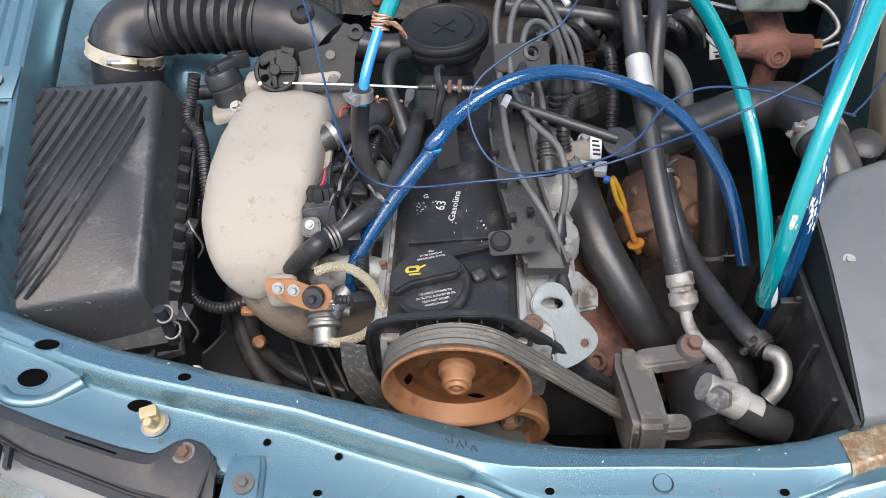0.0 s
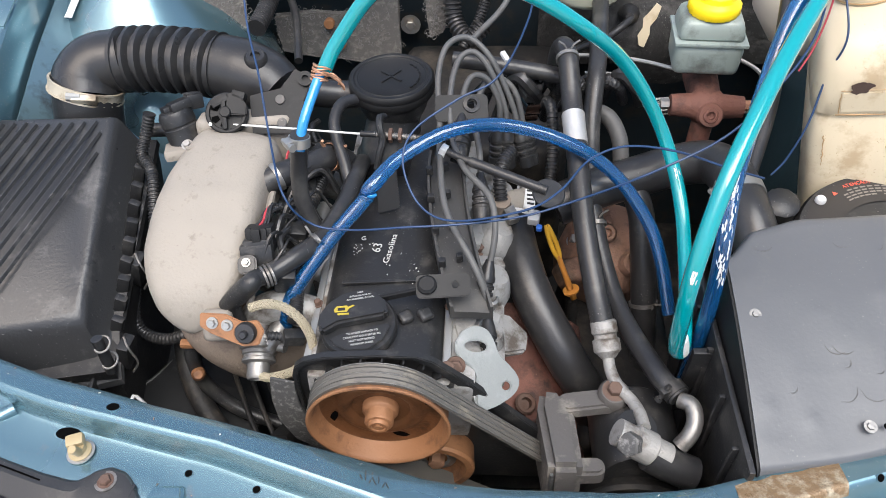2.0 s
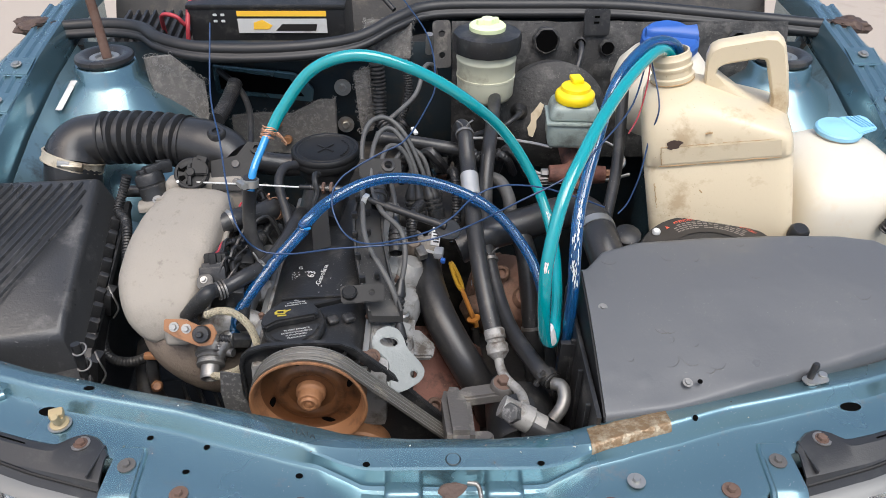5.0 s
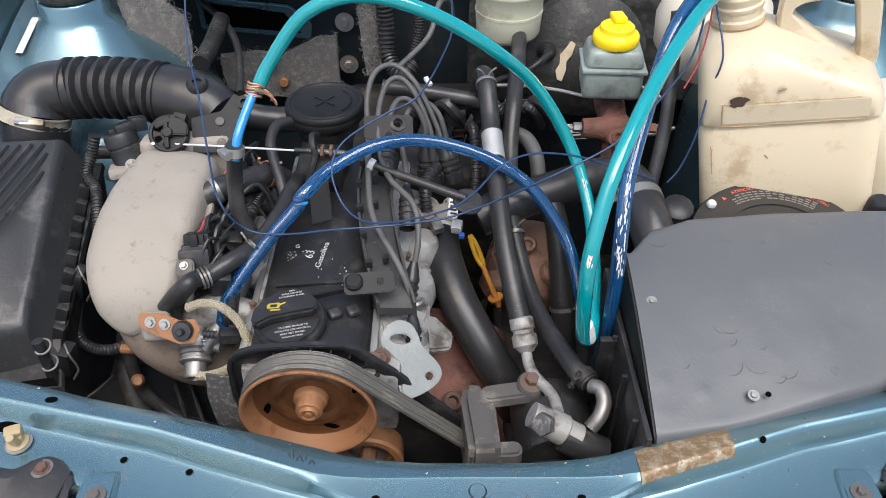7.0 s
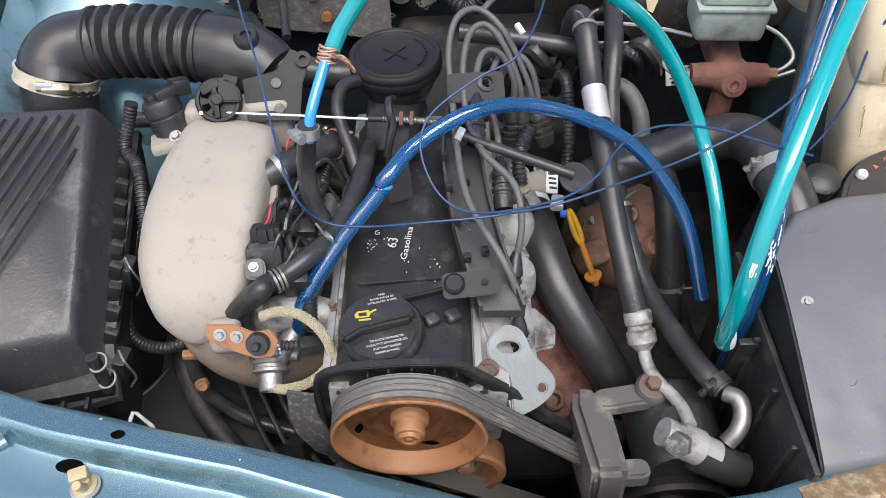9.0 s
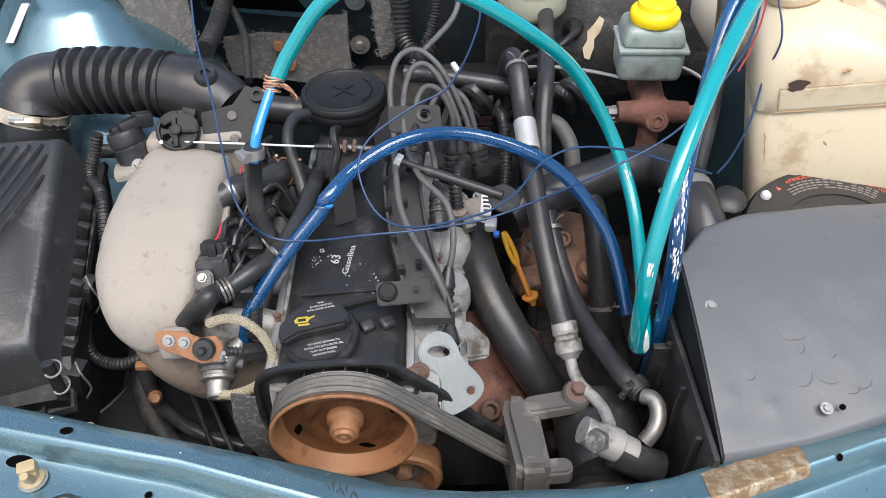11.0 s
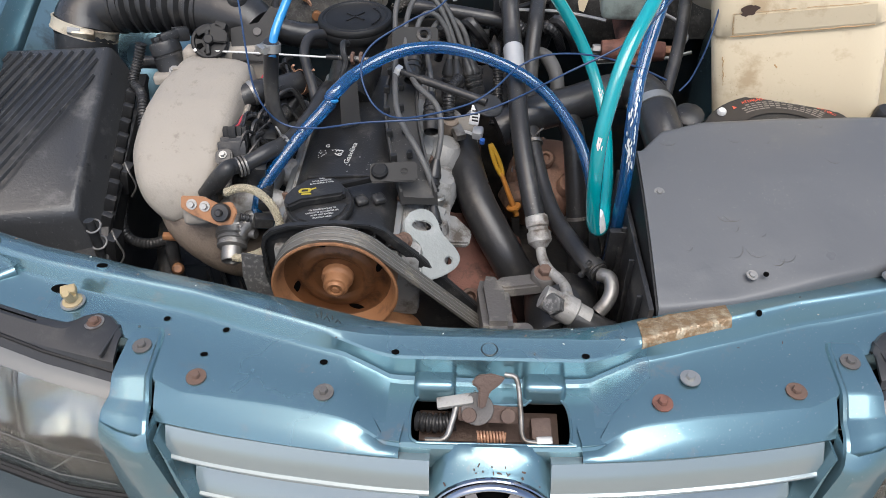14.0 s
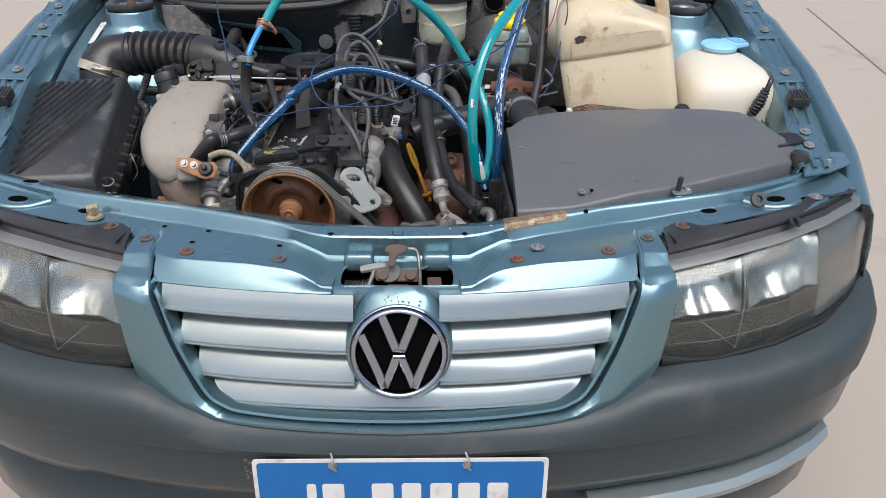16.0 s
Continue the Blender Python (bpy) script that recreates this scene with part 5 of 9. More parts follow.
# ---- intake manifold ----
manifold = thing("intake_manifold", "weathered beige cast aluminium intake manifold", "intake manifold")
path = [((-0.362, 0.464, 0.868), 0.046, 0.026), ((-0.365, 0.448, 0.866), 0.054, 0.034), ((-0.370, 0.41, 0.861), 0.059, 0.038), ((-0.377, 0.36, 0.851), 0.061, 0.039), ((-0.381, 0.315, 0.834), 0.060, 0.039),
        ((-0.378, 0.287, 0.816), 0.053, 0.038), ((-0.371, 0.270, 0.799), 0.041, 0.033), ((-0.364, 0.260, 0.786), 0.026, 0.024)]
pts = spline([p for p, _, _ in path], 8)
secs = []
for i, p in enumerate(pts):
    j = i / 8
    k = min(int(j), len(path) - 2)
    f = j - k
    w = path[k][1] * (1 - f) + path[k + 1][1] * f
    h = path[k][2] * (1 - f) + path[k + 1][2] * f
    d = (pts[min(i + 1, len(pts) - 1)] - pts[max(i - 1, 0)]).normalized()
    right = d.cross(Vector((0, 0, 1))).normalized() * -1
    right = Vector((1, 0.10, 0.06)).normalized()
    right = (right - d * right.dot(d)).normalized()
    up = right.cross(d) * -1
    if up.z < 0 and i < 40:
        up = -up
    ring = []
    for q in range(48):
        a = 2 * math.pi * q / 48
        ca, sa = math.cos(a), math.sin(a)
        e = 0.5
        v = p + right * (w * math.copysign(abs(ca) ** e, ca)) + up * (h * math.copysign(abs(sa) ** e, sa))
        ring.append(v + up * (0.0035 * noise.noise(v * 26) + 0.0012 * noise.noise(v * 75)))
    secs.append(ring)
part("plenum", loft(secs, closed=True), ALU_BEIGE, manifold)
part("lower_runner", tube([(-0.378, 0.290, 0.80), (-0.368, 0.272, 0.772), (-0.352, 0.266, 0.745), (-0.325, 0.270, 0.715), (-0.29, 0.285, 0.70), (-0.25, 0.30, 0.70)], [0.042, 0.040, 0.036, 0.033, 0.032, 0.032], 20), BROWN_CAST, manifold, "brown-stained cast lower runner")
part("seam", tube([(-0.317, 0.44, 0.876), (-0.312, 0.38, 0.866), (-0.316, 0.31, 0.842), (-0.322, 0.262, 0.812)], 0.0042, 8), ALU_BEIGE, manifold)
part("throttle_flange", box((-0.362, 0.484, 0.868), (0.115, 0.036, 0.062), (-12, 0, 6), 0.010, 3), ALU_BEIGE, manifold)
part("ridge", box((-0.40, 0.43, 0.894), (0.035, 0.004, 0.004), (-8, 4, 12), 0.0015), ALU_BEIGE, manifold)
part("foot", box((-0.349, 0.236, 0.812), (0.032, 0.020, 0.034), (-30, 0, 5), 0.009, 3), ALU_BEIGE, manifold)
for k in range(4):
    y = 0.27 + 0.07 * k
    part("runner", tube([(-0.335, y, 0.77), (-0.30, y, 0.80), (-0.265, y, 0.795), (-0.24, y, 0.775)], 0.019, 14), ALU_CAST, manifold)

# rust-orange bracket with two bolts and a rubber mount
bracket = thing("fuel_bracket", "orange rusty bracket bolted to the manifold's foot", "bracket")
BR = basis((-0.347, 0.2235, 0.829), (0.035, -0.003, -0.004), (0.0, 0.6, 0.8))
part("plate", prism([(-0.014, 0.010), (0.012, 0.013), (0.03, 0.008), (0.046, 0.012), (0.054, 0.002), (0.050, -0.014), (0.034, -0.018), (0.0, -0.010), (-0.013, -0.004)], 0.003, BR, 0.001), RUST_ORANGE, bracket)
for u in (0, 0.0155):
    part("bolt", moved(hexbolt((0, 0, 0), (0, 0, 1), 0.0040, 0.0062, 0.004), BR @ Matrix.Translation((u, 0.002, 0.003))), ZINC, bracket)
part("rubber_mount", moved(lathe([(0.0112, 0), (0.0112, 0.005), (0.0098, 0.0075), (0.0042, 0.008), (0.0042, 0.013), (0.003, 0.0145), (0, 0.0145)]), BR @ Matrix.Translation((0.036, -0.002, 0.003))), RUBBER, bracket)

# pressure regulator with braided hose
regulator = thing("fuel_regulator", "grey cast fuel pressure regulator with chromed cap", "regulator")
ax = Vector((0.05, -0.75, -0.35)).normalized()
part("body", lathe([(0, -0.03), (0.014, -0.03), (0.016, -0.012), (0.021, -0.010), (0.021, -0.002), (0.018, 0.0), (0.0185, 0.004), (0.0165, 0.005), (0.0165, 0.008), (0.018, 0.009), (0.018, 0.012), (0.015, 0.014), (0.0, 0.014)], (-0.313, 0.232, 0.772), ax), GUNMETAL, regulator)
part("flange", prism([(-0.026, -0.008), (-0.01, -0.02), (0.016, -0.018), (0.026, -0.004), (0.02, 0.014), (-0.012, 0.018)], 0.006, Matrix.Translation((-0.310, 0.244, 0.780)) @ frame_of(ax), 0.0015), GUNMETAL, regulator)
for u, v in ((-0.016, -0.010), (0.017, -0.008), (0.008, 0.012)):
    part("flange_screw", moved(hexbolt((0, 0, 0), (0, 0, 1), 0.0035, 0.005, 0.004), Matrix.Translation((-0.310, 0.244, 0.780)) @ frame_of(ax) @ Matrix.Translation((u, v, 0.006))), STEEL, regulator)
part("nipple", tube([(-0.296, 0.236, 0.778), (-0.283, 0.232, 0.779)], 0.006, 10, smooth=False), GUNMETAL, regulator)
part("cap", lathe([(0.0125, 0.012), (0.0125, 0.028), (0.011, 0.031), (0.008, 0.031), (0.0075, 0.026), (0, 0.026)], (-0.313, 0.232, 0.772), ax, 12), GUNMETAL, regulator)
part("rail_stub", tube([(-0.305, 0.232, 0.776), (-0.29, 0.25, 0.79), (-0.275, 0.30, 0.80), (-0.265, 0.42, 0.81)], 0.011, 14), GUNMETAL, regulator)
part("elbow", tube([(-0.3240, 0.2530, 0.8420), (-0.3090, 0.2520, 0.8590), (-0.3040, 0.2590, 0.8600), (-0.2950, 0.2680, 0.8550)], [0.0112, 0.0106, 0.0094, 0.0090], 16), PLASTIC, regulator)
part("tower", tube([(-0.3350, 0.2480, 0.7960), (-0.3390, 0.2540, 0.8260), (-0.3277, 0.2532, 0.8380), (-0.3173, 0.2525, 0.8497)], [0.0105, 0.0112, 0.0122, 0.0124], 18, smooth=False), PLASTIC, regulator)
for k in (-1, 0, 1):
    part("collar", band(Vector((-0.2950, 0.2680, 0.8550)) + Vector((0.0033, 0.0023, 0.0)) * k, (1, 0.7, 0.0), 0.0112, 0.0024, 0.0012), GUNMETAL, regulator)
braid = thing("braided_hose", "braided steel fuel hose looping in front of the manifold", "hose")
BRAID_PTS = [(-0.310, 0.238, 0.838), (-0.292, 0.238, 0.845), (-0.274, 0.236, 0.843), (-0.258, 0.229, 0.833), (-0.248, 0.220, 0.819), (-0.246, 0.213, 0.803), (-0.256, 0.205, 0.790), (-0.273, 0.202, 0.776), (-0.295, 0.201, 0.768), (-0.306, 0.204, 0.766)]
part("core", tube(BRAID_PTS, 0.0037, 12, 10), DARK, braid)
core = spline(BRAID_PTS, 16)
weave = []
for way in (-1, 1):
    for k in range(10):
        side, strand = None, []
        for i, q in enumerate(core):
            d = (core[min(i + 1, len(core) - 1)] - core[max(i - 1, 0)]).normalized()
            side = d.orthogonal().normalized() if side is None else (side - d * side.dot(d)).normalized()
            a = way * i * 0.34 + 2 * math.pi * k / 10
            strand.append(q + (side * math.cos(a) + d.cross(side) * math.sin(a)) * (0.0041 + 0.0003 * way * (-1) ** k))
        weave.append(tube(strand, 0.00070, 5, smooth=False))
tagged(part("braid", join(*weave), BRAID, braid, "woven steel wire braid"), kind="stuff")

# throttle parts
throttle = thing("throttle_body", "black throttle cam disc with bracket and rivets", "throttle")
TD = basis((-0.377, 0.478, 0.904), (1, 0.15, 0.0), (0, 0.75, 0.66))
part("cam_disc", moved(lathe([(0, 0), (0.0235, 0), (0.0245, 0.002), (0.0245, 0.004), (0.0225, 0.005), (0.0225, 0.008), (0.0245, 0.009), (0.0245, 0.012), (0.0230, 0.0135), (0.0200, 0.0135), (0.0190, 0.011), (0.0, 0.011)], n=40), TD), SATIN_BLACK, throttle)
part("cam_sector", moved(prism([(0.002, -0.004), (0.022, -0.012), (0.0255, 0.0), (0.023, 0.012), (0.014, 0.021), (0.008, 0.018), (0.004, 0.008)], 0.008, None, 0.0015), TD @ Matrix.Translation((0, 0, 0.010)) @ Matrix.Rotation(radians(15), 4, "Z")), SATIN_BLACK, throttle)
for a, r in ((100, 0.014), (150, 0.0145), (205, 0.014), (255, 0.013)):
    part("cutout", moved(prism([(-0.004, -0.0025), (0.003, -0.0042), (0.005, 0.0), (0.003, 0.0042), (-0.004, 0.0025)], 0.0012), TD @ Matrix.Rotation(radians(a), 4, "Z") @ Matrix.Translation((r, 0, 0.0111))), HOLE, throttle)
part("cam_arm", moved(join(box((-0.002, -0.002, 0.0145), (0.006, 0.036, 0.007), bevel=0.002), box((-0.006, 0.014, 0.014), (0.022, 0.010, 0.008), (0, 0, 25), 0.003)), TD), SATIN_BLACK, throttle)
part("spindle", moved(disc(0.0065, 0.02, (0, 0.0, 0), n=20), TD), SATIN_BLACK, throttle)
part("stop_lug", moved(box((0.016, 0.019, 0.010), (0.016, 0.010, 0.016), (0, 0, -20), 0.002), TD), SATIN_BLACK, throttle)
part("paint_dot", moved(disc(0.0022, 0.0008, (-0.019, -0.012, 0.0135), n=12), TD), WHITE, throttle, "white paint dot")
part("plate", prism([(-0.026, -0.022), (0.03, -0.028), (0.038, 0.012), (0.05, 0.04), (0.03, 0.052), (0.012, 0.03), (-0.026, 0.024)], 0.003, TD @ Matrix.Translation((0.052, -0.002, -0.004)), 0.001), SATIN_BLACK, throttle)
for u, v in ((0.062, 0.014), (0.062, -0.014)):
    part("rivet", moved(disc(0.0058, 0.003, (u, v, -0.0015), n=18), TD), IRON_GREY, throttle)
part("eyelet", moved(lathe([(0.004, 0), (0.009, 0), (0.009, 0.004), (0.004, 0.004), (0.004, 0)]), TD @ Matrix.Translation((0.094, 0.036, 0))), SATIN_BLACK, throttle)
part("cable", tube([(-0.372, 0.463, 0.902), (-0.30, 0.452, 0.905), (-0.210, 0.4405, 0.906)], 0.0013, 8, smooth=False), WHITE, throttle, "bare steel throttle cable")
part("cable_end", tube([(-0.214, 0.4415, 0.906), (-0.196, 0.44, 0.906)], 0.0035, 10, smooth=False), PLASTIC, throttle)

sensor = thing("pressure_sensor", "black plastic sensor with corrugated cable on the manifold", "sensor")
SB = Matrix.Translation((-0.438, 0.478, 0.868)) @ frame_of((-0.28, 0.30, 1))
part("body", moved(lathe([(0.0235, -0.016), (0.0235, -0.004), (0.0225, -0.003), (0.0210, 0.0), (0.0210, 0.018), (0.0200, 0.019), (0.0200, 0.021), (0.0210, 0.022), (0.0205, 0.034), (0.0185, 0.038), (0.012, 0.039), (0, 0.039)], n=28), SB), PLASTIC, sensor)
part("cap", moved(join(box((-0.008, 0.004, 0.042), (0.026, 0.022, 0.012), bevel=0.003), box((0.006, -0.004, 0.041), (0.012, 0.018, 0.008), bevel=0.002)), SB), PLASTIC, sensor)
plug_ = part("plug", moved(box((-0.028, -0.004, 0.038), (0.020, 0.020, 0.018), (0, -14, 0), bevel=0.003), SB), PLASTIC, sensor)
for k in range(3):
    part("plug_ridge", moved(box((-0.030, -0.011 + 0.006 * k, 0.047), (0.018, 0.002, 0.003), (0, -14, 0), bevel=0.0006), SB), PLASTIC, plug_)
part("foot", box((-0.434, 0.466, 0.863), (0.055, 0.045, 0.014), (-20, 0, 20), 0.005), ALU_BEIGE, sensor)
part("screw", hexbolt((-0.428, 0.455, 0.877), (0, -0.4, 1), 0.005, 0.007, 0.004), ZINC, sensor)
part("cable", tube([(-0.478, 0.486, 0.9), (-0.486, 0.478, 0.878), (-0.492, 0.46, 0.858), (-0.478, 0.442, 0.852), (-0.468, 0.42, 0.848), (-0.462, 0.38, 0.82), (-0.455, 0.33, 0.78)], 0.0075, 12, ripple=0.0014, pitch=0.0045), PLASTIC, sensor)

# ---- engine block and head ----
engine = thing("engine", "dirty four-cylinder petrol engine with black valve cover", "engine")
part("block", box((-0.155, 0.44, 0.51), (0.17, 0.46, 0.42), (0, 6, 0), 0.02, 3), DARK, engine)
part("head", box((-0.165, 0.375, 0.755), (0.17, 0.40, 0.10), (0, 4, 0), 0.008), ALU_CAST, engine)
secs = []
for y in (0.187, 0.192, 0.20, 0.30, 0.40, 0.50, 0.535, 0.54):
    e = 0.006 if y in (0.187, 0.54) else 0.0
    secs.append([(-0.246 + e, y, 0.79), (-0.243 + e, y, 0.806), (-0.234 + e, y, 0.819 - e), (-0.222 + e, y, 0.825 - e), (-0.17, y, 0.828 - e), (-0.128 - e, y, 0.826 - e), (-0.119 - e, y, 0.819 - e), (-0.113 - e, y, 0.806), (-0.108 - e, y, 0.785)])
bm = loft(secs)
for end in (0, -1):
    bm.verts.ensure_lookup_table()
    vs = bm.verts[:9] if end == 0 else bm.verts[len(bm.verts) - 9:]
    bm.faces.new(vs)
part("valve_cover", bm, PLASTIC, engine, "black valve cover with white handwriting")
part("cover_step", box((-0.172, 0.285, 0.8295), (0.10, 0.004, 0.003), (0, 0, 4), 0.001), PLASTIC, engine)
for x in (-0.2495, -0.107):
    part("gasket_strip", box((x, 0.365, 0.801), (0.008, 0.34, 0.012), (0, 0, 0), 0.002), ZINC, engine, "bright aluminium gasket strip")
    for y in (0.27, 0.40, 0.50):
        part("cover_bolt", hexbolt((x, y, 0.8075), (0, 0, 1), 0.004, 0.0055, 0.005), RUST, engine)
for x, y in ((-0.150, 0.236), (-0.130, 0.240)):
    part("cover_lug", box((x, y, 0.831), (0.015, 0.014, 0.009), (12, 8, 35), 0.004, 3), PLASTIC, engine)
writing("chalk_number", "63", 0.0145, basis((-0.190, 0.335, 0.8292), (0.16, 1, 0), (-1, 0.16, 0)), WHITE_INK, engine)
writing("chalk_word", "Gasolina", 0.0098, basis((-0.1755, 0.334, 0.8292), (0.14, 1, 0), (-1, 0.14, 0)), WHITE_INK, engine, width=0.045)
writing("chalk_letter", "G", 0.0085, basis((-0.207, 0.349, 0.8292), (0.97, 0.25, 0), (-0.25, 0.97, 0)), WHITE_INK, engine)
rng = random.Random(31)
for k in range(26):
    x, y = (-0.212 + rng.gauss(0, 0.006), 0.322 + 0.02 * rng.random()) if k < 14 else (-0.15 + rng.gauss(0, 0.016), 0.30 + rng.gauss(0, 0.02))
    part("chalk_fleck", box((x, y, 0.8290 - 0.004 * max(0.0, x + 0.17) / 0.05), (rng.uniform(0.0006, 0.0022), rng.uniform(0.0005, 0.001), 0.0008), (0, 0, rng.uniform(0, 180)), 0), WHITE_INK, engine)

# oil filler cap, with grip and lettering
OC = basis((-0.1955, 0.2210, 0.829), (1, 0.10, 0.02), (-0.10, 0.99, 0.08)) @ Matrix.Scale(0.94, 4)
cap = thing("oil_cap", "black oil filler cap with white warning text and yellow symbol", "oil cap")
part("disc", moved(lathe([(0.0405, 0), (0.0415, 0.004), (0.0415, 0.008), (0.039, 0.011), (0.0365, 0.0105), (0.035, 0.0095), (0, 0.009)], n=44), OC), PLASTIC, cap)
grip_ = part("grip", moved(prism([(-0.0425, -0.006), (-0.0405, 0.010), (-0.031, 0.024), (-0.016, 0.035), (0.004, 0.0385), (0.019, 0.034), (0.029, 0.022), (0.032, 0.008), (0.030, 0.003), (-0.020, -0.004), (-0.037, -0.014)], 0.013, None, 0.003), OC @ Matrix.Translation((0, 0, 0.008))), PLASTIC, cap)
panel_ = part("text_panel", moved(prism([(-0.030, -0.017), (-0.012, -0.009), (0.031, -0.002), (0.034, -0.006), (0.026, -0.022), (0.010, -0.033), (-0.010, -0.033), (-0.024, -0.026)], 0.002, None, 0.0008), OC @ Matrix.Translation((0, 0, 0.009))), PLASTIC, cap)
for k, line in enumerate(("TO AVOID DAMAGE TO", "CATALYTIC CONVERTER OIL", "MUST NOT EXCEED", "MAXIMUM MARK")):
    writing("cap_text", line, 0.0031, OC @ pose(0.004, -0.0115 - 0.0047 * k, 0.0113, 0, 0, 6), WHITE_INK, panel_)
for k, line in enumerate(("PARA", "EVITAR DANOS AO", "CATALISADOR, O NIVEL")):
    writing("cap_text", line, 0.0027, OC @ pose(0.003, 0.0330 - 0.0040 * k, 0.0213, 0, 0, 6), WHITE_INK, grip_)
can = prism([(-0.011, -0.003), (0.002, -0.003), (0.004, 0.001), (0.010, 0.004), (0.009, 0.0055), (0.003, 0.003), (0.002, 0.005), (-0.009, 0.0045), (-0.012, 0.001)], 0.0005, OC @ Matrix.Translation((-0.013, 0.0115, 0.0212)), holes=[[(-0.008, -0.0012), (0.000, -0.0012), (0.000, 0.0028), (-0.008, 0.0028)]])
part("oil_can_symbol", can, YELLOW_INK, grip_)
part("symbol_line", prism(rounded(0.012, 0.0022, 0.0004), 0.0005, OC @ Matrix.Translation((-0.015, 0.0060, 0.0212))), YELLOW_INK, grip_)

# timing cover
cover = thing("timing_cover", "black plastic timing belt cover above the pulley", "engine cover")
outer = [(-0.260, 0.70), (-0.260, 0.808), (-0.256, 0.822), (-0.246, 0.832), (-0.225, 0.840), (-0.171, 0.845), (-0.134, 0.844), (-0.118, 0.836), (-0.088, 0.806), (-0.080, 0.798), (-0.04, 0.750), (0.02, 0.68), (0.012, 0.672), (-0.05, 0.742), (-0.094, 0.795)]
inner = [(-0.122, 0.826), (-0.136, 0.838), (-0.171, 0.840), (-0.224, 0.835), (-0.243, 0.827), (-0.252, 0.818), (-0.2555, 0.806), (-0.2555, 0.70)]
part("rim", prism(outer + inner, -0.008, basis((0, 0.1765, 0), (1, 0, 0), (0, 0, 1)), 0.001), PLASTIC, cover)
part("back", prism([(-0.258, 0.66), (-0.257, 0.806), (-0.252, 0.82), (-0.243, 0.829), (-0.224, 0.837), (-0.171, 0.842), (-0.134, 0.840), (-0.120, 0.831), (-0.09, 0.80), (0.01, 0.68), (0.0, 0.60), (-0.2, 0.60)], -0.004, basis((0, 0.183, 0), (1, 0, 0), (0, 0, 1)), 0.001), PLASTIC, cover)
part("cover_screw", disc(0.0085, 0.004, (-0.106, 0.186, 0.812), (0, -0.6, 0.8), 18, 0.3), RUST, cover, "rusty screw head")
for k in range(9):
    a = radians(148 - 15 * k)
    part("cover_rib", box((-0.170 + 0.074 * math.cos(a), 0.178, 0.765 + 0.070 * math.sin(a)), (0.012, 0.010, 0.002), (0, -math.degrees(a), 0), 0.0006), PLASTIC, cover)

# ---- pulleys and belt ----
pulley = thing("crank_pulley", "rust-orange steel pulley with grooved grey belt", "pulley")
PC = Vector((-0.172, 0.1595, 0.781))
pa = Vector((0, -1, 0.0)).normalized()
part("wheel", lathe([(0.062, -0.006), (0.0680, -0.006), (0.0680, 0.016), (0.0690, 0.0185), (0.0700, 0.020), (0.0712, 0.0218), (0.0710, 0.0232), (0.0690, 0.0236), (0.0672, 0.0225), (0.0655, 0.0185), (0.0630, 0.006), (0.0610, 0.0025)], PC, pa, 72), RUST_ORANGE, pulley)
# web coloured darker than the rust-orange rim and hub
part("web", lathe([(0.0625, -0.002), (0.0612, 0.0025), (0.0600, 0.0015), (0.0560, 0.0), (0.0480, -0.0006), (0.0445, 0.0006), (0.0420, 0.0030), (0.0395, 0.0042), (0.0340, 0.0042), (0.0315, 0.0026), (0.0290, -0.0012), (0.0240, -0.002), (0.0, -0.002)], PC, pa, 72), PULLEY_BROWN, pulley, "dark brown web")
hub = part("hub", lathe([(0.0185, -0.003), (0.0182, 0.004), (0.0168, 0.006), (0.0152, 0.0066), (0.0145, 0.0075), (0.0145, 0.0165), (0.0134, 0.0185), (0.0106, 0.019), (0.0100, 0.0215), (0.0090, 0.0225), (0.0070, 0.0222), (0.0065, 0.0205), (0.0, 0.0205)], PC, pa, 40), RUST_ORANGE, pulley)
part("hub_bolt", lathe([(0, 0.0195), (0.0042, 0.0195), (0.0042, 0.0222), (0.0034, 0.0228), (0, 0.0226)], PC, pa, 6), RUST_ORANGE, hub)
for k in range(4):
    a = radians(20 + 90 * k)
    q = PC + Vector((0.0525 * math.cos(a), 0.0016, 0.0525 * math.sin(a)))
    part("cutout", moved(lathe([(0, 0), (1, 0), (1, 0.002), (0, 0.002)], n=18), Matrix.Translation(q) @ frame_of(pa) @ Matrix.Rotation(-a + math.pi, 4, "Z") @ Matrix.Diagonal((0.0036, 0.010, 1, 1))), HOLE, pulley)


def belt_loop(c1, r1, c2, r2, y0, y1, thick, grooves):
    """A flat belt round two pulleys whose axes lie along y, as a closed band with grooves."""
    d = math.hypot(c2[0] - c1[0], c2[1] - c1[1])
    base = math.atan2(c2[1] - c1[1], c2[0] - c1[0])
    off = math.acos((r1 - r2) / d)
    loop = [(c1[0] + r1 * math.cos(a), c1[1] + r1 * math.sin(a), a) for a in np.linspace(base + off, base + 2 * math.pi - off, 40)]
    loop += [(c2[0] + r2 * math.cos(a), c2[1] + r2 * math.sin(a), a) for a in np.linspace(base - off, base + off, 30)]
    prof = []
    n = grooves * 2
    for k in range(n + 1):
        prof.append((y0 + (y1 - y0) * k / n, thick * (1.0 if k % 2 == 0 else 0.4)))
    prof += [(y1, 0), (y0, 0)]
    secs = [[(x + h * math.cos(a), y, z + h * math.sin(a)) for y, h in prof] for x, z, a in loop]
    return loft(secs + [secs[0]], closed=True, caps=False)


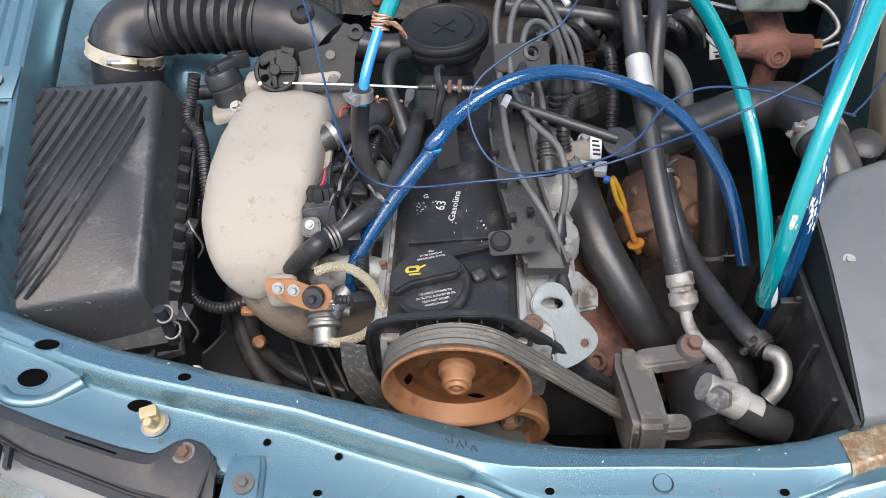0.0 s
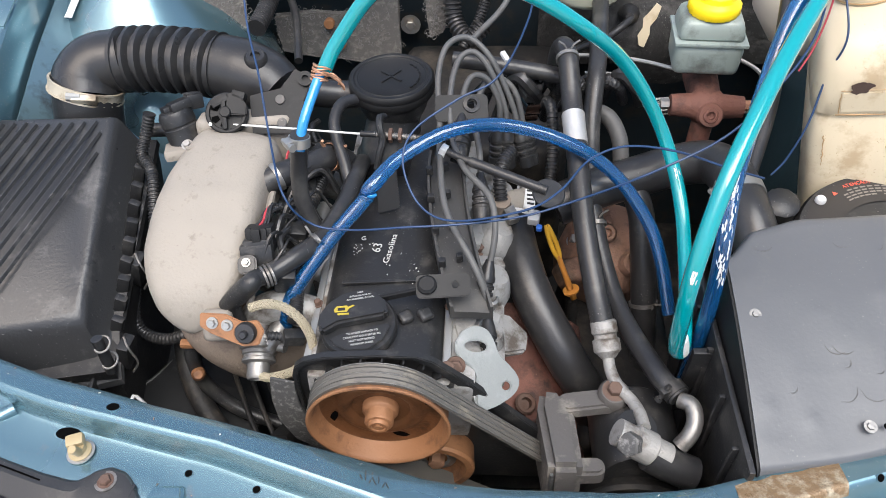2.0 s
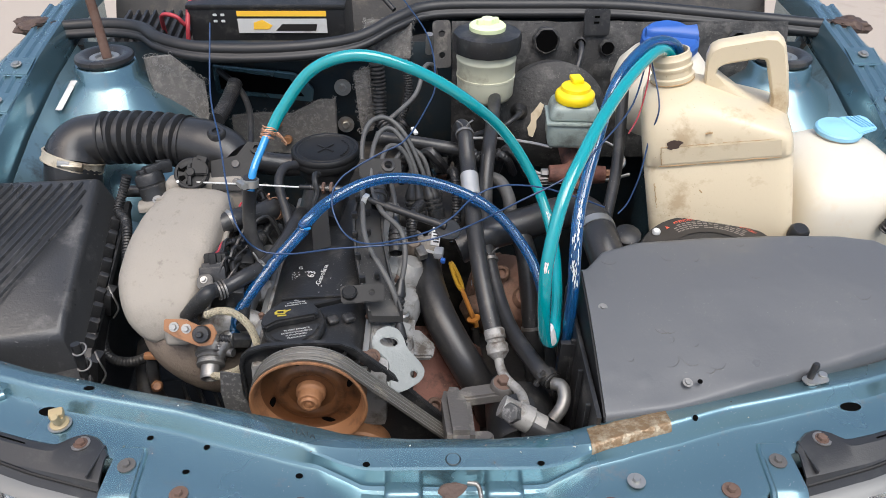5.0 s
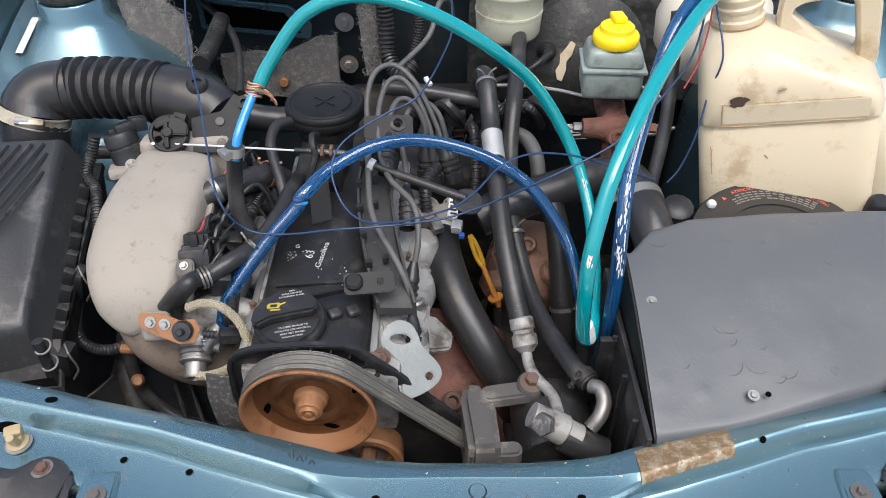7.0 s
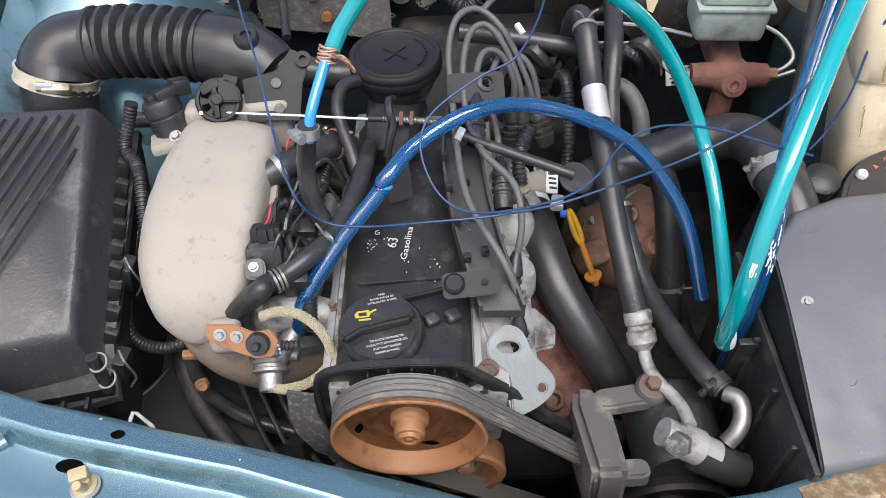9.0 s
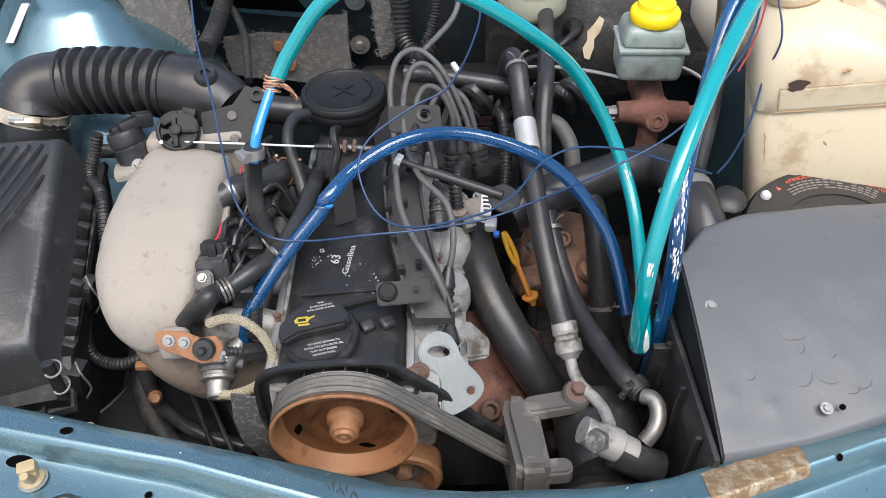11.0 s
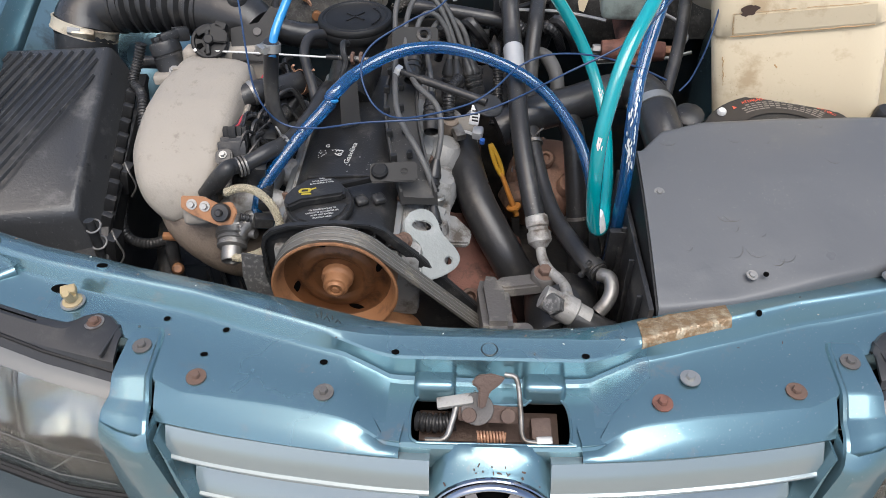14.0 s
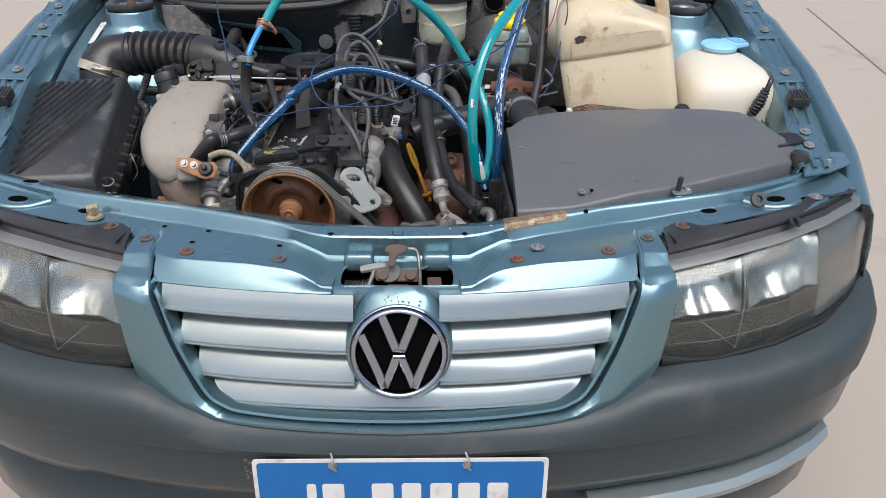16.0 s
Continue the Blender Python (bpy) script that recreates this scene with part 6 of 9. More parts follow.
belt = thing("drive_belt", "worn grey ribbed drive belt", "belt")
part("band", belt_loop((PC.x, PC.z), 0.0685, (0.03, 0.60), 0.05, 0.1415, 0.164, 0.003, 4), BELT, belt)
for y in (0.1419, 0.1525, 0.1628):
    part("worn_ridge", belt_loop((PC.x, PC.z), 0.0706, (0.03, 0.60), 0.0521, y, y + 0.0011, 0.0012, 1), GUNMETAL, belt, "pale worn line along the belt")
pump_pulley = thing("pump_pulley", "dark steel pump pulley under the hose fittings", "pulley")
part("wheel", lathe([(0.0, -0.03), (0.05, -0.03), (0.057, -0.02), (0.0575, 0.006), (0.061, 0.010), (0.061, 0.016), (0.055, 0.016), (0.05, 0.006), (0.02, 0.004), (0.0, 0.004)], (0.088, 0.135, 0.645), (0, -1, 0), 48), DARK, pump_pulley)
part("hub", lathe([(0.018, 0.0), (0.018, 0.012), (0.012, 0.016), (0, 0.016)], (0.088, 0.135, 0.645), (0, -1, 0), 24), GUNMETAL, pump_pulley)
tens = thing("idler_pulley", "orange rusty idler roller with brass nut", "pulley")
part("roller", lathe([(0.02, -0.02), (0.039, -0.02), (0.0405, -0.018), (0.0425, 0.024), (0.040, 0.027), (0.033, 0.027), (0.030, 0.014), (0.024, 0.010), (0.0, 0.010)], (-0.1205, 0.182, 0.664), (0, -1, 0.05), 40), RUST_ORANGE, tens)
part("bearing", lathe([(0.012, 0.009), (0.022, 0.009), (0.022, 0.013), (0.015, 0.015), (0.012, 0.013)], (-0.1205, 0.182, 0.664), (0, -1, 0.05), 30), STEEL, tens)
part("nut", lathe([(0, 0.01), (0.009, 0.01), (0.009, 0.022), (0.007, 0.023), (0, 0.023)], (-0.1205, 0.182, 0.664), (0, -1, 0.05), 6), COPPER, tens)
guard = thing("speckled_shield", "speckled grey plastic shield beside the pulley", "cover")
part("sheet", loft([[(-0.288, 0.185, 0.79), (-0.290, 0.178, 0.76), (-0.286, 0.172, 0.73), (-0.272, 0.168, 0.70), (-0.23, 0.165, 0.67)], [(-0.262, 0.18, 0.79), (-0.262, 0.176, 0.76), (-0.255, 0.17, 0.74), (-0.24, 0.166, 0.71), (-0.20, 0.163, 0.685)]], thick=0.003), SPECKLED, guard)

# ---- round breather lid behind the valve cover ----
breather = thing("breather_canister", "black round breather canister with cross-marked lid", "engine part")
c = (-0.189, 0.550, 0.0)
lid_ = part("lid", lathe([(0.047, 0.887), (0.0525, 0.893), (0.0535, 0.896), (0.0535, 0.902), (0.0528, 0.9035), (0.0535, 0.905), (0.0530, 0.9105), (0.0505, 0.9130), (0.0470, 0.9128), (0.0455, 0.9112), (0.0435, 0.9112), (0.0425, 0.9120), (0.0415, 0.9112), (0, 0.9115)], c, n=56), SATIN_BLACK, breather)
part("body", lathe([(0.03, 0.82), (0.034, 0.855), (0.040, 0.866), (0.0435, 0.874), (0.0445, 0.884), (0.047, 0.888)], c, n=40), PLASTIC, breather)
for a in (45, -45):
    part("cross_mark", box((c[0], c[1], 0.9122), (0.034, 0.003, 0.0016), (0, 0, a + 6), 0.0005), SATIN_BLACK, lid_)
for k in range(9):
    a = radians(-40 + 11 * k)
    part("moulded_mark", box((c[0] + 0.035 * math.cos(a), c[1] + 0.035 * math.sin(a), 0.9122), (0.0022, 0.0046, 0.0014), (0, 0, math.degrees(a)), 0.0004), SATIN_BLACK, lid_)
part("stem", tube([(-0.19, 0.54, 0.845), (-0.195, 0.50, 0.835), (-0.195, 0.46, 0.825)], [0.036, 0.034, 0.030], 20), PLASTIC, breather)

# cable bracket on the cover's back
stay = thing("cable_bracket", "black steel cable bracket with rusty adjuster", "bracket")
part("plate", prism([(-0.012, -0.06), (0.014, -0.055), (0.012, 0.0), (0.02, 0.03), (-0.004, 0.034), (-0.012, 0.0)], 0.003, basis((-0.187, 0.43, 0.875), (1, 0.1, 0), (0, 0.6, 0.8)), 0.001), SATIN_BLACK, stay)
part("adjuster", tube([(-0.198, 0.4405, 0.906), (-0.140, 0.4345, 0.905)], 0.0038, 12, smooth=False, ripple=0.0008, pitch=0.0028), GUNMETAL, stay)
part("fork", tube([(-0.188, 0.462, 0.915), (-0.192, 0.452, 0.920), (-0.191, 0.440, 0.914), (-0.188, 0.434, 0.902), (-0.192, 0.426, 0.890), (-0.196, 0.42, 0.872)], 0.0042, 8), PLASTIC, stay)
for x in (-0.205, -0.194):
    part("nut", disc(0.0085, 0.004, (x + 0.024, 0.4385, 0.906), (1, -0.06, 0), 6, 0.1), RUST, stay)

# ---- spark plug leads in their tray ----
tray = thing("lead_tray", "black plastic tray for the ignition leads", "cable tray")
secs = []
for (x, y, z) in spline([(-0.112, 0.50, 0.868), (-0.118, 0.43, 0.866), (-0.112, 0.36, 0.858), (-0.098, 0.29, 0.846), (-0.085, 0.245, 0.832)], 5):
    secs.append([(x - 0.020, y, z + 0.006), (x - 0.017, y, z + 0.006), (x - 0.016, y, z - 0.002), (x + 0.020, y, z - 0.003), (x + 0.021, y, z + 0.006), (x + 0.024, y, z + 0.006), (x + 0.024, y, z - 0.013), (x - 0.020, y, z - 0.013)])
part("channel", loft(secs, closed=True), TRAY_GREY, tray)
for k in range(6):
    x, y, z = secs[3 + 3 * k][0]
    part("comb", box((x + 0.003, y, z + 0.003), (0.008, 0.007, 0.010), (0, 0, 8), 0.0015), PLASTIC, tray, "moulded lead clip")
    part("comb", box((x + 0.021, y + 0.01, z + 0.001), (0.007, 0.007, 0.009), (0, 0, 8), 0.0015), PLASTIC, tray)
top = thing("lead_bracket", "black steel lead bracket with a hole", "bracket")
part("plate", prism(rounded(0.062, 0.032, 0.006), 0.003, basis((-0.100, 0.481, 0.913), (1, 0.12, -0.05), (-0.1, 0.75, 0.6)), 0.001, holes=[(0.012, 0.002, 0.006)]), SATIN_BLACK, top)
part("grommet", moved(lathe([(0.006, 0), (0.010, 0), (0.010, 0.003), (0.006, 0.004), (0.006, 0)]), basis((-0.100, 0.481, 0.916), (1, 0.12, -0.05), (-0.1, 0.75, 0.6)) @ Matrix.Translation((0.012, 0.002, 0))), RUBBER, top)
part("leg", box((-0.105, 0.487, 0.888), (0.04, 0.003, 0.05), (-10, 0, 6), 0.001), PLASTIC, top)
low = thing("lead_bracket", "black steel lead bracket at the cover's front", "bracket")
part("plate", prism(rounded(0.055, 0.024, 0.005), 0.003, basis((-0.112, 0.256, 0.857), (1, 0.12, -0.02), (-0.1, 0.8, 0.55)), 0.001, holes=[(0.012, 0.0, 0.0035)]), SATIN_BLACK, low)
part("knob", disc(0.010, 0.008, (-0.128, 0.254, 0.858), (0, -0.3, 1), 20, 0.3), SATIN_BLACK, low)
part("arm", box((-0.158, 0.256, 0.842), (0.06, 0.004, 0.007), (0, -10, 8), 0.001), SATIN_BLACK, low)

leads = [
    [(-0.066, 0.243, 0.798), (-0.066, 0.258, 0.828), (-0.082, 0.282, 0.862), (-0.112, 0.34, 0.882), (-0.122, 0.41, 0.892), (-0.125, 0.47, 0.904), (-0.128, 0.516, 0.935), (-0.118, 0.55, 0.955), (-0.093, 0.566, 0.955), (-0.065, 0.55, 0.935), (-0.04, 0.525, 0.89), (-0.028, 0.512, 0.85)],
    [(-0.068, 0.298, 0.826), (-0.060, 0.325, 0.862), (-0.066, 0.36, 0.884), (-0.095, 0.40, 0.892), (-0.110, 0.45, 0.898), (-0.113, 0.50, 0.925), (-0.104, 0.54, 0.942), (-0.086, 0.552, 0.944), (-0.066, 0.54, 0.925), (-0.048, 0.52, 0.885), (-0.045, 0.51, 0.85)],
    [(-0.076, 0.402, 0.86), (-0.078, 0.44, 0.88), (-0.085, 0.49, 0.895), (-0.075, 0.53, 0.91), (-0.055, 0.545, 0.912), (-0.035, 0.53, 0.9), (-0.022, 0.515, 0.85)],
    [(-0.10, 0.46, 0.90), (-0.098, 0.50, 0.92), (-0.088, 0.525, 0.928), (-0.07, 0.53, 0.92), (-0.055, 0.52, 0.89), (-0.056, 0.51, 0.85)],
    [(-0.09, 0.57, 0.95), (-0.05, 0.62, 0.97), (-0.035, 0.66, 1.0), (-0.02, 0.70, 0.985), (-0.015, 0.75, 0.93)],
]
for pts in leads:
    lead = thing("ignition_lead", "grey rubber ignition lead with dark boot", "ignition lead", "ignition leads")
    cord = part("lead", tube(pts, 0.0037, 10), GREY_WIRE, lead)
    if len(pts) > 5:
        for p, q in ((pts[0], pts[1]), (pts[-1], pts[-2])):
            d = (Vector(q) - Vector(p)).normalized()
            part("boot", lathe([(0.010, -0.040), (0.0105, -0.026), (0.009, -0.025), (0.009, -0.022), (0.0108, -0.021), (0.0108, -0.018), (0.009, -0.017), (0.009, -0.014), (0.0105, -0.013), (0.0105, -0.010), (0.0088, -0.009), (0.0088, -0.006), (0.010, -0.005), (0.010, -0.001), (0.0085, 0.002), (0.0075, 0.008), (0.0055, 0.014), (0.0045, 0.018)], p, d, 16), RUBBER, cord, "ribbed rubber boot")

# dip-rod shaped vacuum pipe
pipe = thing("vacuum_pipe", "black plastic pipe with white clip and round grommet", "pipe")
part("pipe", tube([(-0.116, 0.421, 0.898), (-0.085, 0.407, 0.893), (-0.004, 0.374, 0.882)], [0.0042, 0.0045, 0.0052], 12), PLASTIC, pipe)
part("sleeve", tube([(-0.088, 0.408, 0.894), (-0.012, 0.377, 0.883)], 0.0057, 12, smooth=False), RUBBER, pipe)
part("clip", box((-0.119, 0.422, 0.897), (0.008, 0.012, 0.014), (0, 20, -20), 0.002), WHITE, pipe, "white plastic clip")
part("grommet", disc(0.0185, 0.006, (-0.002, 0.378, 0.872), (0.2, -0.3, 1), 24, 0.3), RUBBER, pipe)

# ---- lifting eye on the head's front corner ----
eye = thing("lifting_bracket", "galvanised steel lifting bracket with two holes", "bracket")
LE = basis((-0.080, 0.217, 0.808), (0.034, -0.026, -0.031), (0.62, 0.66, 0.22))
part("plate", prism([(p.x, p.y) for p in spline([(-0.021, 0.0, 0), (-0.017, 0.013, 0), (-0.006, 0.021, 0), (0.008, 0.020, 0), (0.022, 0.015, 0), (0.046, 0.016, 0), (0.058, 0.012, 0), (0.063, 0.0, 0), (0.060, -0.020, 0), (0.053, -0.036, 0), (0.046, -0.038, 0), (0.032, -0.026, 0), (0.016, -0.017, 0), (-0.004, -0.020, 0), (-0.016, -0.014, 0), (-0.021, 0.0, 0)], 4)[:-1]], 0.004, LE, 0.0012, holes=[[(0.0118 * math.cos(q) * 0.70 - 0.0058 * math.sin(q) * 0.71, 0.001 + 0.0118 * math.cos(q) * 0.71 + 0.0058 * math.sin(q) * 0.70) for q in (2 * math.pi * k / 22 for k in range(22))], (0.051, -0.001, 0.0045)]), GREEN_METAL, eye)
part("flange", moved(box((0.034, -0.030, -0.014), (0.045, 0.004, 0.03), (0, 0, -28), bevel=0.001), LE), GREEN_METAL, eye)
part("stud", hexbolt((-0.098, 0.196, 0.805), (0, -0.8, 0.5), 0.007, 0.010, 0.006), RUST, eye)
head_side = thing("head_casting", "grey cast aluminium side of the cylinder head with ports", "engine part")
for k, (x, y, z) in enumerate(((-0.072, 0.25, 0.775), (-0.065, 0.32, 0.785), (-0.06, 0.39, 0.79), (-0.058, 0.46, 0.79))):
    part("boss", lathe([(0.03, -0.03), (0.027, 0.0), (0.02, 0.014), (0.014, 0.022), (0.0, 0.022)], (x, y, z), (0.45, 0, 1), 20), ALU_CAST, head_side)
part("wall", box((-0.078, 0.36, 0.755), (0.045, 0.33, 0.06), (0, 22, 0), 0.006, 2), ALU_CAST, head_side)
for k, (x, y, z, w, h) in enumerate(((-0.088, 0.232, 0.792, 0.022, 0.05), (-0.074, 0.272, 0.786, 0.040, 0.020), (-0.070, 0.345, 0.792, 0.044, 0.018), (-0.084, 0.308, 0.80, 0.018, 0.05), (-0.066, 0.42, 0.797, 0.044, 0.022), (-0.082, 0.382, 0.804, 0.018, 0.045))):
    part("cast_rib", box((x, y, z), (w, h, 0.016), (10 * math.sin(k * 2.0), 18, 14 * math.cos(k * 3.0)), 0.003), ALU_CAST, head_side)
part("port_flange", prism([(-0.03, -0.02), (0.0, -0.028), (0.028, -0.016), (0.034, 0.01), (0.010, 0.030), (-0.026, 0.022)], 0.010, basis((-0.052, 0.275, 0.748), (1, 0.1, -0.55), (0, 1, 0)), 0.003), ALU_CAST, head_side)
part("plug_sleeve", lathe([(0.011, -0.03), (0.0115, -0.004), (0.013, -0.002), (0.013, 0.004), (0.010, 0.006)], (-0.067, 0.296, 0.788), (0.1, 0.1, 1), 18), ZINC, head_side, "steel spark plug sleeve")

# ---- exhaust heat shield, flange, rusty unit ----
shield = thing("heat_shield", "red-brown rusty exhaust heat shield with bolt holes", "heat shield")
secs = []
for k in range(9):
    t = k / 8
    y, z = 0.35 - 0.155 * t, 0.712 - 0.06 * t - 0.02 * math.sin(math.pi * t)
    secs.append([(-0.062, y, z + 0.012), (-0.05, y - 0.004, z + 0.014), (-0.02, y, z + 0.008), (0.02, y, z - 0.012), (0.05, y, z - 0.04), (0.06, y, z - 0.09)])
fine = []
for i in range(33):
    row = []
    for j in range(21):
        u, v = i / 4, j / 4
        a, b = min(int(u), 7), min(int(v), 4)
        fu, fv = u - a, v - b
        p = (Vector(secs[a][b]) * (1 - fu) + Vector(secs[a + 1][b]) * fu) * (1 - fv) + (Vector(secs[a][b + 1]) * (1 - fu) + Vector(secs[a + 1][b + 1]) * fu) * fv
        p.z += 0.008 * noise.noise(p * 28) + 0.003 * noise.noise(p * 90)
        row.append(p)
    fine.append(row)
part("sheet", loft(fine, thick=0.002), RUST_RED, shield)
for x, y, z in ((-0.020, 0.24, 0.668), (-0.004, 0.215, 0.652)):
    part("bolt_pit", lathe([(0.013, 0.001), (0.011, 0.004), (0.007, 0.003), (0.006, -0.004), (0, -0.004)], (x, y, z), (0.3, -0.35, 1), 20), RUST, shield)

unit = thing("alternator", "brown rusty alternator casing with bolts", "alternator")
part("casing", lathe([(0.062, -0.07), (0.066, -0.05), (0.066, 0.01), (0.06, 0.022), (0.05, 0.036), (0.042, 0.042), (0.022, 0.050), (0.0, 0.051)], (0.098, 0.475, 0.685), (0.1, -0.35, 0.93), 40), PUMP_BROWN, unit)
for k in range(5):
    a = radians(20 + 72 * k)
    o = Vector((0.098, 0.475, 0.685)) + frame_of((0.1, -0.35, 0.93)) @ Vector((0.052 * math.cos(a), 0.052 * math.sin(a), 0.02))
    part("bolt", hexbolt(o, (0.1, -0.35, 0.93), 0.007, 0.010, 0.012), (ZINC if k == 2 else PUMP_BROWN), unit)
part("ear", box((0.045, 0.425, 0.695), (0.045, 0.032, 0.03), (20, 10, 30), 0.008, 3), PUMP_BROWN, unit)
part("boss", lathe([(0.016, -0.02), (0.016, 0.014), (0.0135, 0.018), (0.010, 0.018), (0.0095, 0.0165), (0, 0.0165)], (0.118, 0.425, 0.712), (0.1, -0.6, 0.8), 24), PUMP_BROWN, unit)
part("boss", lathe([(0.012, -0.03), (0.013, 0.014), (0.010, 0.018), (0.006, 0.018), (0.005, 0.012), (0, 0.012)], (0.085, 0.455, 0.735), (0.05, -0.6, 0.8), 20), PUMP_BROWN, unit)
thermo = thing("thermostat_housing", "corroded tan metal coolant outlet with bolts", "engine part")
part("outlet", lathe([(0.03, -0.03), (0.03, 0.0), (0.024, 0.012), (0.022, 0.03)], (-0.038, 0.455, 0.755), (0.1, -0.6, 1), 24), RUST, thermo)
part("flange", box((-0.045, 0.445, 0.795), (0.06, 0.03, 0.02), (20, 0, 20), 0.006, 3), ALU_BEIGE, thermo)
for x, y, z in ((-0.068, 0.452, 0.81), (-0.022, 0.47, 0.80)):
    part("bolt", hexbolt((x, y, z), (0, -0.3, 1), 0.006, 0.009, 0.008), ZINC, thermo)
tag = thing("connector", "white and blue electrical connector with printed tag", "connector")
part("tag", box((-0.018, 0.416, 0.836), (0.013, 0.036, 0.002), (12, 4, -6), 0.0006), WHITE, tag)
for k in range(4):
    part("print_bar", box((-0.018, 0.404 + 0.006 * k, 0.8352 + 0.0012 * k), (0.008, 0.002, 0.0014), (12, 4, -6), 0), LABEL_BLACK, tag)
part("plug", box((-0.014, 0.392, 0.824), (0.014, 0.016, 0.012), (10, 0, -10), 0.003), FOIL, tag)
part("blue_insert", box((-0.008, 0.381, 0.818), (0.007, 0.007, 0.007), (10, 0, -10), 0.002), CAP_BLUE, tag, "blue plastic insert")

# dipstick
dip = thing("dipstick", "yellow dipstick handle in an orange guide tube", "dipstick")
DA, DB = Vector((0.004, 0.409, 0.794)), Vector((0.040, 0.387, 0.702))
loop = []
for k in range(17):
    a = 2 * math.pi * k / 16
    loop.append(DA.lerp(DB, 0.24 - 0.24 * math.cos(a)) + Vector((0.95, 0.3, 0.1)) * (0.0030 * math.sin(a) * (1.1 - 0.2 * math.cos(a))))
part("handle", tube(loop, 0.0031, 10, 3), YELLOW_PLASTIC, dip)
stem_ = part("stem", tube([DA.lerp(DB, 0.44), DA.lerp(DB, 0.7), DA.lerp(DB, 0.97)], [0.0034, 0.0036, 0.004], 12), ORANGE_PLASTIC, dip, "orange plastic stem")
part("funnel", lathe([(0.004, -0.014), (0.005, -0.004), (0.0105, -0.001), (0.0105, 0.002), (0.0, 0.003)], DB, (-0.3, 0.15, 0.9), 20), ORANGE_PLASTIC, stem_, "orange plastic collar")
part("guide_tube", tube([(0.043, 0.384, 0.685), (0.045, 0.36, 0.62), (0.03, 0.35, 0.52)], 0.006, 12), DARK, dip)

# ---- power steering pump and its bracket ----
pump = thing("steering_pump", "grey iron bracket with black power steering pump and corroded fittings", "pump")
part("bracket_block", prism([(-0.02, -0.055), (0.014, -0.055), (0.016, 0.02), (0.006, 0.055), (-0.016, 0.058), (-0.022, 0.03)], -0.07, basis((0.012, 0.168, 0.742), (1, 0.05, -0.04), (0.05, 1, -0.25)), 0.007), IRON_GREY, pump)
part("crust", tube([(-0.002, 0.1135, 0.742), (-0.001, 0.112, 0.72), (0.0, 0.111, 0.695), (0.0, 0.1105, 0.675)], [0.002, 0.0035, 0.003, 0.002], 8), SPECKLED, pump, "pale corroded edge")
part("boss", lathe([(0.017, -0.016), (0.017, 0.004), (0.014, 0.008), (0, 0.008)], (0.070, 0.212, 0.735), (0, -0.1, 1), 22), IRON_GREY, pump)
part("upper_arm", prism(rounded(0.066, 0.026, 0.012), 0.016, basis((0.044, 0.205, 0.718), (1, 0.12, 0.06), (-0.1, 1, -0.15)), 0.003), IRON_GREY, pump)
part("lower_arm", prism(rounded(0.045, 0.022, 0.009), 0.018, basis((0.030, 0.125, 0.718), (1, 0.05, 0.0), (-0.05, 1, -0.2)), 0.003), IRON_GREY, pump)
part("arm_bolt", hexbolt((0.07, 0.212, 0.742), (0, -0.1, 1), 0.008, 0.013, 0.008), RUST, pump)
part("body", lathe([(0, -0.055), (0.042, -0.055), (0.047, -0.05), (0.047, 0.03), (0.042, 0.036), (0, 0.036)], (0.095, 0.170, 0.690), (0, -1, 0.1), 36), PLASTIC, pump)
part("body_neck", lathe([(0, 0), (0.02, 0), (0.02, 0.03), (0.0, 0.03)], (0.086, 0.165, 0.72), (0, 0, 1), 24), PLASTIC, pump)
part("fitting", lathe([(0, -0.03), (0.014, -0.03), (0.0145, -0.012), (0.017, -0.010), (0.017, 0.010), (0.0145, 0.012), (0.0145, 0.028), (0.0, 0.03)], (0.088, 0.142, 0.754), (0.75, -0.2, -0.35), 20), ALU_CAST, pump, "white-corroded banjo fitting")
part("fitting_bolt", lathe([(0, 0), (0.0125, 0), (0.0125, 0.012), (0.010, 0.014), (0, 0.014)], (0.076, 0.138, 0.764), (-0.55, -0.5, 0.65), 6), SPECKLED, pump)
part("port", tube([(0.095, 0.138, 0.745), (0.115, 0.132, 0.735), (0.14, 0.128, 0.725)], 0.0175, 18), RUBBER, pump)
part("return_elbow", tube([(0.131, 0.19, 0.762), (0.1405, 0.182, 0.765), (0.1425, 0.168, 0.76), (0.137, 0.156, 0.752), (0.127, 0.148, 0.742)], 0.0085, 14), GUNMETAL, pump, "grey steel return elbow")


# ---- hoses ----
def hose(name, label, pts, r, m_, n=16, ripple=0.0, pitch=0.006, part_name="hose"):
    h = thing(name, label, "hose")
    part(part_name, tube(pts, r, n, ripple=ripple, pitch=pitch), m_, h)
    return h


def clamp(parent, at, axis, r, screw=(0, 0, 1), width=0.011, label="steel hose clamp", mat_=None):
    strap = part("clamp", band(at, axis, r, width), mat_ or ZINC, parent, label)
    d = Vector(screw).normalized()
    t = Vector(axis).normalized().cross(d).normalized()
    o = Vector(at) + d * (r + 0.004)
    part("clamp_screw", join(box(o - d * 0.001, (0.011, 0.008, 0.008), (0, 0, math.degrees(math.atan2(t.y, t.x))), 0.0015), tube([o - t * 0.009, o + t * 0.009], 0.0026, 10, smooth=False), lathe([(0, 0), (0.0042, 0), (0.0042, 0.004), (0, 0.004)], o + t * 0.009, t, 8)), mat_ or ZINC, strap)


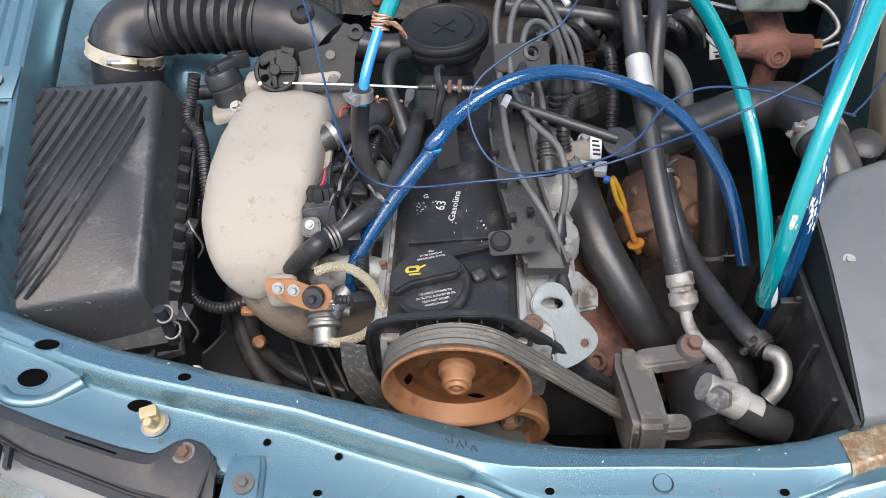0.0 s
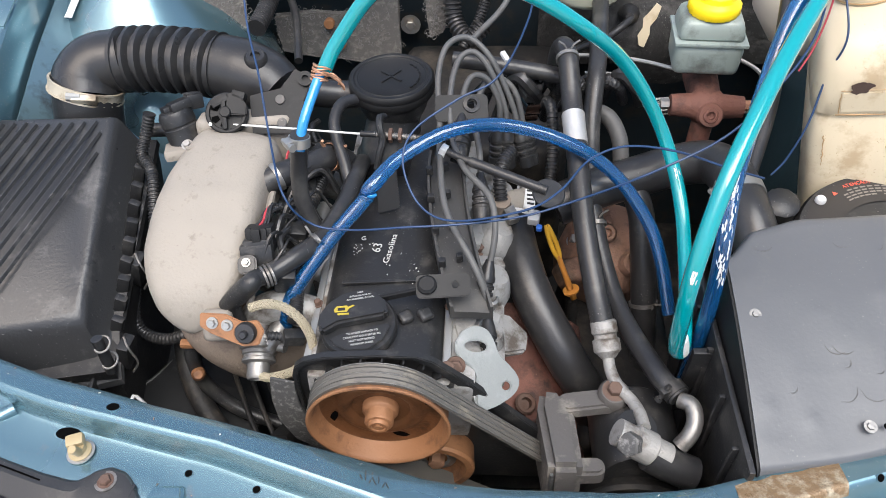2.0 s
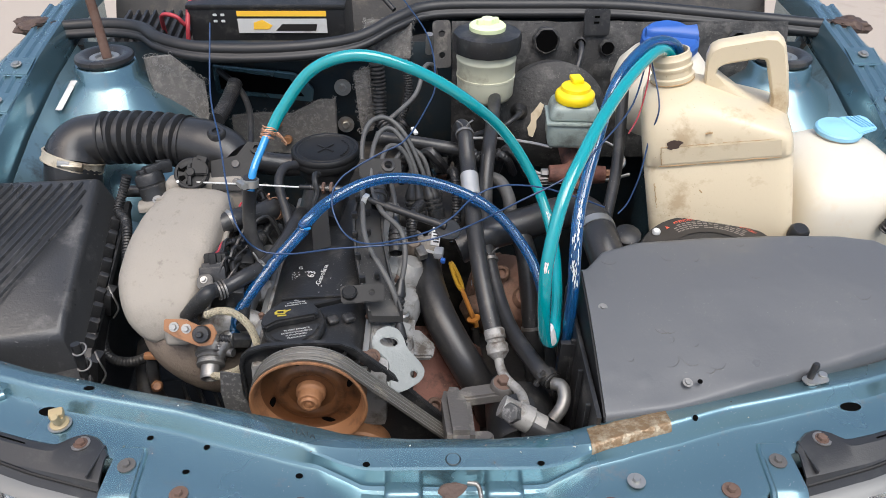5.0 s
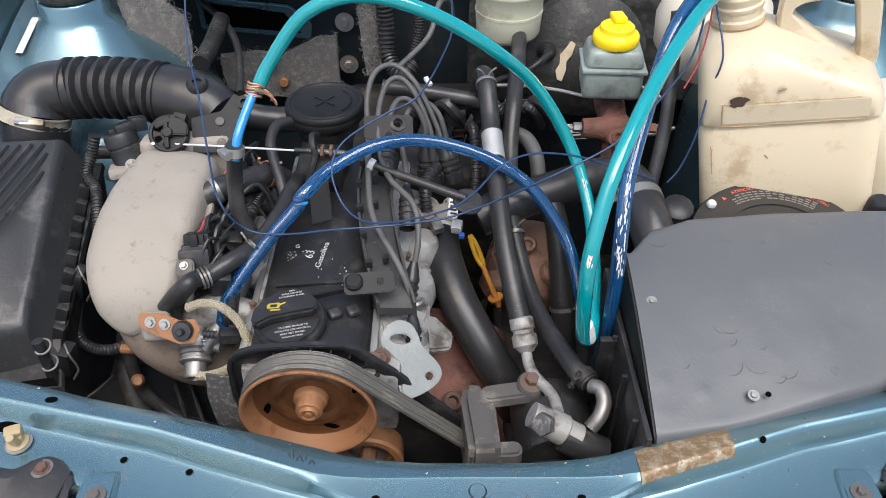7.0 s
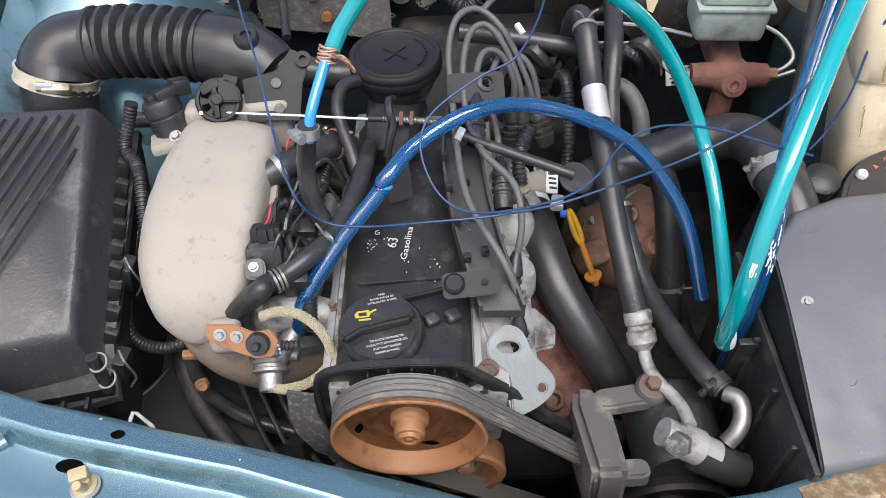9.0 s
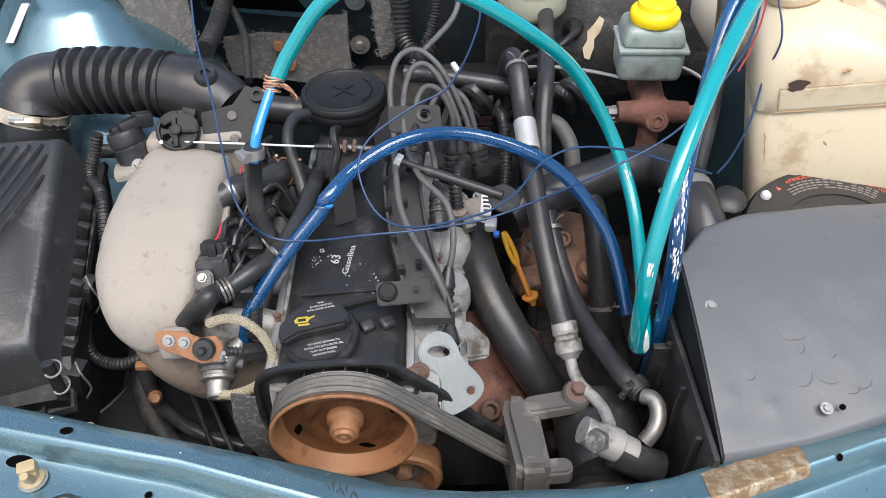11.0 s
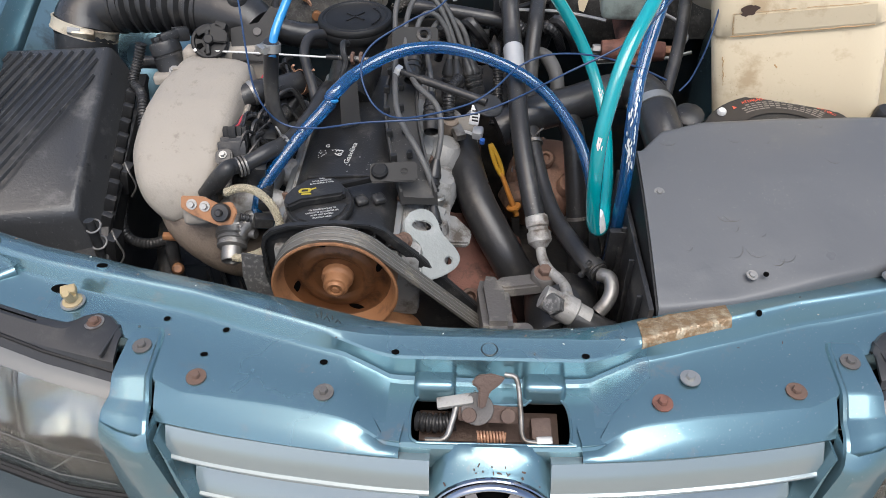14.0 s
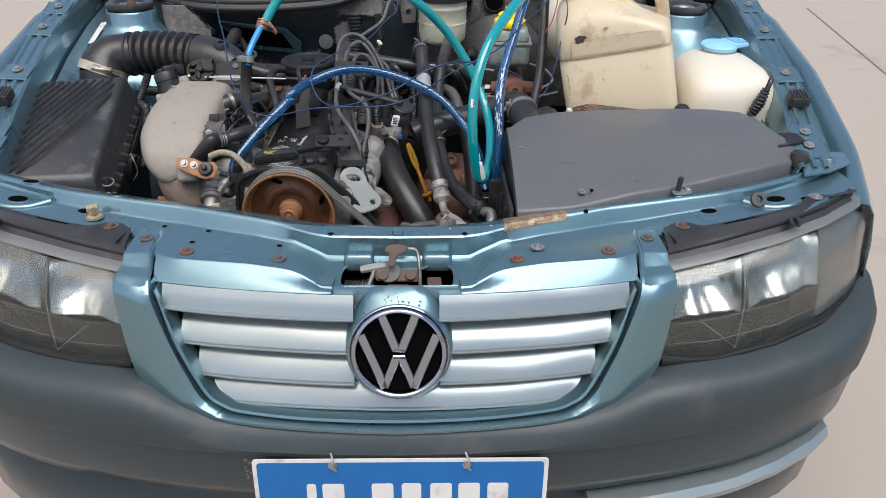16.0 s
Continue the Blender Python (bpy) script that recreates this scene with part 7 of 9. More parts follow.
# clear hoses that feed the jug
arch = thing("blue_arch_hose", "translucent blue plastic hose arching over the engine, kinked", "hose")
part("lower_leg", tube([(-0.285, 0.25, 0.79), (-0.275, 0.268, 0.822), (-0.236, 0.312, 0.862), (-0.204, 0.341, 0.888), (-0.197, 0.347, 0.8945), (-0.191, 0.352, 0.902)], [0.0078, 0.0078, 0.0078, 0.0080, 0.0088, 0.0050], 18), BLUE_HOSE, arch)
part("span", tube([(-0.200, 0.345, 0.8965), (-0.1955, 0.3485, 0.9015), (-0.187, 0.356, 0.9075), (-0.164, 0.385, 0.9165), (-0.111, 0.418, 0.928), (-0.05, 0.440, 0.920), (0.02, 0.440, 0.897), (0.075, 0.425, 0.865), (0.115, 0.395, 0.822), (0.133, 0.365, 0.788), (0.145, 0.32, 0.74)], [0.0045, 0.0082, 0.0084, 0.0078, 0.0078, 0.0078, 0.0078, 0.0078, 0.0078, 0.0078, 0.0078], 18), BLUE_HOSE, arch)
part("kink", lathe([(0.0070, -0.0035), (0.0096, -0.0012), (0.0098, 0.0004), (0.0072, 0.0030)], (-0.1945, 0.349, 0.8985), (0.25, 0.35, 1.0), 18, 0.8), BLUE_LIGHT, arch, "pale sharp fold in the hose")
feed = thing("teal_hose", "bright teal plastic hose looping down to a tight fold", "hose")
part("blue_end", tube([(-0.2585, 0.348, 0.955), (-0.2535, 0.362, 0.980), (-0.238, 0.405, 1.012)], 0.0052, 14), BLUE_LIGHT, feed, "light blue hose end")
TEAL_PTS = [(-0.237, 0.407, 1.008), (-0.22, 0.42, 1.036), (-0.176, 0.43, 1.087), (-0.116, 0.43, 1.106), (-0.046, 0.435, 1.085), (0.023, 0.440, 1.041), (0.080, 0.462, 0.980), (0.127, 0.455, 0.905), (0.150, 0.405, 0.848), (0.150, 0.33, 0.815), (0.139, 0.258, 0.806), (0.130, 0.222, 0.806), (0.118, 0.210, 0.825),
            (0.110, 0.199, 0.89), (0.111, 0.207, 0.95), (0.129, 0.244, 1.008), (0.158, 0.295, 1.041), (0.192, 0.352, 1.066), (0.242, 0.43, 1.086), (0.285, 0.485, 1.092), (0.312, 0.51, 1.07), (0.325, 0.52, 1.02)]
part("loop", tube(TEAL_PTS, 0.0079, 16), TEAL, feed)
part("worn_fold", lathe([(0.0, -0.012), (0.0085, -0.010), (0.0093, 0.0), (0.0092, 0.010), (0.0088, 0.016)], (0.122, 0.2145, 0.826), (0.25, 0.1, -1), 16), WHITE, feed, "white worn patch at the fold")
def worn(parent, pts, r, at, long, seed, label):
    """Ragged pale scrapes on the upper side of a hose, along its run."""
    line = spline(pts, 24)
    rng = random.Random(seed)
    toward = Vector((-0.1, -0.75, 0.65))
    i0 = min(range(len(line)), key=lambda k: (line[k] - Vector(at)).length)
    for k in range(long):
        i = max(1, min(len(line) - 8, i0 + rng.randrange(long)))
        c, w, span = rng.gauss(0, 0.35), rng.uniform(0.03, 0.16), rng.randrange(2, 6)
        rows = []
        for m in range(span + 1):
            d = (line[i + m + 1] - line[i + m]).normalized()
            up = (toward - d * toward.dot(d)).normalized()
            sd = d.cross(up)
            c += rng.uniform(-0.08, 0.08)
            w2 = w * rng.uniform(0.5, 1.2) * (0.3 if m in (0, span) else 1.0)
            rows.append([line[i + m] + (up * math.cos(a) + sd * math.sin(a)) * (r + 0.0003) for a in (c - w2, c - w2 / 3, c + w2 / 3, c + w2)])
        part("scuff", loft(rows, thick=0.0003), WHITE, parent, label)


worn(feed, TEAL_PTS, 0.0079, (0.110, 0.199, 0.93), 5, 5, "white scuff mark")
worn(feed, TEAL_PTS, 0.0079, (0.139, 0.425, 0.87), 4, 6, "white scuff mark")
rng = random.Random(3)
ax_ = Vector((0.35, 0.45, 1)).normalized()
strands = []
for k in range(7):
    m_ = Matrix.Translation(Vector((-0.2385, 0.404, 1.010)) + ax_ * (0.0022 * (k - 3))) @ frame_of(ax_ + Vector((rng.uniform(-0.35, 0.35), rng.uniform(-0.35, 0.35), 0)))
    r_ = 0.0084 + 0.0008 * rng.random()
    strands.append(tube([m_ @ Vector((r_ * math.cos(q), r_ * math.sin(q), 0.0006 * math.sin(3 * q))) for q in np.linspace(0.2 * k, 0.2 * k + 6.5, 16)], 0.0010, 6, 3))
for k in range(5):
    p_ = Vector((-0.230, 0.399, 1.012))
    strands.append(tube([p_, p_ + Vector((0.006 + 0.002 * k, -0.004, 0.003 - 0.003 * k)), p_ + Vector((0.011 + 0.001 * k, -0.003 + 0.003 * (k % 2), -0.004 - 0.003 * k)), p_ + Vector((0.009, 0.002 * k, -0.012 - 0.001 * k))], 0.0009, 6, 4))
part("copper_tie", join(*strands), COPPER, feed, "twisted copper wire tie")
clamp(feed, (-0.2578, 0.350, 0.966), (0.1, 0.25, 1), 0.0096, (-0.75, -0.6, 0.2), 0.010)
VENT_PTS = [(0.335, 0.525, 1.03), (0.318, 0.515, 1.085), (0.27, 0.485, 1.10), (0.215, 0.42, 1.07), (0.182, 0.353, 1.0), (0.163, 0.305, 0.955), (0.156, 0.270, 0.915), (0.156, 0.255, 0.86), (0.154, 0.245, 0.79), (0.15, 0.24, 0.70)]
vent = hose("dark_blue_hose", "dark blue plastic hose running down beside the teal one", VENT_PTS, 0.0078, BLUE_HOSE)
worn(vent, VENT_PTS, 0.0078, (0.165, 0.31, 0.96), 44, 3, "white scraped patch")

# rubber hoses on the inlet side
h = hose("breather_hose", "black rubber hose below the blue hose clamp", [(-0.257, 0.351, 0.972), (-0.264, 0.357, 0.940), (-0.2685, 0.356, 0.910), (-0.268, 0.350, 0.884), (-0.260, 0.345, 0.856), (-0.250, 0.345, 0.83)], 0.0092, RUBBER)
h = hose("coolant_hose", "black rubber hose from the manifold with spring clamps", [(-0.352, 0.372, 0.852), (-0.326, 0.390, 0.870), (-0.304, 0.404, 0.875), (-0.278, 0.430, 0.867), (-0.258, 0.452, 0.862), (-0.240, 0.462, 0.845), (-0.233, 0.458, 0.82)], 0.0155, RUBBER)
part("clamp", band((-0.309, 0.401, 0.8745), (0.72, 0.55, 0.1), 0.0157, 0.006, 0.0012), ZINC, h, "steel hose clamp")
part("spring_clamp", band((-0.2555, 0.4545, 0.8615), (0.6, 0.6, -0.4), 0.0157, 0.007, 0.0016), COPPER, h, "brassy spring clamp")
for q in ((-0.262, 0.452, 0.879), (-0.244, 0.450, 0.876)):
    u = (Vector(q) - Vector((-0.2555, 0.4545, 0.8615))).normalized()
    part("spring_ear", tube([Vector(q) - u * 0.003, Vector(q) + u * 0.006, Vector(q) + u * 0.010 + Vector((0.004, -0.003, 0.002))], 0.0018, 8), COPPER, h)
hose("vacuum_hose", "black rubber hose curving to the regulator elbow", [(-0.22, 0.46, 0.85), (-0.222, 0.42, 0.86), (-0.228, 0.38, 0.858), (-0.246, 0.325, 0.855), (-0.268, 0.293, 0.858), (-0.2870, 0.2760, 0.8550), (-0.2950, 0.2680, 0.8550)], 0.0104, RUBBER)
hose("vacuum_hose", "thin black rubber hose behind the throttle", [(-0.225, 0.52, 0.90), (-0.245, 0.50, 0.905), (-0.25, 0.47, 0.895), (-0.235, 0.43, 0.87), (-0.226, 0.40, 0.85)], 0.007, RUBBER)
hose("vacuum_hose", "thin black rubber hose under the bellows", [(-0.50, 0.50, 0.865), (-0.47, 0.505, 0.862), (-0.42, 0.51, 0.86), (-0.36, 0.515, 0.86)], 0.009, RUBBER)
inj = thing("injector_harness", "black injector plugs and taped wiring beside the manifold", "wiring")
for k in range(4):
    y = 0.285 + 0.065 * k
    part("plug", box((-0.283, y, 0.838), (0.022, 0.03, 0.03), (10, 12, 10), 0.004), PLASTIC, inj)
    part("wire", tube([(-0.283, y + 0.012, 0.852), (-0.29, y + 0.03, 0.862), (-0.285, y + 0.05, 0.858)], 0.004, 8), RUBBER, inj)
part("loom", tube([(-0.268, 0.24, 0.815), (-0.272, 0.29, 0.825), (-0.276, 0.36, 0.835), (-0.27, 0.42, 0.84), (-0.262, 0.48, 0.83)], 0.008, 12, ripple=0.0012, pitch=0.0045), PLASTIC, inj)
part("front_plug", box((-0.268, 0.226, 0.806), (0.022, 0.014, 0.014), (0, 18, 20), 0.002), PLASTIC, inj)
part("plug_boot", tube([(-0.280, 0.222, 0.812), (-0.292, 0.219, 0.817)], 0.0052, 12, smooth=False, ripple=0.001, pitch=0.004), RUBBER, inj)
coil = thing("sensor_block", "black plastic sensor block with a screw", "sensor")
part("block", box((-0.3100, 0.2920, 0.8510), (0.034, 0.022, 0.040), (-30, 0, 8), 0.003), PLASTIC, coil)
part("block_step", box((-0.3100, 0.3000, 0.8650), (0.028, 0.020, 0.018), (-30, 0, 8), 0.002), PLASTIC, coil)
part("block_lug", prism(rounded(0.020, 0.020, 0.007), 0.010, pose(-0.3170, 0.2800, 0.8560, 35, 0, 8), 0.002), PLASTIC, coil)
part("screw", hexbolt((-0.3170, 0.2760, 0.8650), (0, -0.5, 0.85), 0.0035, 0.0048, 0.003), ZINC, coil)
plug_ = part("plug", box((-0.3090, 0.3120, 0.8650), (0.029, 0.026, 0.028), (-30, 0, 8), 0.003), SATIN_BLACK, coil)
for k in (-1, 1):
    part("plug_ridge", box(Vector((-0.3090, 0.3120, 0.8650)) + Vector((0.008 * k, -0.011, 0.012)), (0.006, 0.004, 0.020), (-30, 0, 8), 0.001), SATIN_BLACK, plug_)
part("plug_latch", box(Vector((-0.3090, 0.3120, 0.8650)) + Vector((0, -0.012, 0.016)), (0.009, 0.005, 0.014), (-30, 0, 8), 0.001), SATIN_BLACK, plug_)
for k in range(4):
    part("wire", tube([Vector((-0.3090, 0.3120, 0.8650)) + Vector((0.004 * (k - 1.5), 0.008, 0.010)), Vector((-0.3080, 0.3300, 0.8670)) + Vector((0.003 * (k - 1.5), 0, 0.006)), Vector((-0.3060, 0.3550, 0.8690)) + Vector((0.002 * (k - 1.5), 0, 0.002 * k)), Vector((-0.3060, 0.3550, 0.8690)) + Vector((0.018, 0.012, -0.02))], 0.0017, 6), RED_WIRE if k == 1 else RUBBER, plug_)
part("sleeve", tube([(-0.3060, 0.3550, 0.8690), Vector((-0.3060, 0.3550, 0.8690)) + Vector((0.014, 0.006, -0.008)), Vector((-0.3060, 0.3550, 0.8690)) + Vector((0.020, 0.01, -0.04))], 0.0065, 12, ripple=0.0012, pitch=0.0045), PLASTIC, plug_)

# hoses on the exhaust side
ac = thing("pressure_hose", "thick black pressure hose with white sleeve and crimped end", "hose")
part("hose", tube([(0.018, 0.612, 0.86), (0.020, 0.608, 0.905), (0.024, 0.592, 0.928), (0.028, 0.565, 0.925), (0.032, 0.52, 0.895), (0.036, 0.45, 0.868), (0.042, 0.37, 0.832), (0.052, 0.31, 0.796), (0.060, 0.28, 0.772)], 0.0125, 18), RUBBER, ac)
part("white_sleeve", tube([(0.0330, 0.504, 0.8885), (0.0342, 0.484, 0.8810), (0.0352, 0.465, 0.8735)], [0.0140, 0.0135, 0.0142], 18), FOIL, ac, "white cloth sleeve")
part("crimp", lathe([(0.0125, -0.022), (0.0145, -0.02), (0.0145, -0.008), (0.0125, -0.006), (0.0125, -0.002), (0.015, 0.0), (0.015, 0.012), (0.012, 0.015), (0.008, 0.02)], (0.064, 0.266, 0.760), (0.12, -0.62, -0.5), 20), ALU_CAST, ac, "corroded crimped collar")
part("end_pipe", tube([(0.066, 0.255, 0.750), (0.068, 0.235, 0.745), (0.075, 0.215, 0.744), (0.086, 0.198, 0.745), (0.091, 0.18, 0.75), (0.092, 0.16, 0.756)], 0.0065, 14), ALU_CAST, ac, "bare aluminium end pipe")
low = thing("return_hose", "black return hose from the fluid reservoir to the pump", "hose")
part("hose", tube([(0.085, 0.785, 0.90), (0.088, 0.755, 0.905), (0.078, 0.66, 0.90), (0.068, 0.585, 0.893), (0.060, 0.52, 0.848), (0.060, 0.42, 0.80), (0.082, 0.32, 0.757), (0.112, 0.225, 0.762), (0.131, 0.193, 0.762)], 0.0115, 16), RUBBER, low)
clamp(low, (0.127, 0.200, 0.762), (0.4, -0.7, 0), 0.012, (-0.6, -0.3, 0.4), 0.012, "black spring clamp", PLASTIC)
rad = thing("radiator_hose", "fat black radiator hose curving down beside the engine", "hose")
part("hose", tube([(-0.037, 0.446, 0.776), (-0.033, 0.415, 0.778), (-0.027, 0.375, 0.772), (-0.014, 0.335, 0.755), (0.006, 0.302, 0.732), (0.029, 0.276, 0.702), (0.055, 0.262, 0.655), (0.07, 0.255, 0.58)], [0.0215, 0.0225, 0.0235, 0.024, 0.024, 0.024, 0.0235, 0.022], 20), BELLOWS_RUBBER, rad)
part("clamp", band((-0.0355, 0.432, 0.778), (0.05, -0.98, 0.0), 0.0208, 0.010, 0.0018), WHITE, rad, "bright steel clamp")
big = thing("radiator_hose", "fat black radiator hose running across to the radiator", "hose")
part("hose", tube([(0.015, 0.438, 0.80), (0.06, 0.452, 0.815), (0.12, 0.472, 0.822), (0.168, 0.478, 0.835), (0.200, 0.462, 0.850), (0.210, 0.42, 0.860), (0.213, 0.37, 0.860), (0.222, 0.33, 0.84)], [0.0255, 0.0255, 0.0255, 0.026, 0.026, 0.026, 0.0255, 0.0255], 22), RUBBER, big)
clamp(big, (0.2105, 0.392, 0.862), (0.1, -1, -0.1), 0.026, (-0.9, 0.0, 0.5), 0.013)
hose("heater_hose", "black rubber hose dropping behind the rusty casing", [(0.112, 0.455, 0.81), (0.120, 0.43, 0.79), (0.126, 0.40, 0.74), (0.132, 0.36, 0.67), (0.14, 0.33, 0.58)], 0.016, RUBBER)
hose("heater_hose", "dusty brown-grey hose above the rusty casing", [(0.045, 0.555, 0.84), (0.062, 0.565, 0.85), (0.085, 0.556, 0.848), (0.098, 0.53, 0.835), (0.102, 0.51, 0.81)], 0.0105, GREY_WIRE)
hose("heater_pipe", "black pipe running back across the engine", [(-0.115, 0.60, 0.905), (-0.06, 0.595, 0.90), (0.0, 0.59, 0.892), (0.04, 0.585, 0.885)], 0.0105, RUBBER)
for pts in ([(-0.06, 0.57, 0.80), (-0.05, 0.53, 0.85), (-0.045, 0.51, 0.84)], [(-0.02, 0.56, 0.80), (-0.015, 0.53, 0.84), (-0.018, 0.5, 0.82)], [(0.005, 0.60, 0.84), (0.012, 0.56, 0.86), (0.015, 0.52, 0.82), (0.01, 0.48, 0.78)]):
    hose("wiring_loom", "black taped wiring among the ignition leads", pts, 0.008, RUBBER, 12, 0.0012, 0.005)

# small clutter round the head: clips, thin wires, taped looms and spring clamps
def spring_clamp(at, axis, r, up=(0, 0, 1)):
    c = thing("spring_clamp", "tarnished wire spring clamp on a rubber hose", "hose clamp", "spring clamps")
    b = part("ring", band(at, axis, r, 0.005, 0.0016), GUNMETAL, c)
    u = Vector(up).normalized()
    t = Vector(axis).normalized().cross(u).normalized()
    for k in (-1, 1):
        o = Vector(at) + u * (r + 0.001) + t * 0.003 * k
        part("ear", tube([o, o + u * 0.006 + t * 0.004 * k, o + u * 0.010 + t * 0.010 * k], 0.0014, 6), GUNMETAL, b)


spring_clamp((-0.252, 0.315, 0.8555), (0.7, 0.65, 0), 0.0098, (0, -0.3, 1))
spring_clamp((0.0275, 0.568, 0.926), (0.1, -1, -0.3), 0.0128)
spring_clamp((0.062, 0.41, 0.796), (0.15, -0.8, -0.4), 0.0118)
spring_clamp((0.13, 0.374, 0.695), (0.1, -0.5, -0.8), 0.0165, (0.5, -0.6, 0.5))
thin = thing("thin_wires", "thin black and red wires tangled beside the manifold", "wiring")
rng = random.Random(11)
for k in range(16):
    y = 0.27 + 0.013 * k
    x = -0.30 + rng.uniform(-0.012, 0.02)
    pts = [(x, y, 0.85 + rng.uniform(-0.01, 0.012)), (x + rng.uniform(0.0, 0.02), y + 0.02, 0.872 + rng.uniform(-0.01, 0.012)), (x + 0.02, y + 0.045, 0.862 + rng.uniform(-0.012, 0.01)), (x + 0.035, y + 0.03 + rng.uniform(0, 0.04), 0.83)]
    part("wire", tube(pts, 0.0016 + 0.0006 * (k % 3), 6, 5), RED_WIRE if k == 12 else RUBBER, thin)
loom = thing("taped_loom", "black taped wiring loom behind the ignition leads", "wiring")
for k in range(9):
    x, y = -0.07 + 0.022 * k, 0.60 + 0.012 * math.sin(k * 2.3)
    part("loom", tube([(x - 0.03, y + 0.03, 0.80), (x - 0.01, y, 0.86 + 0.012 * (k % 3)), (x + 0.012, y - 0.01, 0.875), (x + 0.03, y + 0.02, 0.83)], 0.006 + 0.0012 * (k % 3), 8, 6, ripple=0.0008 if k % 2 else 0.0, pitch=0.004), RUBBER if k % 3 else PLASTIC, loom)
    part("tape_turn", band((x, y - 0.004, 0.868 + 0.010 * (k % 3)), (1, 0.2, 0.4), 0.008, 0.012, 0.0012, 12), LABEL_BLACK, loom)
foil = thing("foil_wrap", "crumpled silvery black plastic wrap round the loom", "wrapping")
for z in (0.845, 0.815):
    part("wrap", lathe([(0.016, -0.018), (0.018, -0.012), (0.0155, -0.006), (0.0185, 0.0), (0.016, 0.006), (0.018, 0.012), (0.0155, 0.018)], (-0.012, 0.60, z + 0.02), (0.1, -0.3, 1), 11, wobble=lambda i: 1.0 if i % 2 else 0.86), CHROME if z < 0.83 else GUNMETAL, foil)
tie = thing("cable_tie", "white plastic cable tie end on a lead", "cable tie")
part("tie", box((-0.050, 0.536, 0.948), (0.006, 0.014, 0.005), (20, 0, 30), 0.001), WHITE, tie)
nuts = thing("head_bolts", "row of rusty bolts along the cylinder head", "bolts")
for k in range(6):
    part("bolt", hexbolt((-0.085 + 0.006 * (k % 2), 0.235 + 0.045 * k, 0.792), (0.4, -0.2, 1), 0.006, 0.009, 0.008), RUST if k % 2 else ALU_CAST, nuts)
brk = thing("sensor_plug", "tan corroded sensor plug with ribbed black sleeve", "sensor")
part("body", lathe([(0.012, -0.02), (0.014, -0.006), (0.012, 0.0), (0.011, 0.010), (0.0, 0.011)], (-0.052, 0.42, 0.82), (0.1, -0.4, 1), 14), BROWN_CAST, brk)
part("sleeve", tube([(-0.052, 0.418, 0.828), (-0.054, 0.43, 0.845), (-0.05, 0.45, 0.858), (-0.04, 0.47, 0.86)], 0.0085, 12, ripple=0.0014, pitch=0.0045), RUBBER, brk)
part("clip", box((-0.04, 0.405, 0.815), (0.014, 0.02, 0.012), (15, 0, 25), 0.002), GUNMETAL, brk)

# thin blue wire strands
wire = thing("blue_wire", "thin blue electric wire lying loosely over the engine", "wire")
part("strand", tube([(-0.355, 0.62, 1.085), (-0.342, 0.52, 1.015), (-0.318, 0.447, 0.978), (-0.300, 0.385, 0.945), (-0.275, 0.315, 0.925), (-0.252, 0.312, 0.888), (-0.21, 0.308, 0.883), (-0.15, 0.298, 0.898), (-0.09, 0.302, 0.90), (-0.03, 0.318, 0.897), (0.02, 0.325, 0.912), (0.083, 0.316, 0.955), (0.152, 0.335, 0.985), (0.196, 0.361, 1.02), (0.24, 0.415, 1.045), (0.275, 0.500, 1.073), (0.289, 0.512, 1.071)], 0.0012, 8), BLUE_WIRE, wire)
wire = thing("blue_wire", "thin blue electric wire looped round the arching hose", "wire")
part("strand", tube([(0.20, 0.33, 0.94), (0.156, 0.314, 0.966), (0.111, 0.34, 0.965), (0.067, 0.359, 0.955), (0.032, 0.349, 0.945), (0.002, 0.314, 0.935), (-0.033, 0.301, 0.92), (-0.103, 0.306, 0.90), (-0.139, 0.325, 0.905), (-0.157, 0.361, 0.93), (-0.146, 0.394, 0.948), (-0.10, 0.426, 0.965), (-0.061, 0.441, 0.98), (-0.032, 0.50, 1.0), (-0.018, 0.60, 1.0), (-0.03, 0.72, 1.03), (-0.08, 0.88, 1.05)], 0.0012, 8), BLUE_WIRE, wire)
wire = thing("wire_pair", "thin dark wires hanging beside the canister", "wire")
part("strand", tube([(0.291, 0.510, 1.071), (0.279, 0.500, 1.078), (0.285, 0.445, 1.03), (0.278, 0.44, 0.985), (0.268, 0.42, 0.94), (0.255, 0.41, 0.90), (0.24, 0.40, 0.885)], 0.0011, 8), BLUE_WIRE, wire)
part("strand", tube([(0.292, 0.508, 1.071), (0.280, 0.499, 1.079), (0.272, 0.472, 1.045), (0.262, 0.455, 1.01), (0.248, 0.44, 0.99)], 0.0010, 8), RED_WIRE, wire)
hose("conduit", "smooth black conduit beside the canister", [(0.262, 0.56, 1.03), (0.257, 0.52, 0.97), (0.25, 0.48, 0.91), (0.235, 0.44, 0.85)], 0.0085, RUBBER)


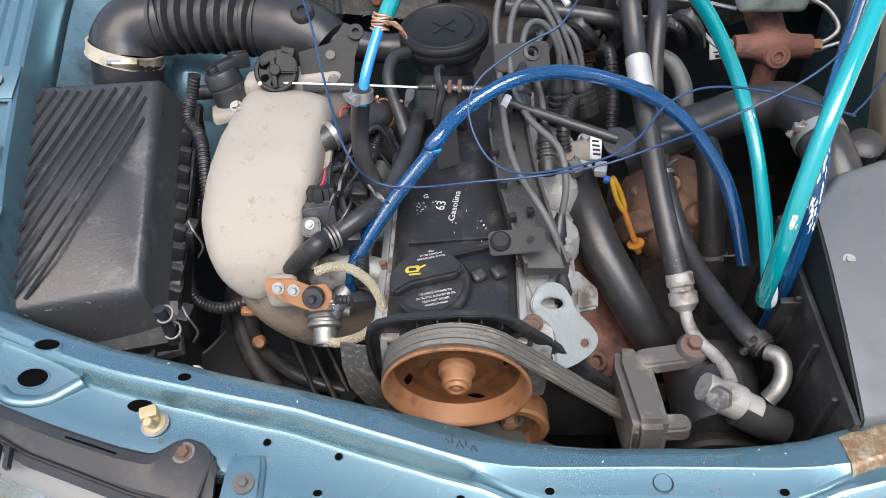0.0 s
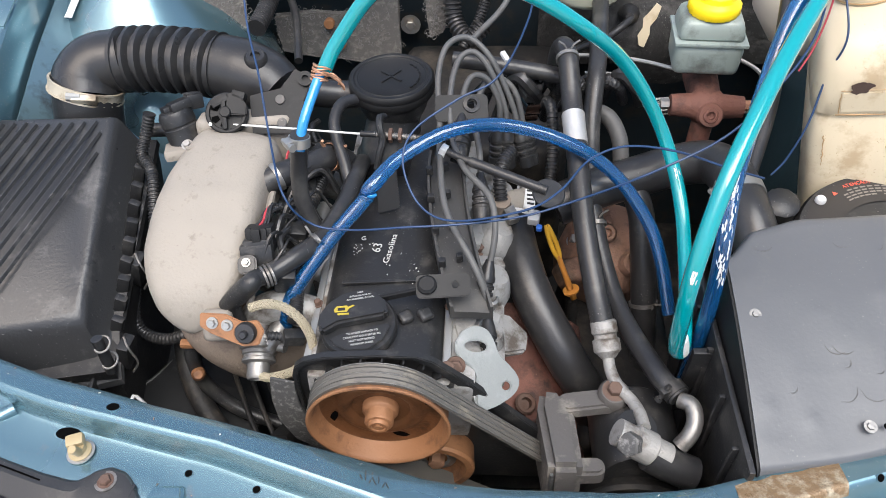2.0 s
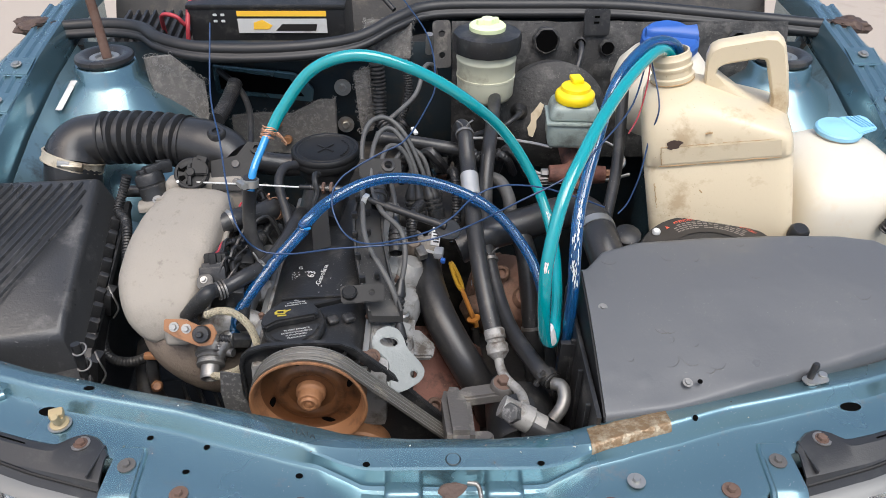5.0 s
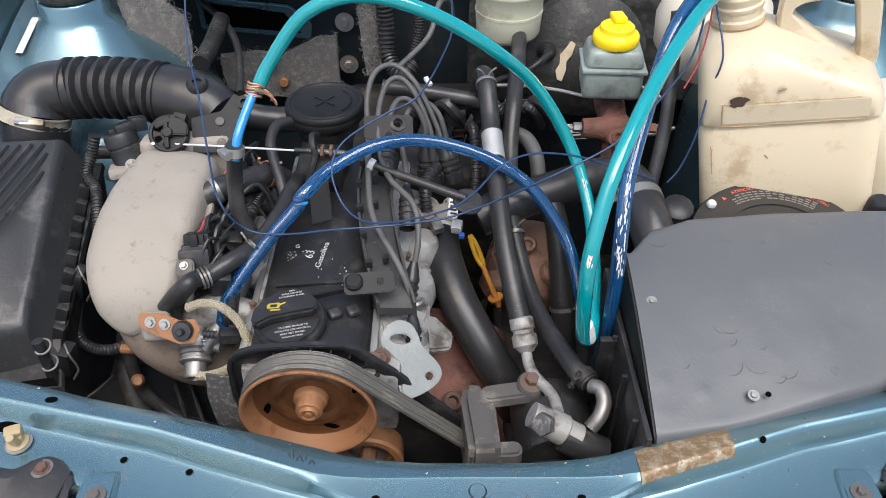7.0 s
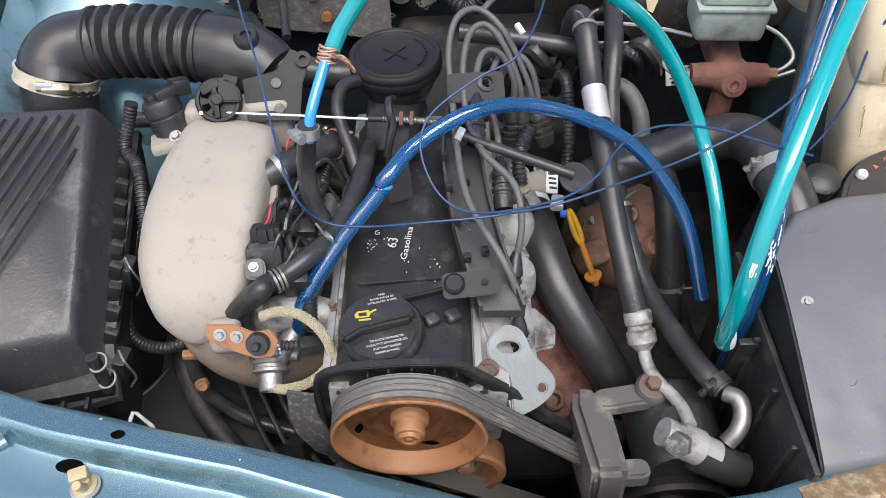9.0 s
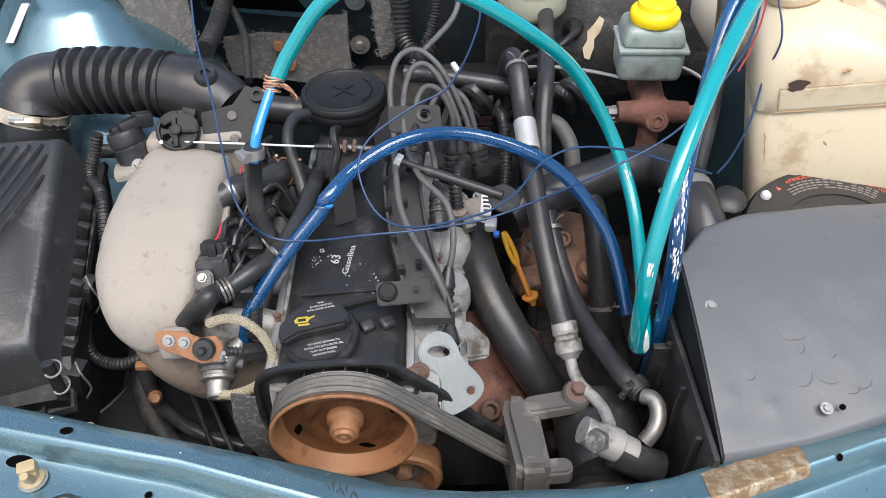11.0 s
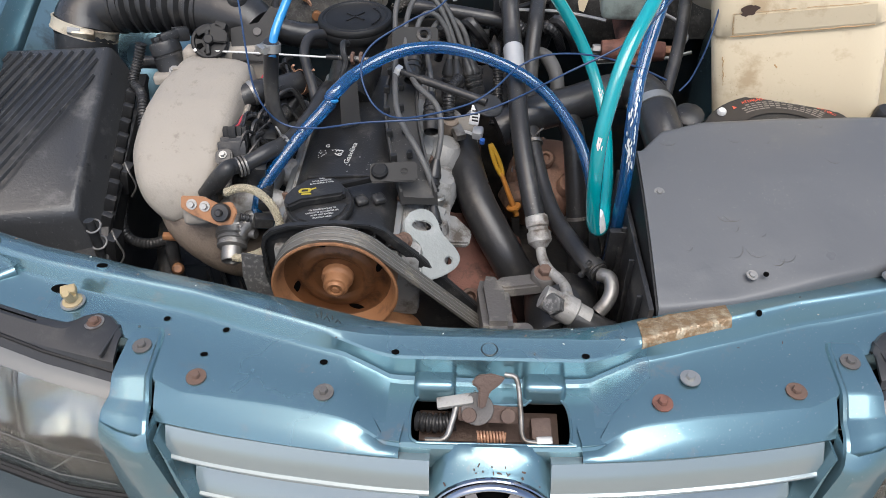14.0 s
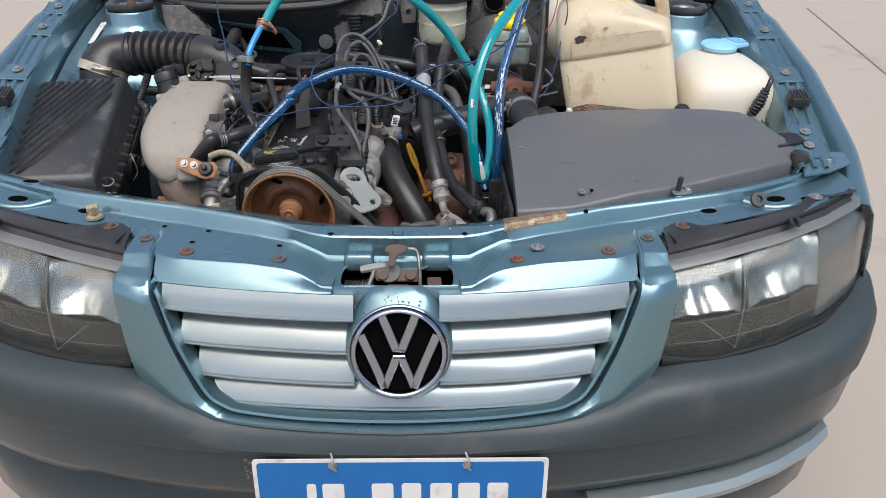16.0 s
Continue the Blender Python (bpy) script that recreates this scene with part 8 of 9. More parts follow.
# ---- radiator duct cover ----
duct = thing("radiator_cover", "scuffed grey-black plastic radiator cover with screws", "cover")
rows = []
FRONT = [(0.172, 0.091), (0.25, 0.103), (0.32, 0.120), (0.40, 0.142), (0.48, 0.165), (0.56, 0.19), (0.62, 0.215), (0.655, 0.245)]
BACK = [(0.178, 0.298), (0.205, 0.330), (0.25, 0.345), (0.35, 0.352), (0.45, 0.352), (0.53, 0.352), (0.575, 0.345), (0.60, 0.325), (0.625, 0.29), (0.655, 0.272)]
for k in range(121):
    x = 0.172 + 0.483 * k / 120
    y0, y1 = lerp(FRONT, x), lerp(BACK, x)
    row = []
    for j in range(49):
        t = j / 48
        y = y0 + (y1 - y0) * t
        edge = min(1, (1 - t) * 16, (0.665 - x) / 0.09)
        z = 0.8180 + 0.275 * (y - 0.1) + 0.007 * math.sin(math.pi * t) - 0.018 * (1 - max(0, edge)) ** 2 + 0.0040 * noise.noise(Vector((x * 8, y * 8, 1.7))) + 0.0006 * noise.noise(Vector((x * 24, y * 24, 4.0))) + 0.0014 * max(0.0, noise.noise(Vector((x * 40, y * 50, 9.0)))) ** 2
        row.append((x, y, z))
    rows.append([(x, y0 - 0.007, row[0][2] - 0.03), (x, y0 - 0.006, row[0][2] - 0.006), (x, y0 - 0.004, row[0][2] - 0.002)] + row + [(x, y1 + 0.003, row[-1][2] - 0.02), (x, y1 + 0.004, row[-1][2] - 0.10)])
left = [(p[0] - 0.001, p[1], p[2] - 0.022) for p in rows[0]]
left2 = [(p[0] - 0.006, p[1], 0.60) for p in rows[0]]
left3 = [(p[0] - 0.007, p[1], 0.42) for p in rows[0]]
shell = part("shell", loft(rows, thick=0.003), COVER_GREY, duct)
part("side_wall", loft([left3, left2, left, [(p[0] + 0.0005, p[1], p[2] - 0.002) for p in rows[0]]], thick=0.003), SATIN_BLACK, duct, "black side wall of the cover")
for x, y, z in ((0.272, 0.124, 0.8285), (0.189, 0.226, 0.857)):
    part("screw", hexbolt((x, y, z + 0.0005), (0, -0.3, 1), 0.0036, 0.0058, 0.0020), GUNMETAL, duct)
part("screw_hole", disc(0.0028, 0.002, (0.286, 0.124, 0.8305), (0, -0.3, 1), 14), HOLE, duct)
rng = random.Random(17)
for k in range(16):
    x, y = (rng.uniform(0.21, 0.32), rng.uniform(0.13, 0.19)) if k < 9 else (rng.uniform(0.19, 0.55), rng.uniform(0.19, 0.33))
    a, l_ = rng.uniform(-0.5, 0.9), rng.uniform(0.003, 0.013)
    q = [Vector((x + l_ * u * math.cos(a + 0.5 * u), y + l_ * u * math.sin(a + 0.5 * u), 0)) for u in (-1, -0.3, 0.4, 1)]
    for p in q:
        hit_, at_, _, _ = shell.ray_cast((p.x, p.y, 1.0), (0, 0, -1))
        p.z = at_.z if hit_ else 0.84
    part("scuff", tube(q, [0.0002, 0.0005, 0.0006, 0.0002], 5, 4), GREY_WIRE, duct, "pale scuff mark")
part("flange", prism([(0, -0.02), (0.06, -0.008), (0.058, 0.018), (0.045, 0.022), (0.0, 0.022)], 0.003, basis((0.605, 0.255, 0.858), (1, 0.2, -0.02), (-0.2, 1, 0.2)), 0.001, holes=[(0.025, 0.006, 0.004)]), PLASTIC, duct)
inner = thing("fan_shroud", "black plastic fan shroud wall beside the radiator cover", "cover")
part("wall", box((0.163, 0.20, 0.64), (0.006, 0.24, 0.36), (0, 0, 0), 0.002), PLASTIC, inner)
for k in range(4):
    part("wall_rib", box((0.158, 0.11 + 0.055 * k, 0.64), (0.008, 0.004, 0.34), bevel=0.001), PLASTIC, inner)
part("ledge", box((0.152, 0.225, 0.745), (0.022, 0.008, 0.12), (4, 0, 0), 0.002), PLASTIC, inner)

# round fan cover with warning label behind the duct
fan = thing("fan_cover", "round black fan cover with a curved warning label", "fan cover")
FC = Vector((0.362, 0.315, 0.857))
part("cover", lathe([(0.108, -0.04), (0.108, -0.006), (0.105, 0.0), (0.03, 0.002), (0, 0.002)], FC, (0, -0.12, 1), 56), PLASTIC, fan)
ring_ = part("label_ring", lathe([(0.066, 0.0016), (0.100, 0.0006), (0.100, 0.0012), (0.066, 0.0022)], FC, (0, -0.12, 1), 56), LABEL_BLACK, fan)
base = Matrix.Translation(FC) @ Matrix.Rotation(radians(6.8), 4, "X")
for word, a, r in (("ATEN\u00c7\u00c3O!", 114, 0.0945), ("ATENCI\u00d3N!", 86, 0.0945), ("CAUTION!", 60, 0.0945)):
    for i, ch in enumerate(word):
        aa = radians(a - i * 2.6)
        writing("label_letter", ch, 0.0062, base @ Matrix.Translation((r * math.cos(aa), r * math.sin(aa), 0.0016)) @ Matrix.Rotation(aa - math.pi / 2, 4, "Z"), RED_INK, fan)
for ring, r in enumerate((0.0885, 0.0845, 0.0805, 0.0765)):
    for i in range(14):
        aa = radians(118 - i * 5.2)
        if (i * 7 + ring * 3) % 11 == 0:
            continue
        part("text_bar", moved(box((0, 0, 0), (0.0062 - 0.0006 * ((i + ring) % 3), 0.0017, 0.0006), bevel=0), base @ Matrix.Translation((r * math.cos(aa), r * math.sin(aa), 0.0018)) @ Matrix.Rotation(aa - math.pi / 2, 4, "Z")), LABEL_INK, ring_)
part("warning_mark", moved(prism([(-0.0028, -0.0022), (0.0028, -0.0022), (0, 0.0028)], 0.0006), base @ Matrix.Translation((-0.052, 0.076, 0.0018)) @ Matrix.Rotation(radians(38), 4, "Z")), RED_INK, fan)
part("pin", lathe([(0.0032, 0), (0.003, 0.016), (0.0055, 0.018), (0.006, 0.022), (0.004, 0.025), (0, 0.025)], (0.294, 0.384, 0.848), (-0.1, -0.25, 1), 14), WHITE, fan, "white plastic pin")
part("knob", lathe([(0.02, -0.02), (0.019, 0.004), (0.014, 0.008), (0, 0.008)], (0.252, 0.378, 0.862), (0, -0.3, 1), 12), PLASTIC, fan)
part("rear_knob", lathe([(0.014, -0.02), (0.0135, 0.004), (0.010, 0.008), (0, 0.008)], (0.49, 0.372, 0.872), (0, -0.2, 1), 16), PLASTIC, fan)

# ---- plastic jug ----
jug = thing("plastic_jug", "stained cream plastic jug with moulded handle and open neck", "jug")
JM = Matrix.Translation((0.391, 0.475, 0.97)) @ Matrix.Rotation(radians(-15), 4, "Z") @ Matrix.Rotation(radians(-13), 4, "Y") @ Matrix.Translation((0, 0, -0.97)) @ Matrix.Diagonal((1.07, 1.0, 1, 1))


def jug_ring(z, w, d, cx=0.0, cy=0.0, e=0.35, n=36):
    out = []
    for k in range(n):
        a = 2 * math.pi * k / n
        ca, sa = math.cos(a), math.sin(a)
        out.append(JM @ Vector((cx + w * math.copysign(abs(ca) ** e, ca), cy + d * math.copysign(abs(sa) ** e, sa), z)))
    return out


secs = []
for z, xl, xr, d, cy, e in ((0.70, -0.090, 0.076, 0.064, 0, 0.3), (0.705, -0.0985, 0.0845, 0.0725, 0, 0.24), (0.80, -0.0998, 0.0856, 0.0742, 0, 0.22), (0.9575, -0.0998, 0.0845, 0.0745, 0, 0.22), (0.9600, -0.0985, 0.0832, 0.0727, 0, 0.22), (0.9645, -0.0985, 0.0832, 0.0727, 0, 0.22), (0.9670, -0.0998, 0.0845, 0.0745, 0, 0.22),
                            (0.985, -0.0998, 0.0838, 0.0743, 0, 0.23), (0.994, -0.0997, 0.0800, 0.0735, 0, 0.25), (1.003, -0.0995, 0.0690, 0.0722, 0, 0.28), (1.012, -0.0992, 0.0520, 0.0700, 0, 0.32), (1.022, -0.0987, 0.0320, 0.0662, 0, 0.37), (1.034, -0.0978, 0.0110, 0.0600, 0.001, 0.45), (1.044, -0.0962, -0.0060, 0.0520, 0.004, 0.56), (1.0505, -0.0935, -0.0180, 0.043, 0.008, 0.7), (1.0545, -0.0890, -0.0260, 0.034, 0.012, 0.9)):
    secs.append(jug_ring(z, (xr - xl) / 2, d, (xl + xr) / 2, cy, e, 48))
for z, r_ in ((1.056, 0.0285), (1.060, 0.0300), (1.065, 0.0300), (1.067, 0.0272), (1.074, 0.0270), (1.076, 0.0286), (1.080, 0.0286), (1.082, 0.0264), (1.086, 0.0264), (1.088, 0.0276), (1.091, 0.0276), (1.093, 0.0258), (1.099, 0.0254), (1.0995, 0.0228), (1.07, 0.0226), (1.05, 0.022)):
    secs.append(jug_ring(z, r_ / 1.07, r_, -0.0575, 0.014, 1.0, 48))
bm = loft(secs, closed=True)
part("body", bm, JUG, jug)
grip = [(-0.022, 1.030), (-0.0165, 1.063), (-0.014, 1.085), (-0.0085, 1.099), (0.002, 1.1035), (0.058, 1.1065), (0.071, 1.104), (0.0785, 1.093), (0.0820, 1.06), (0.0838, 1.004), (0.082, 0.985), (0.05, 0.975), (0.0, 1.00)]
slot = [(-0.003, 1.062), (0.000, 1.0700), (0.008, 1.0735), (0.046, 1.0755), (0.0545, 1.073), (0.0570, 1.066), (0.0625, 1.018), (0.0610, 1.009), (0.052, 1.0095), (0.042, 1.0165), (0.020, 1.038)]


def reach(outline, ang, c=(0.036, 1.052)):
    """How far an outline lies from the handle hole's middle, in one direction."""
    best, d = 0.001, (math.cos(ang), math.sin(ang))
    for (x0, y0), (x1, y1) in zip(outline, outline[1:] + outline[:1]):
        ex, ey = x1 - x0, y1 - y0
        det = d[0] * -ey + ex * d[1]
        if abs(det) > 1e-9:
            u = ((x0 - c[0]) * -ey + ex * (y0 - c[1])) / det
            v = (d[0] * (y0 - c[1]) - d[1] * (x0 - c[0])) / det
            if 0 <= v <= 1 and u > best:
                best = u
    return best


secs = []
for k in range(97):
    a = 2 * math.pi * k / 96
    ro, ri = reach(grip, a), reach(slot, a)
    secs.append([JM @ Vector((0.036 + math.cos(a) * (ro + (ri - ro) * t), dy, 1.052 + math.sin(a) * (ro + (ri - ro) * t))) for t, dy in ((0, 0.006), (0.04, 0.003), (0.14, 0), (0.86, 0), (0.96, 0.003), (1, 0.006), (1, 0.024), (0.96, 0.027), (0.86, 0.03), (0.14, 0.03), (0.04, 0.027), (0, 0.024))])
part("handle", loft(secs, closed=True, caps=False), JUG, jug)
tar = [((0.0085 + 0.0045 * noise.noise(Vector((1.7 * math.cos(a), 1.7 * math.sin(a), 3.0))) + 0.0012 * math.sin(5 * a)) * (1.5 * math.cos(a) + 0.3 * math.sin(a)), 0.0075 * (1 + 0.5 * noise.noise(Vector((2 * math.cos(a), 2 * math.sin(a), 8.0)))) * math.sin(a)) for a in (2 * math.pi * k / 28 for k in range(28))]
part("tar_spot", moved(prism(tar, 0.0006), JM @ pose(-0.058, -0.0742, 0.998, 90, 0, 0) @ Matrix.Diagonal((0.72, 0.85, 1, 1))), DARK_RUST, jug, "dark brown tar smear")
part("moulded_panel", moved(prism(rounded(0.142, 0.0235, 0.002), 0.0016, None, 0.0006), JM @ pose(-0.003, -0.0731, 0.9810, 90, 0, 0)), JUG, jug)
rng = random.Random(8)
for x0, z0, x1, z1, w_ in ((-0.078, 0.9655, 0.068, 0.9665, 0.0009), (-0.075, 0.9945, -0.01, 0.9945, 0.0006), (0.0, 0.9945, 0.06, 0.9935, 0.0005), (-0.0755, 0.968, -0.0745, 0.992, 0.0006), (-0.02, 1.010, -0.012, 1.0105, 0.0016), (-0.03, 0.925, -0.027, 0.92, 0.0012), (-0.086, 0.94, -0.0855, 0.90, 0.0008)):
    line = [JM @ Vector((x0 + (x1 - x0) * k / 14 + rng.gauss(0, 0.0003), -0.0744 if z0 < 0.99 else -0.0736, z0 + (z1 - z0) * k / 14 + rng.gauss(0, 0.0003))) for k in range(15)]
    part("grime_line", tube(line, [w_ * rng.uniform(0.3, 1.0) for k in range(15)], 6, 3), GRIME_BROWN, jug, "brown grime in the moulding")
ring_pts = [JM @ Vector((-0.0575 + 0.0278 * math.cos(a), 0.014 + 0.0298 * math.sin(a), 1.0585)) for a in (2 * math.pi * k / 24 for k in range(25))]
part("neck_grime", tube(ring_pts, [0.0006 + 0.0005 * rng.random() for k in range(25)], 6, 3), GRIME_BROWN, jug, "brown grime round the neck")

# ---- washer tank ----
tank = thing("washer_tank", "cream plastic washer fluid tank with light blue cap", "tank")
secs = []
for z, w, d, cx, cy, e in ((0.55, 0.07, 0.08, 0.008, 0, 0.45), (0.66, 0.082, 0.095, 0.01, 0, 0.42), (0.80, 0.086, 0.10, 0.012, 0, 0.42), (0.875, 0.085, 0.10, 0.012, 0, 0.45), (0.900, 0.081, 0.095, 0.012, 0.003, 0.5), (0.917, 0.070, 0.083, 0.012, 0.008, 0.55), (0.928, 0.052, 0.062, 0.012, 0.016, 0.7), (0.933, 0.03, 0.03, 0.012, 0.03, 1.0), (0.9335, 0.002, 0.002, 0.012, 0.03, 1.0)):
    secs.append([(0.587 + cx + w * math.copysign(abs(math.cos(a)) ** e, math.cos(a)), 0.505 + cy + d * math.copysign(abs(math.sin(a)) ** e, math.sin(a)), z) for a in (2 * math.pi * k / 32 for k in range(32))])
part("body", loft(secs, closed=True), TANK, tank)
WC = basis((0.604, 0.550, 0.936), (1, 0.15, 0), (-0.15, 1, 0.05))
part("filler", moved(lathe([(0.03, -0.02), (0.03, 0.004), (0, 0.004)], n=28), WC), TANK, tank)
part("cap", moved(join(lathe([(0.034, 0.002), (0.0345, 0.008), (0.032, 0.011), (0.016, 0.012), (0.014, 0.0135), (0, 0.0135)], n=36), prism([(0.012, -0.026), (0.052, -0.012), (0.056, 0.02), (0.05, 0.03), (0.012, 0.03)], 0.006, Matrix.Translation((0.004, 0, 0.006)), 0.0015), *[box((0.03 + 0.006 * k, 0.008, 0.0135), (0.0025, 0.034, 0.003), (0, 0, 12), 0.0008) for k in range(4)]), WC), CAP_SKY, tank, "light blue snap cap with finger grip")
clip = thing("cable_clip", "black ribbed cable plug hanging at the tank", "connector")
part("plug", join(tube([(0.628, 0.398, 0.858), (0.634, 0.392, 0.88), (0.640, 0.39, 0.905)], [0.009, 0.011, 0.008], 12, ripple=0.002, pitch=0.006)), RUBBER, clip)
part("tail", tube([(0.64, 0.39, 0.90), (0.646, 0.394, 0.915), (0.65, 0.40, 0.92)], 0.005, 8), RUBBER, clip)

# ---- coolant expansion tank behind the jug ----
exp = thing("expansion_tank", "cream coolant expansion tank with blue screw cap", "tank")
part("ball", lathe([(0, -0.09), (0.05, -0.08), (0.078, -0.04), (0.082, 0.0), (0.074, 0.03), (0.055, 0.052), (0.036, 0.058), (0.034, 0.07)], (0.362, 0.70, 0.958), (0, -0.05, 1), 36), TANK, exp)
part("cap", lathe([(0.040, 0.066), (0.0455, 0.069), (0.0465, 0.073), (0.0455, 0.083), (0.040, 0.088), (0, 0.089)], (0.364, 0.715, 0.958), (0, -0.30, 1), 36, wobble=lambda i: 1.0 if i % 3 else 1.025), CAP_BLUE, exp, "blue screw cap")
part("cap_grip", loft([[(0.364 + x, 0.690 + 0.55 * dy, 1.046 + zt_ + 0.3 * dy) for dy, zt_ in ((-w, -0.008), (-w, 0.003), (-w * 0.6, 0.007), (w * 0.6, 0.007), (w, 0.003), (w, -0.008))] for x, w in ((-0.042, 0.008), (-0.03, 0.010), (0.0, 0.012), (0.03, 0.019), (0.041, 0.022))], closed=True), CAP_BLUE, exp)

# ---- brakes ----
booster = thing("brake_booster", "black round brake booster with flaking paint", "brake booster")
part("drum", lathe([(r_ * 0.79, h_ * 0.79) for r_, h_ in ((0.125, -0.06), (0.128, 0.0), (0.122, 0.012), (0.128, 0.014), (0.128, 0.022), (0.118, 0.028), (0.09, 0.048), (0.055, 0.058), (0.03, 0.06), (0, 0.06))], (0.207, 0.83, 0.838), (0, -1, 0.28), 56), DEADENING, booster)
rng = random.Random(21)
flecks = []
bx = Vector((0, -1, 0.28)).normalized()
bt = frame_of(bx)
for k in range(90):
    a = math.pi / 2 + rng.gauss(0.0, 0.45)
    r_ = 0.094 - abs(rng.gauss(0, 0.012))
    up = Vector((math.cos(a), 0.28 * math.sin(a) * 0.96, math.sin(a) * 0.96))
    p = Vector((0.207, 0.83, 0.838)) + up * r_ + bx * (0.0185 + 0.79 * lerp([(0.06, 0.042), (0.071, 0.038), (0.0932, 0.0222), (0.101, 0.0174)], r_) / 1.0 - 0.0178)
    flecks.append(moved(disc(rng.uniform(0.0006, 0.0026), 0.0009, (0, 0, 0), n=6), Matrix.Translation(p) @ bt @ Matrix.Diagonal((1, rng.uniform(0.4, 1), 1, 1))))
tagged(part("flaked_paint", join(*flecks), CLIP_PALE, booster, "pale flecks of flaking paint"), kind="stuff")
part("bare_patch", prism([(-0.004, -0.03), (0.004, -0.032), (0.008, -0.012), (0.006, 0.0), (0.013, 0.012), (0.016, 0.030), (0.008, 0.034), (0.002, 0.022), (-0.006, 0.010), (-0.004, -0.004), (-0.009, -0.016)], 0.0012, basis((0.1650, 0.7835, 0.8490), (0.93, -0.36, 0.0), (0.12, 0.30, 0.95))), JUG, booster, "bare cream patch of worn paint")
part("check_valve", lathe([(0.014, 0), (0.016, 0.012), (0.010, 0.022), (0.006, 0.034), (0, 0.034)], (0.139, 0.800, 0.860), (-0.1, -1.0, 0.35), 20), PLASTIC, booster)
part("vacuum_line", tube([(0.139, 0.772, 0.868), (0.125, 0.755, 0.864), (0.10, 0.735, 0.857), (0.06, 0.70, 0.862), (0.03, 0.66, 0.87)], 0.0055, 10), RUBBER, booster)
master = thing("brake_cylinder", "brown rusty brake master cylinder with steel pipes", "brake cylinder")
part("cylinder", tube([(0.216, 0.76, 0.868), (0.216, 0.70, 0.863), (0.215, 0.64, 0.856), (0.215, 0.585, 0.846)], [0.022, 0.022, 0.022, 0.02], 20), RUST_RED, master)
part("cross_body", lathe([(0, -0.046), (0.014, -0.046), (0.016, -0.02), (0.021, -0.014), (0.021, 0.014), (0.016, 0.02), (0.014, 0.046), (0, 0.046)], (0.215, 0.585, 0.845), (1, -0.05, 0), 20), RUST_RED, master)
part("front_boss", lathe([(0.0165, -0.02), (0.0165, 0.014), (0.0145, 0.017), (0.010, 0.017), (0.009, 0.0185), (0.0055, 0.0185), (0.005, 0.015), (0, 0.013)], (0.216, 0.575, 0.84), (0, -0.8, 0.4), 24), RUST_RED, master)
part("lower_leg", tube([(0.214, 0.58, 0.835), (0.212, 0.575, 0.80), (0.21, 0.57, 0.78)], 0.014, 16), RUST_RED, master)
for k, pts in enumerate(([(0.17, 0.588, 0.846), (0.15, 0.59, 0.845), (0.13, 0.605, 0.858), (0.11, 0.62, 0.868), (0.06, 0.63, 0.865)], [(0.18, 0.64, 0.866), (0.14, 0.655, 0.868), (0.09, 0.665, 0.87), (0.02, 0.67, 0.868)], [(0.26, 0.584, 0.846), (0.282, 0.588, 0.85), (0.295, 0.60, 0.86), (0.285, 0.63, 0.87), (0.255, 0.66, 0.875)], [(0.245, 0.60, 0.83), (0.27, 0.60, 0.825), (0.31, 0.61, 0.83)])):
    part("brake_pipe", tube(pts, 0.0028, 8), ZINC, master, "thin steel brake pipe")
for x, y, z, d in ((0.168, 0.588, 0.846, -1), (0.262, 0.584, 0.846, 1)):
    part("pipe_nut", disc(0.007, 0.012, (x, y, z), (d, 0, 0), 6, 0.1), COPPER if d > 0 else ZINC, master)
plate_ = part("data_plate", box((0.1860, 0.6400, 0.8070), (0.058, 0.024, 0.003), (58, 0, 8), 0.001), WHITE, master, "white printed data plate")
for k in range(4):
    part("print_bar", box(Vector((0.1860, 0.6400, 0.8070)) + Vector((0.0, 0.53 * 0.0055 * (1.5 - k), 0.85 * 0.0055 * (1.5 - k))) + Vector((0, -0.0014, 0.0009)), (0.048 - 0.006 * (k % 2), 0.0018 if k < 3 else 0.004, 0.0008), (58, 0, 8), 0), LABEL_BLACK, plate_)
res = thing("brake_reservoir", "grey-green brake fluid reservoir with yellow screw cap", "reservoir")
part("lower_tank", box((0.204, 0.615, 0.912), (0.080, 0.064, 0.042), (0, 0, -4), 0.010, 3, 1.04), BRAKE_PLASTIC, res)
part("seam", box((0.204, 0.615, 0.935), (0.088, 0.071, 0.005), (0, 0, -4), 0.002), BRAKE_PLASTIC, res)
part("upper_tank", box((0.204, 0.617, 0.949), (0.082, 0.066, 0.026), (0, 0, -4), 0.010, 3, 0.86), BRAKE_PLASTIC, res)
part("cap", lathe([(0.030, 0), (0.0315, 0.003), (0.0315, 0.012), (0.029, 0.015), (0.024, 0.018), (0.023, 0.024), (0.019, 0.027), (0, 0.027)], (0.204, 0.617, 0.962), (0, 0, 1), 40, wobble=lambda i: 1.0 if i % 2 else 0.97), YELLOW_CAP, res, "bright yellow screw cap")
part("cap_tab", box((0.206, 0.628, 0.993), (0.018, 0.026, 0.008), (0, 0, 8), 0.003), YELLOW_CAP, res)

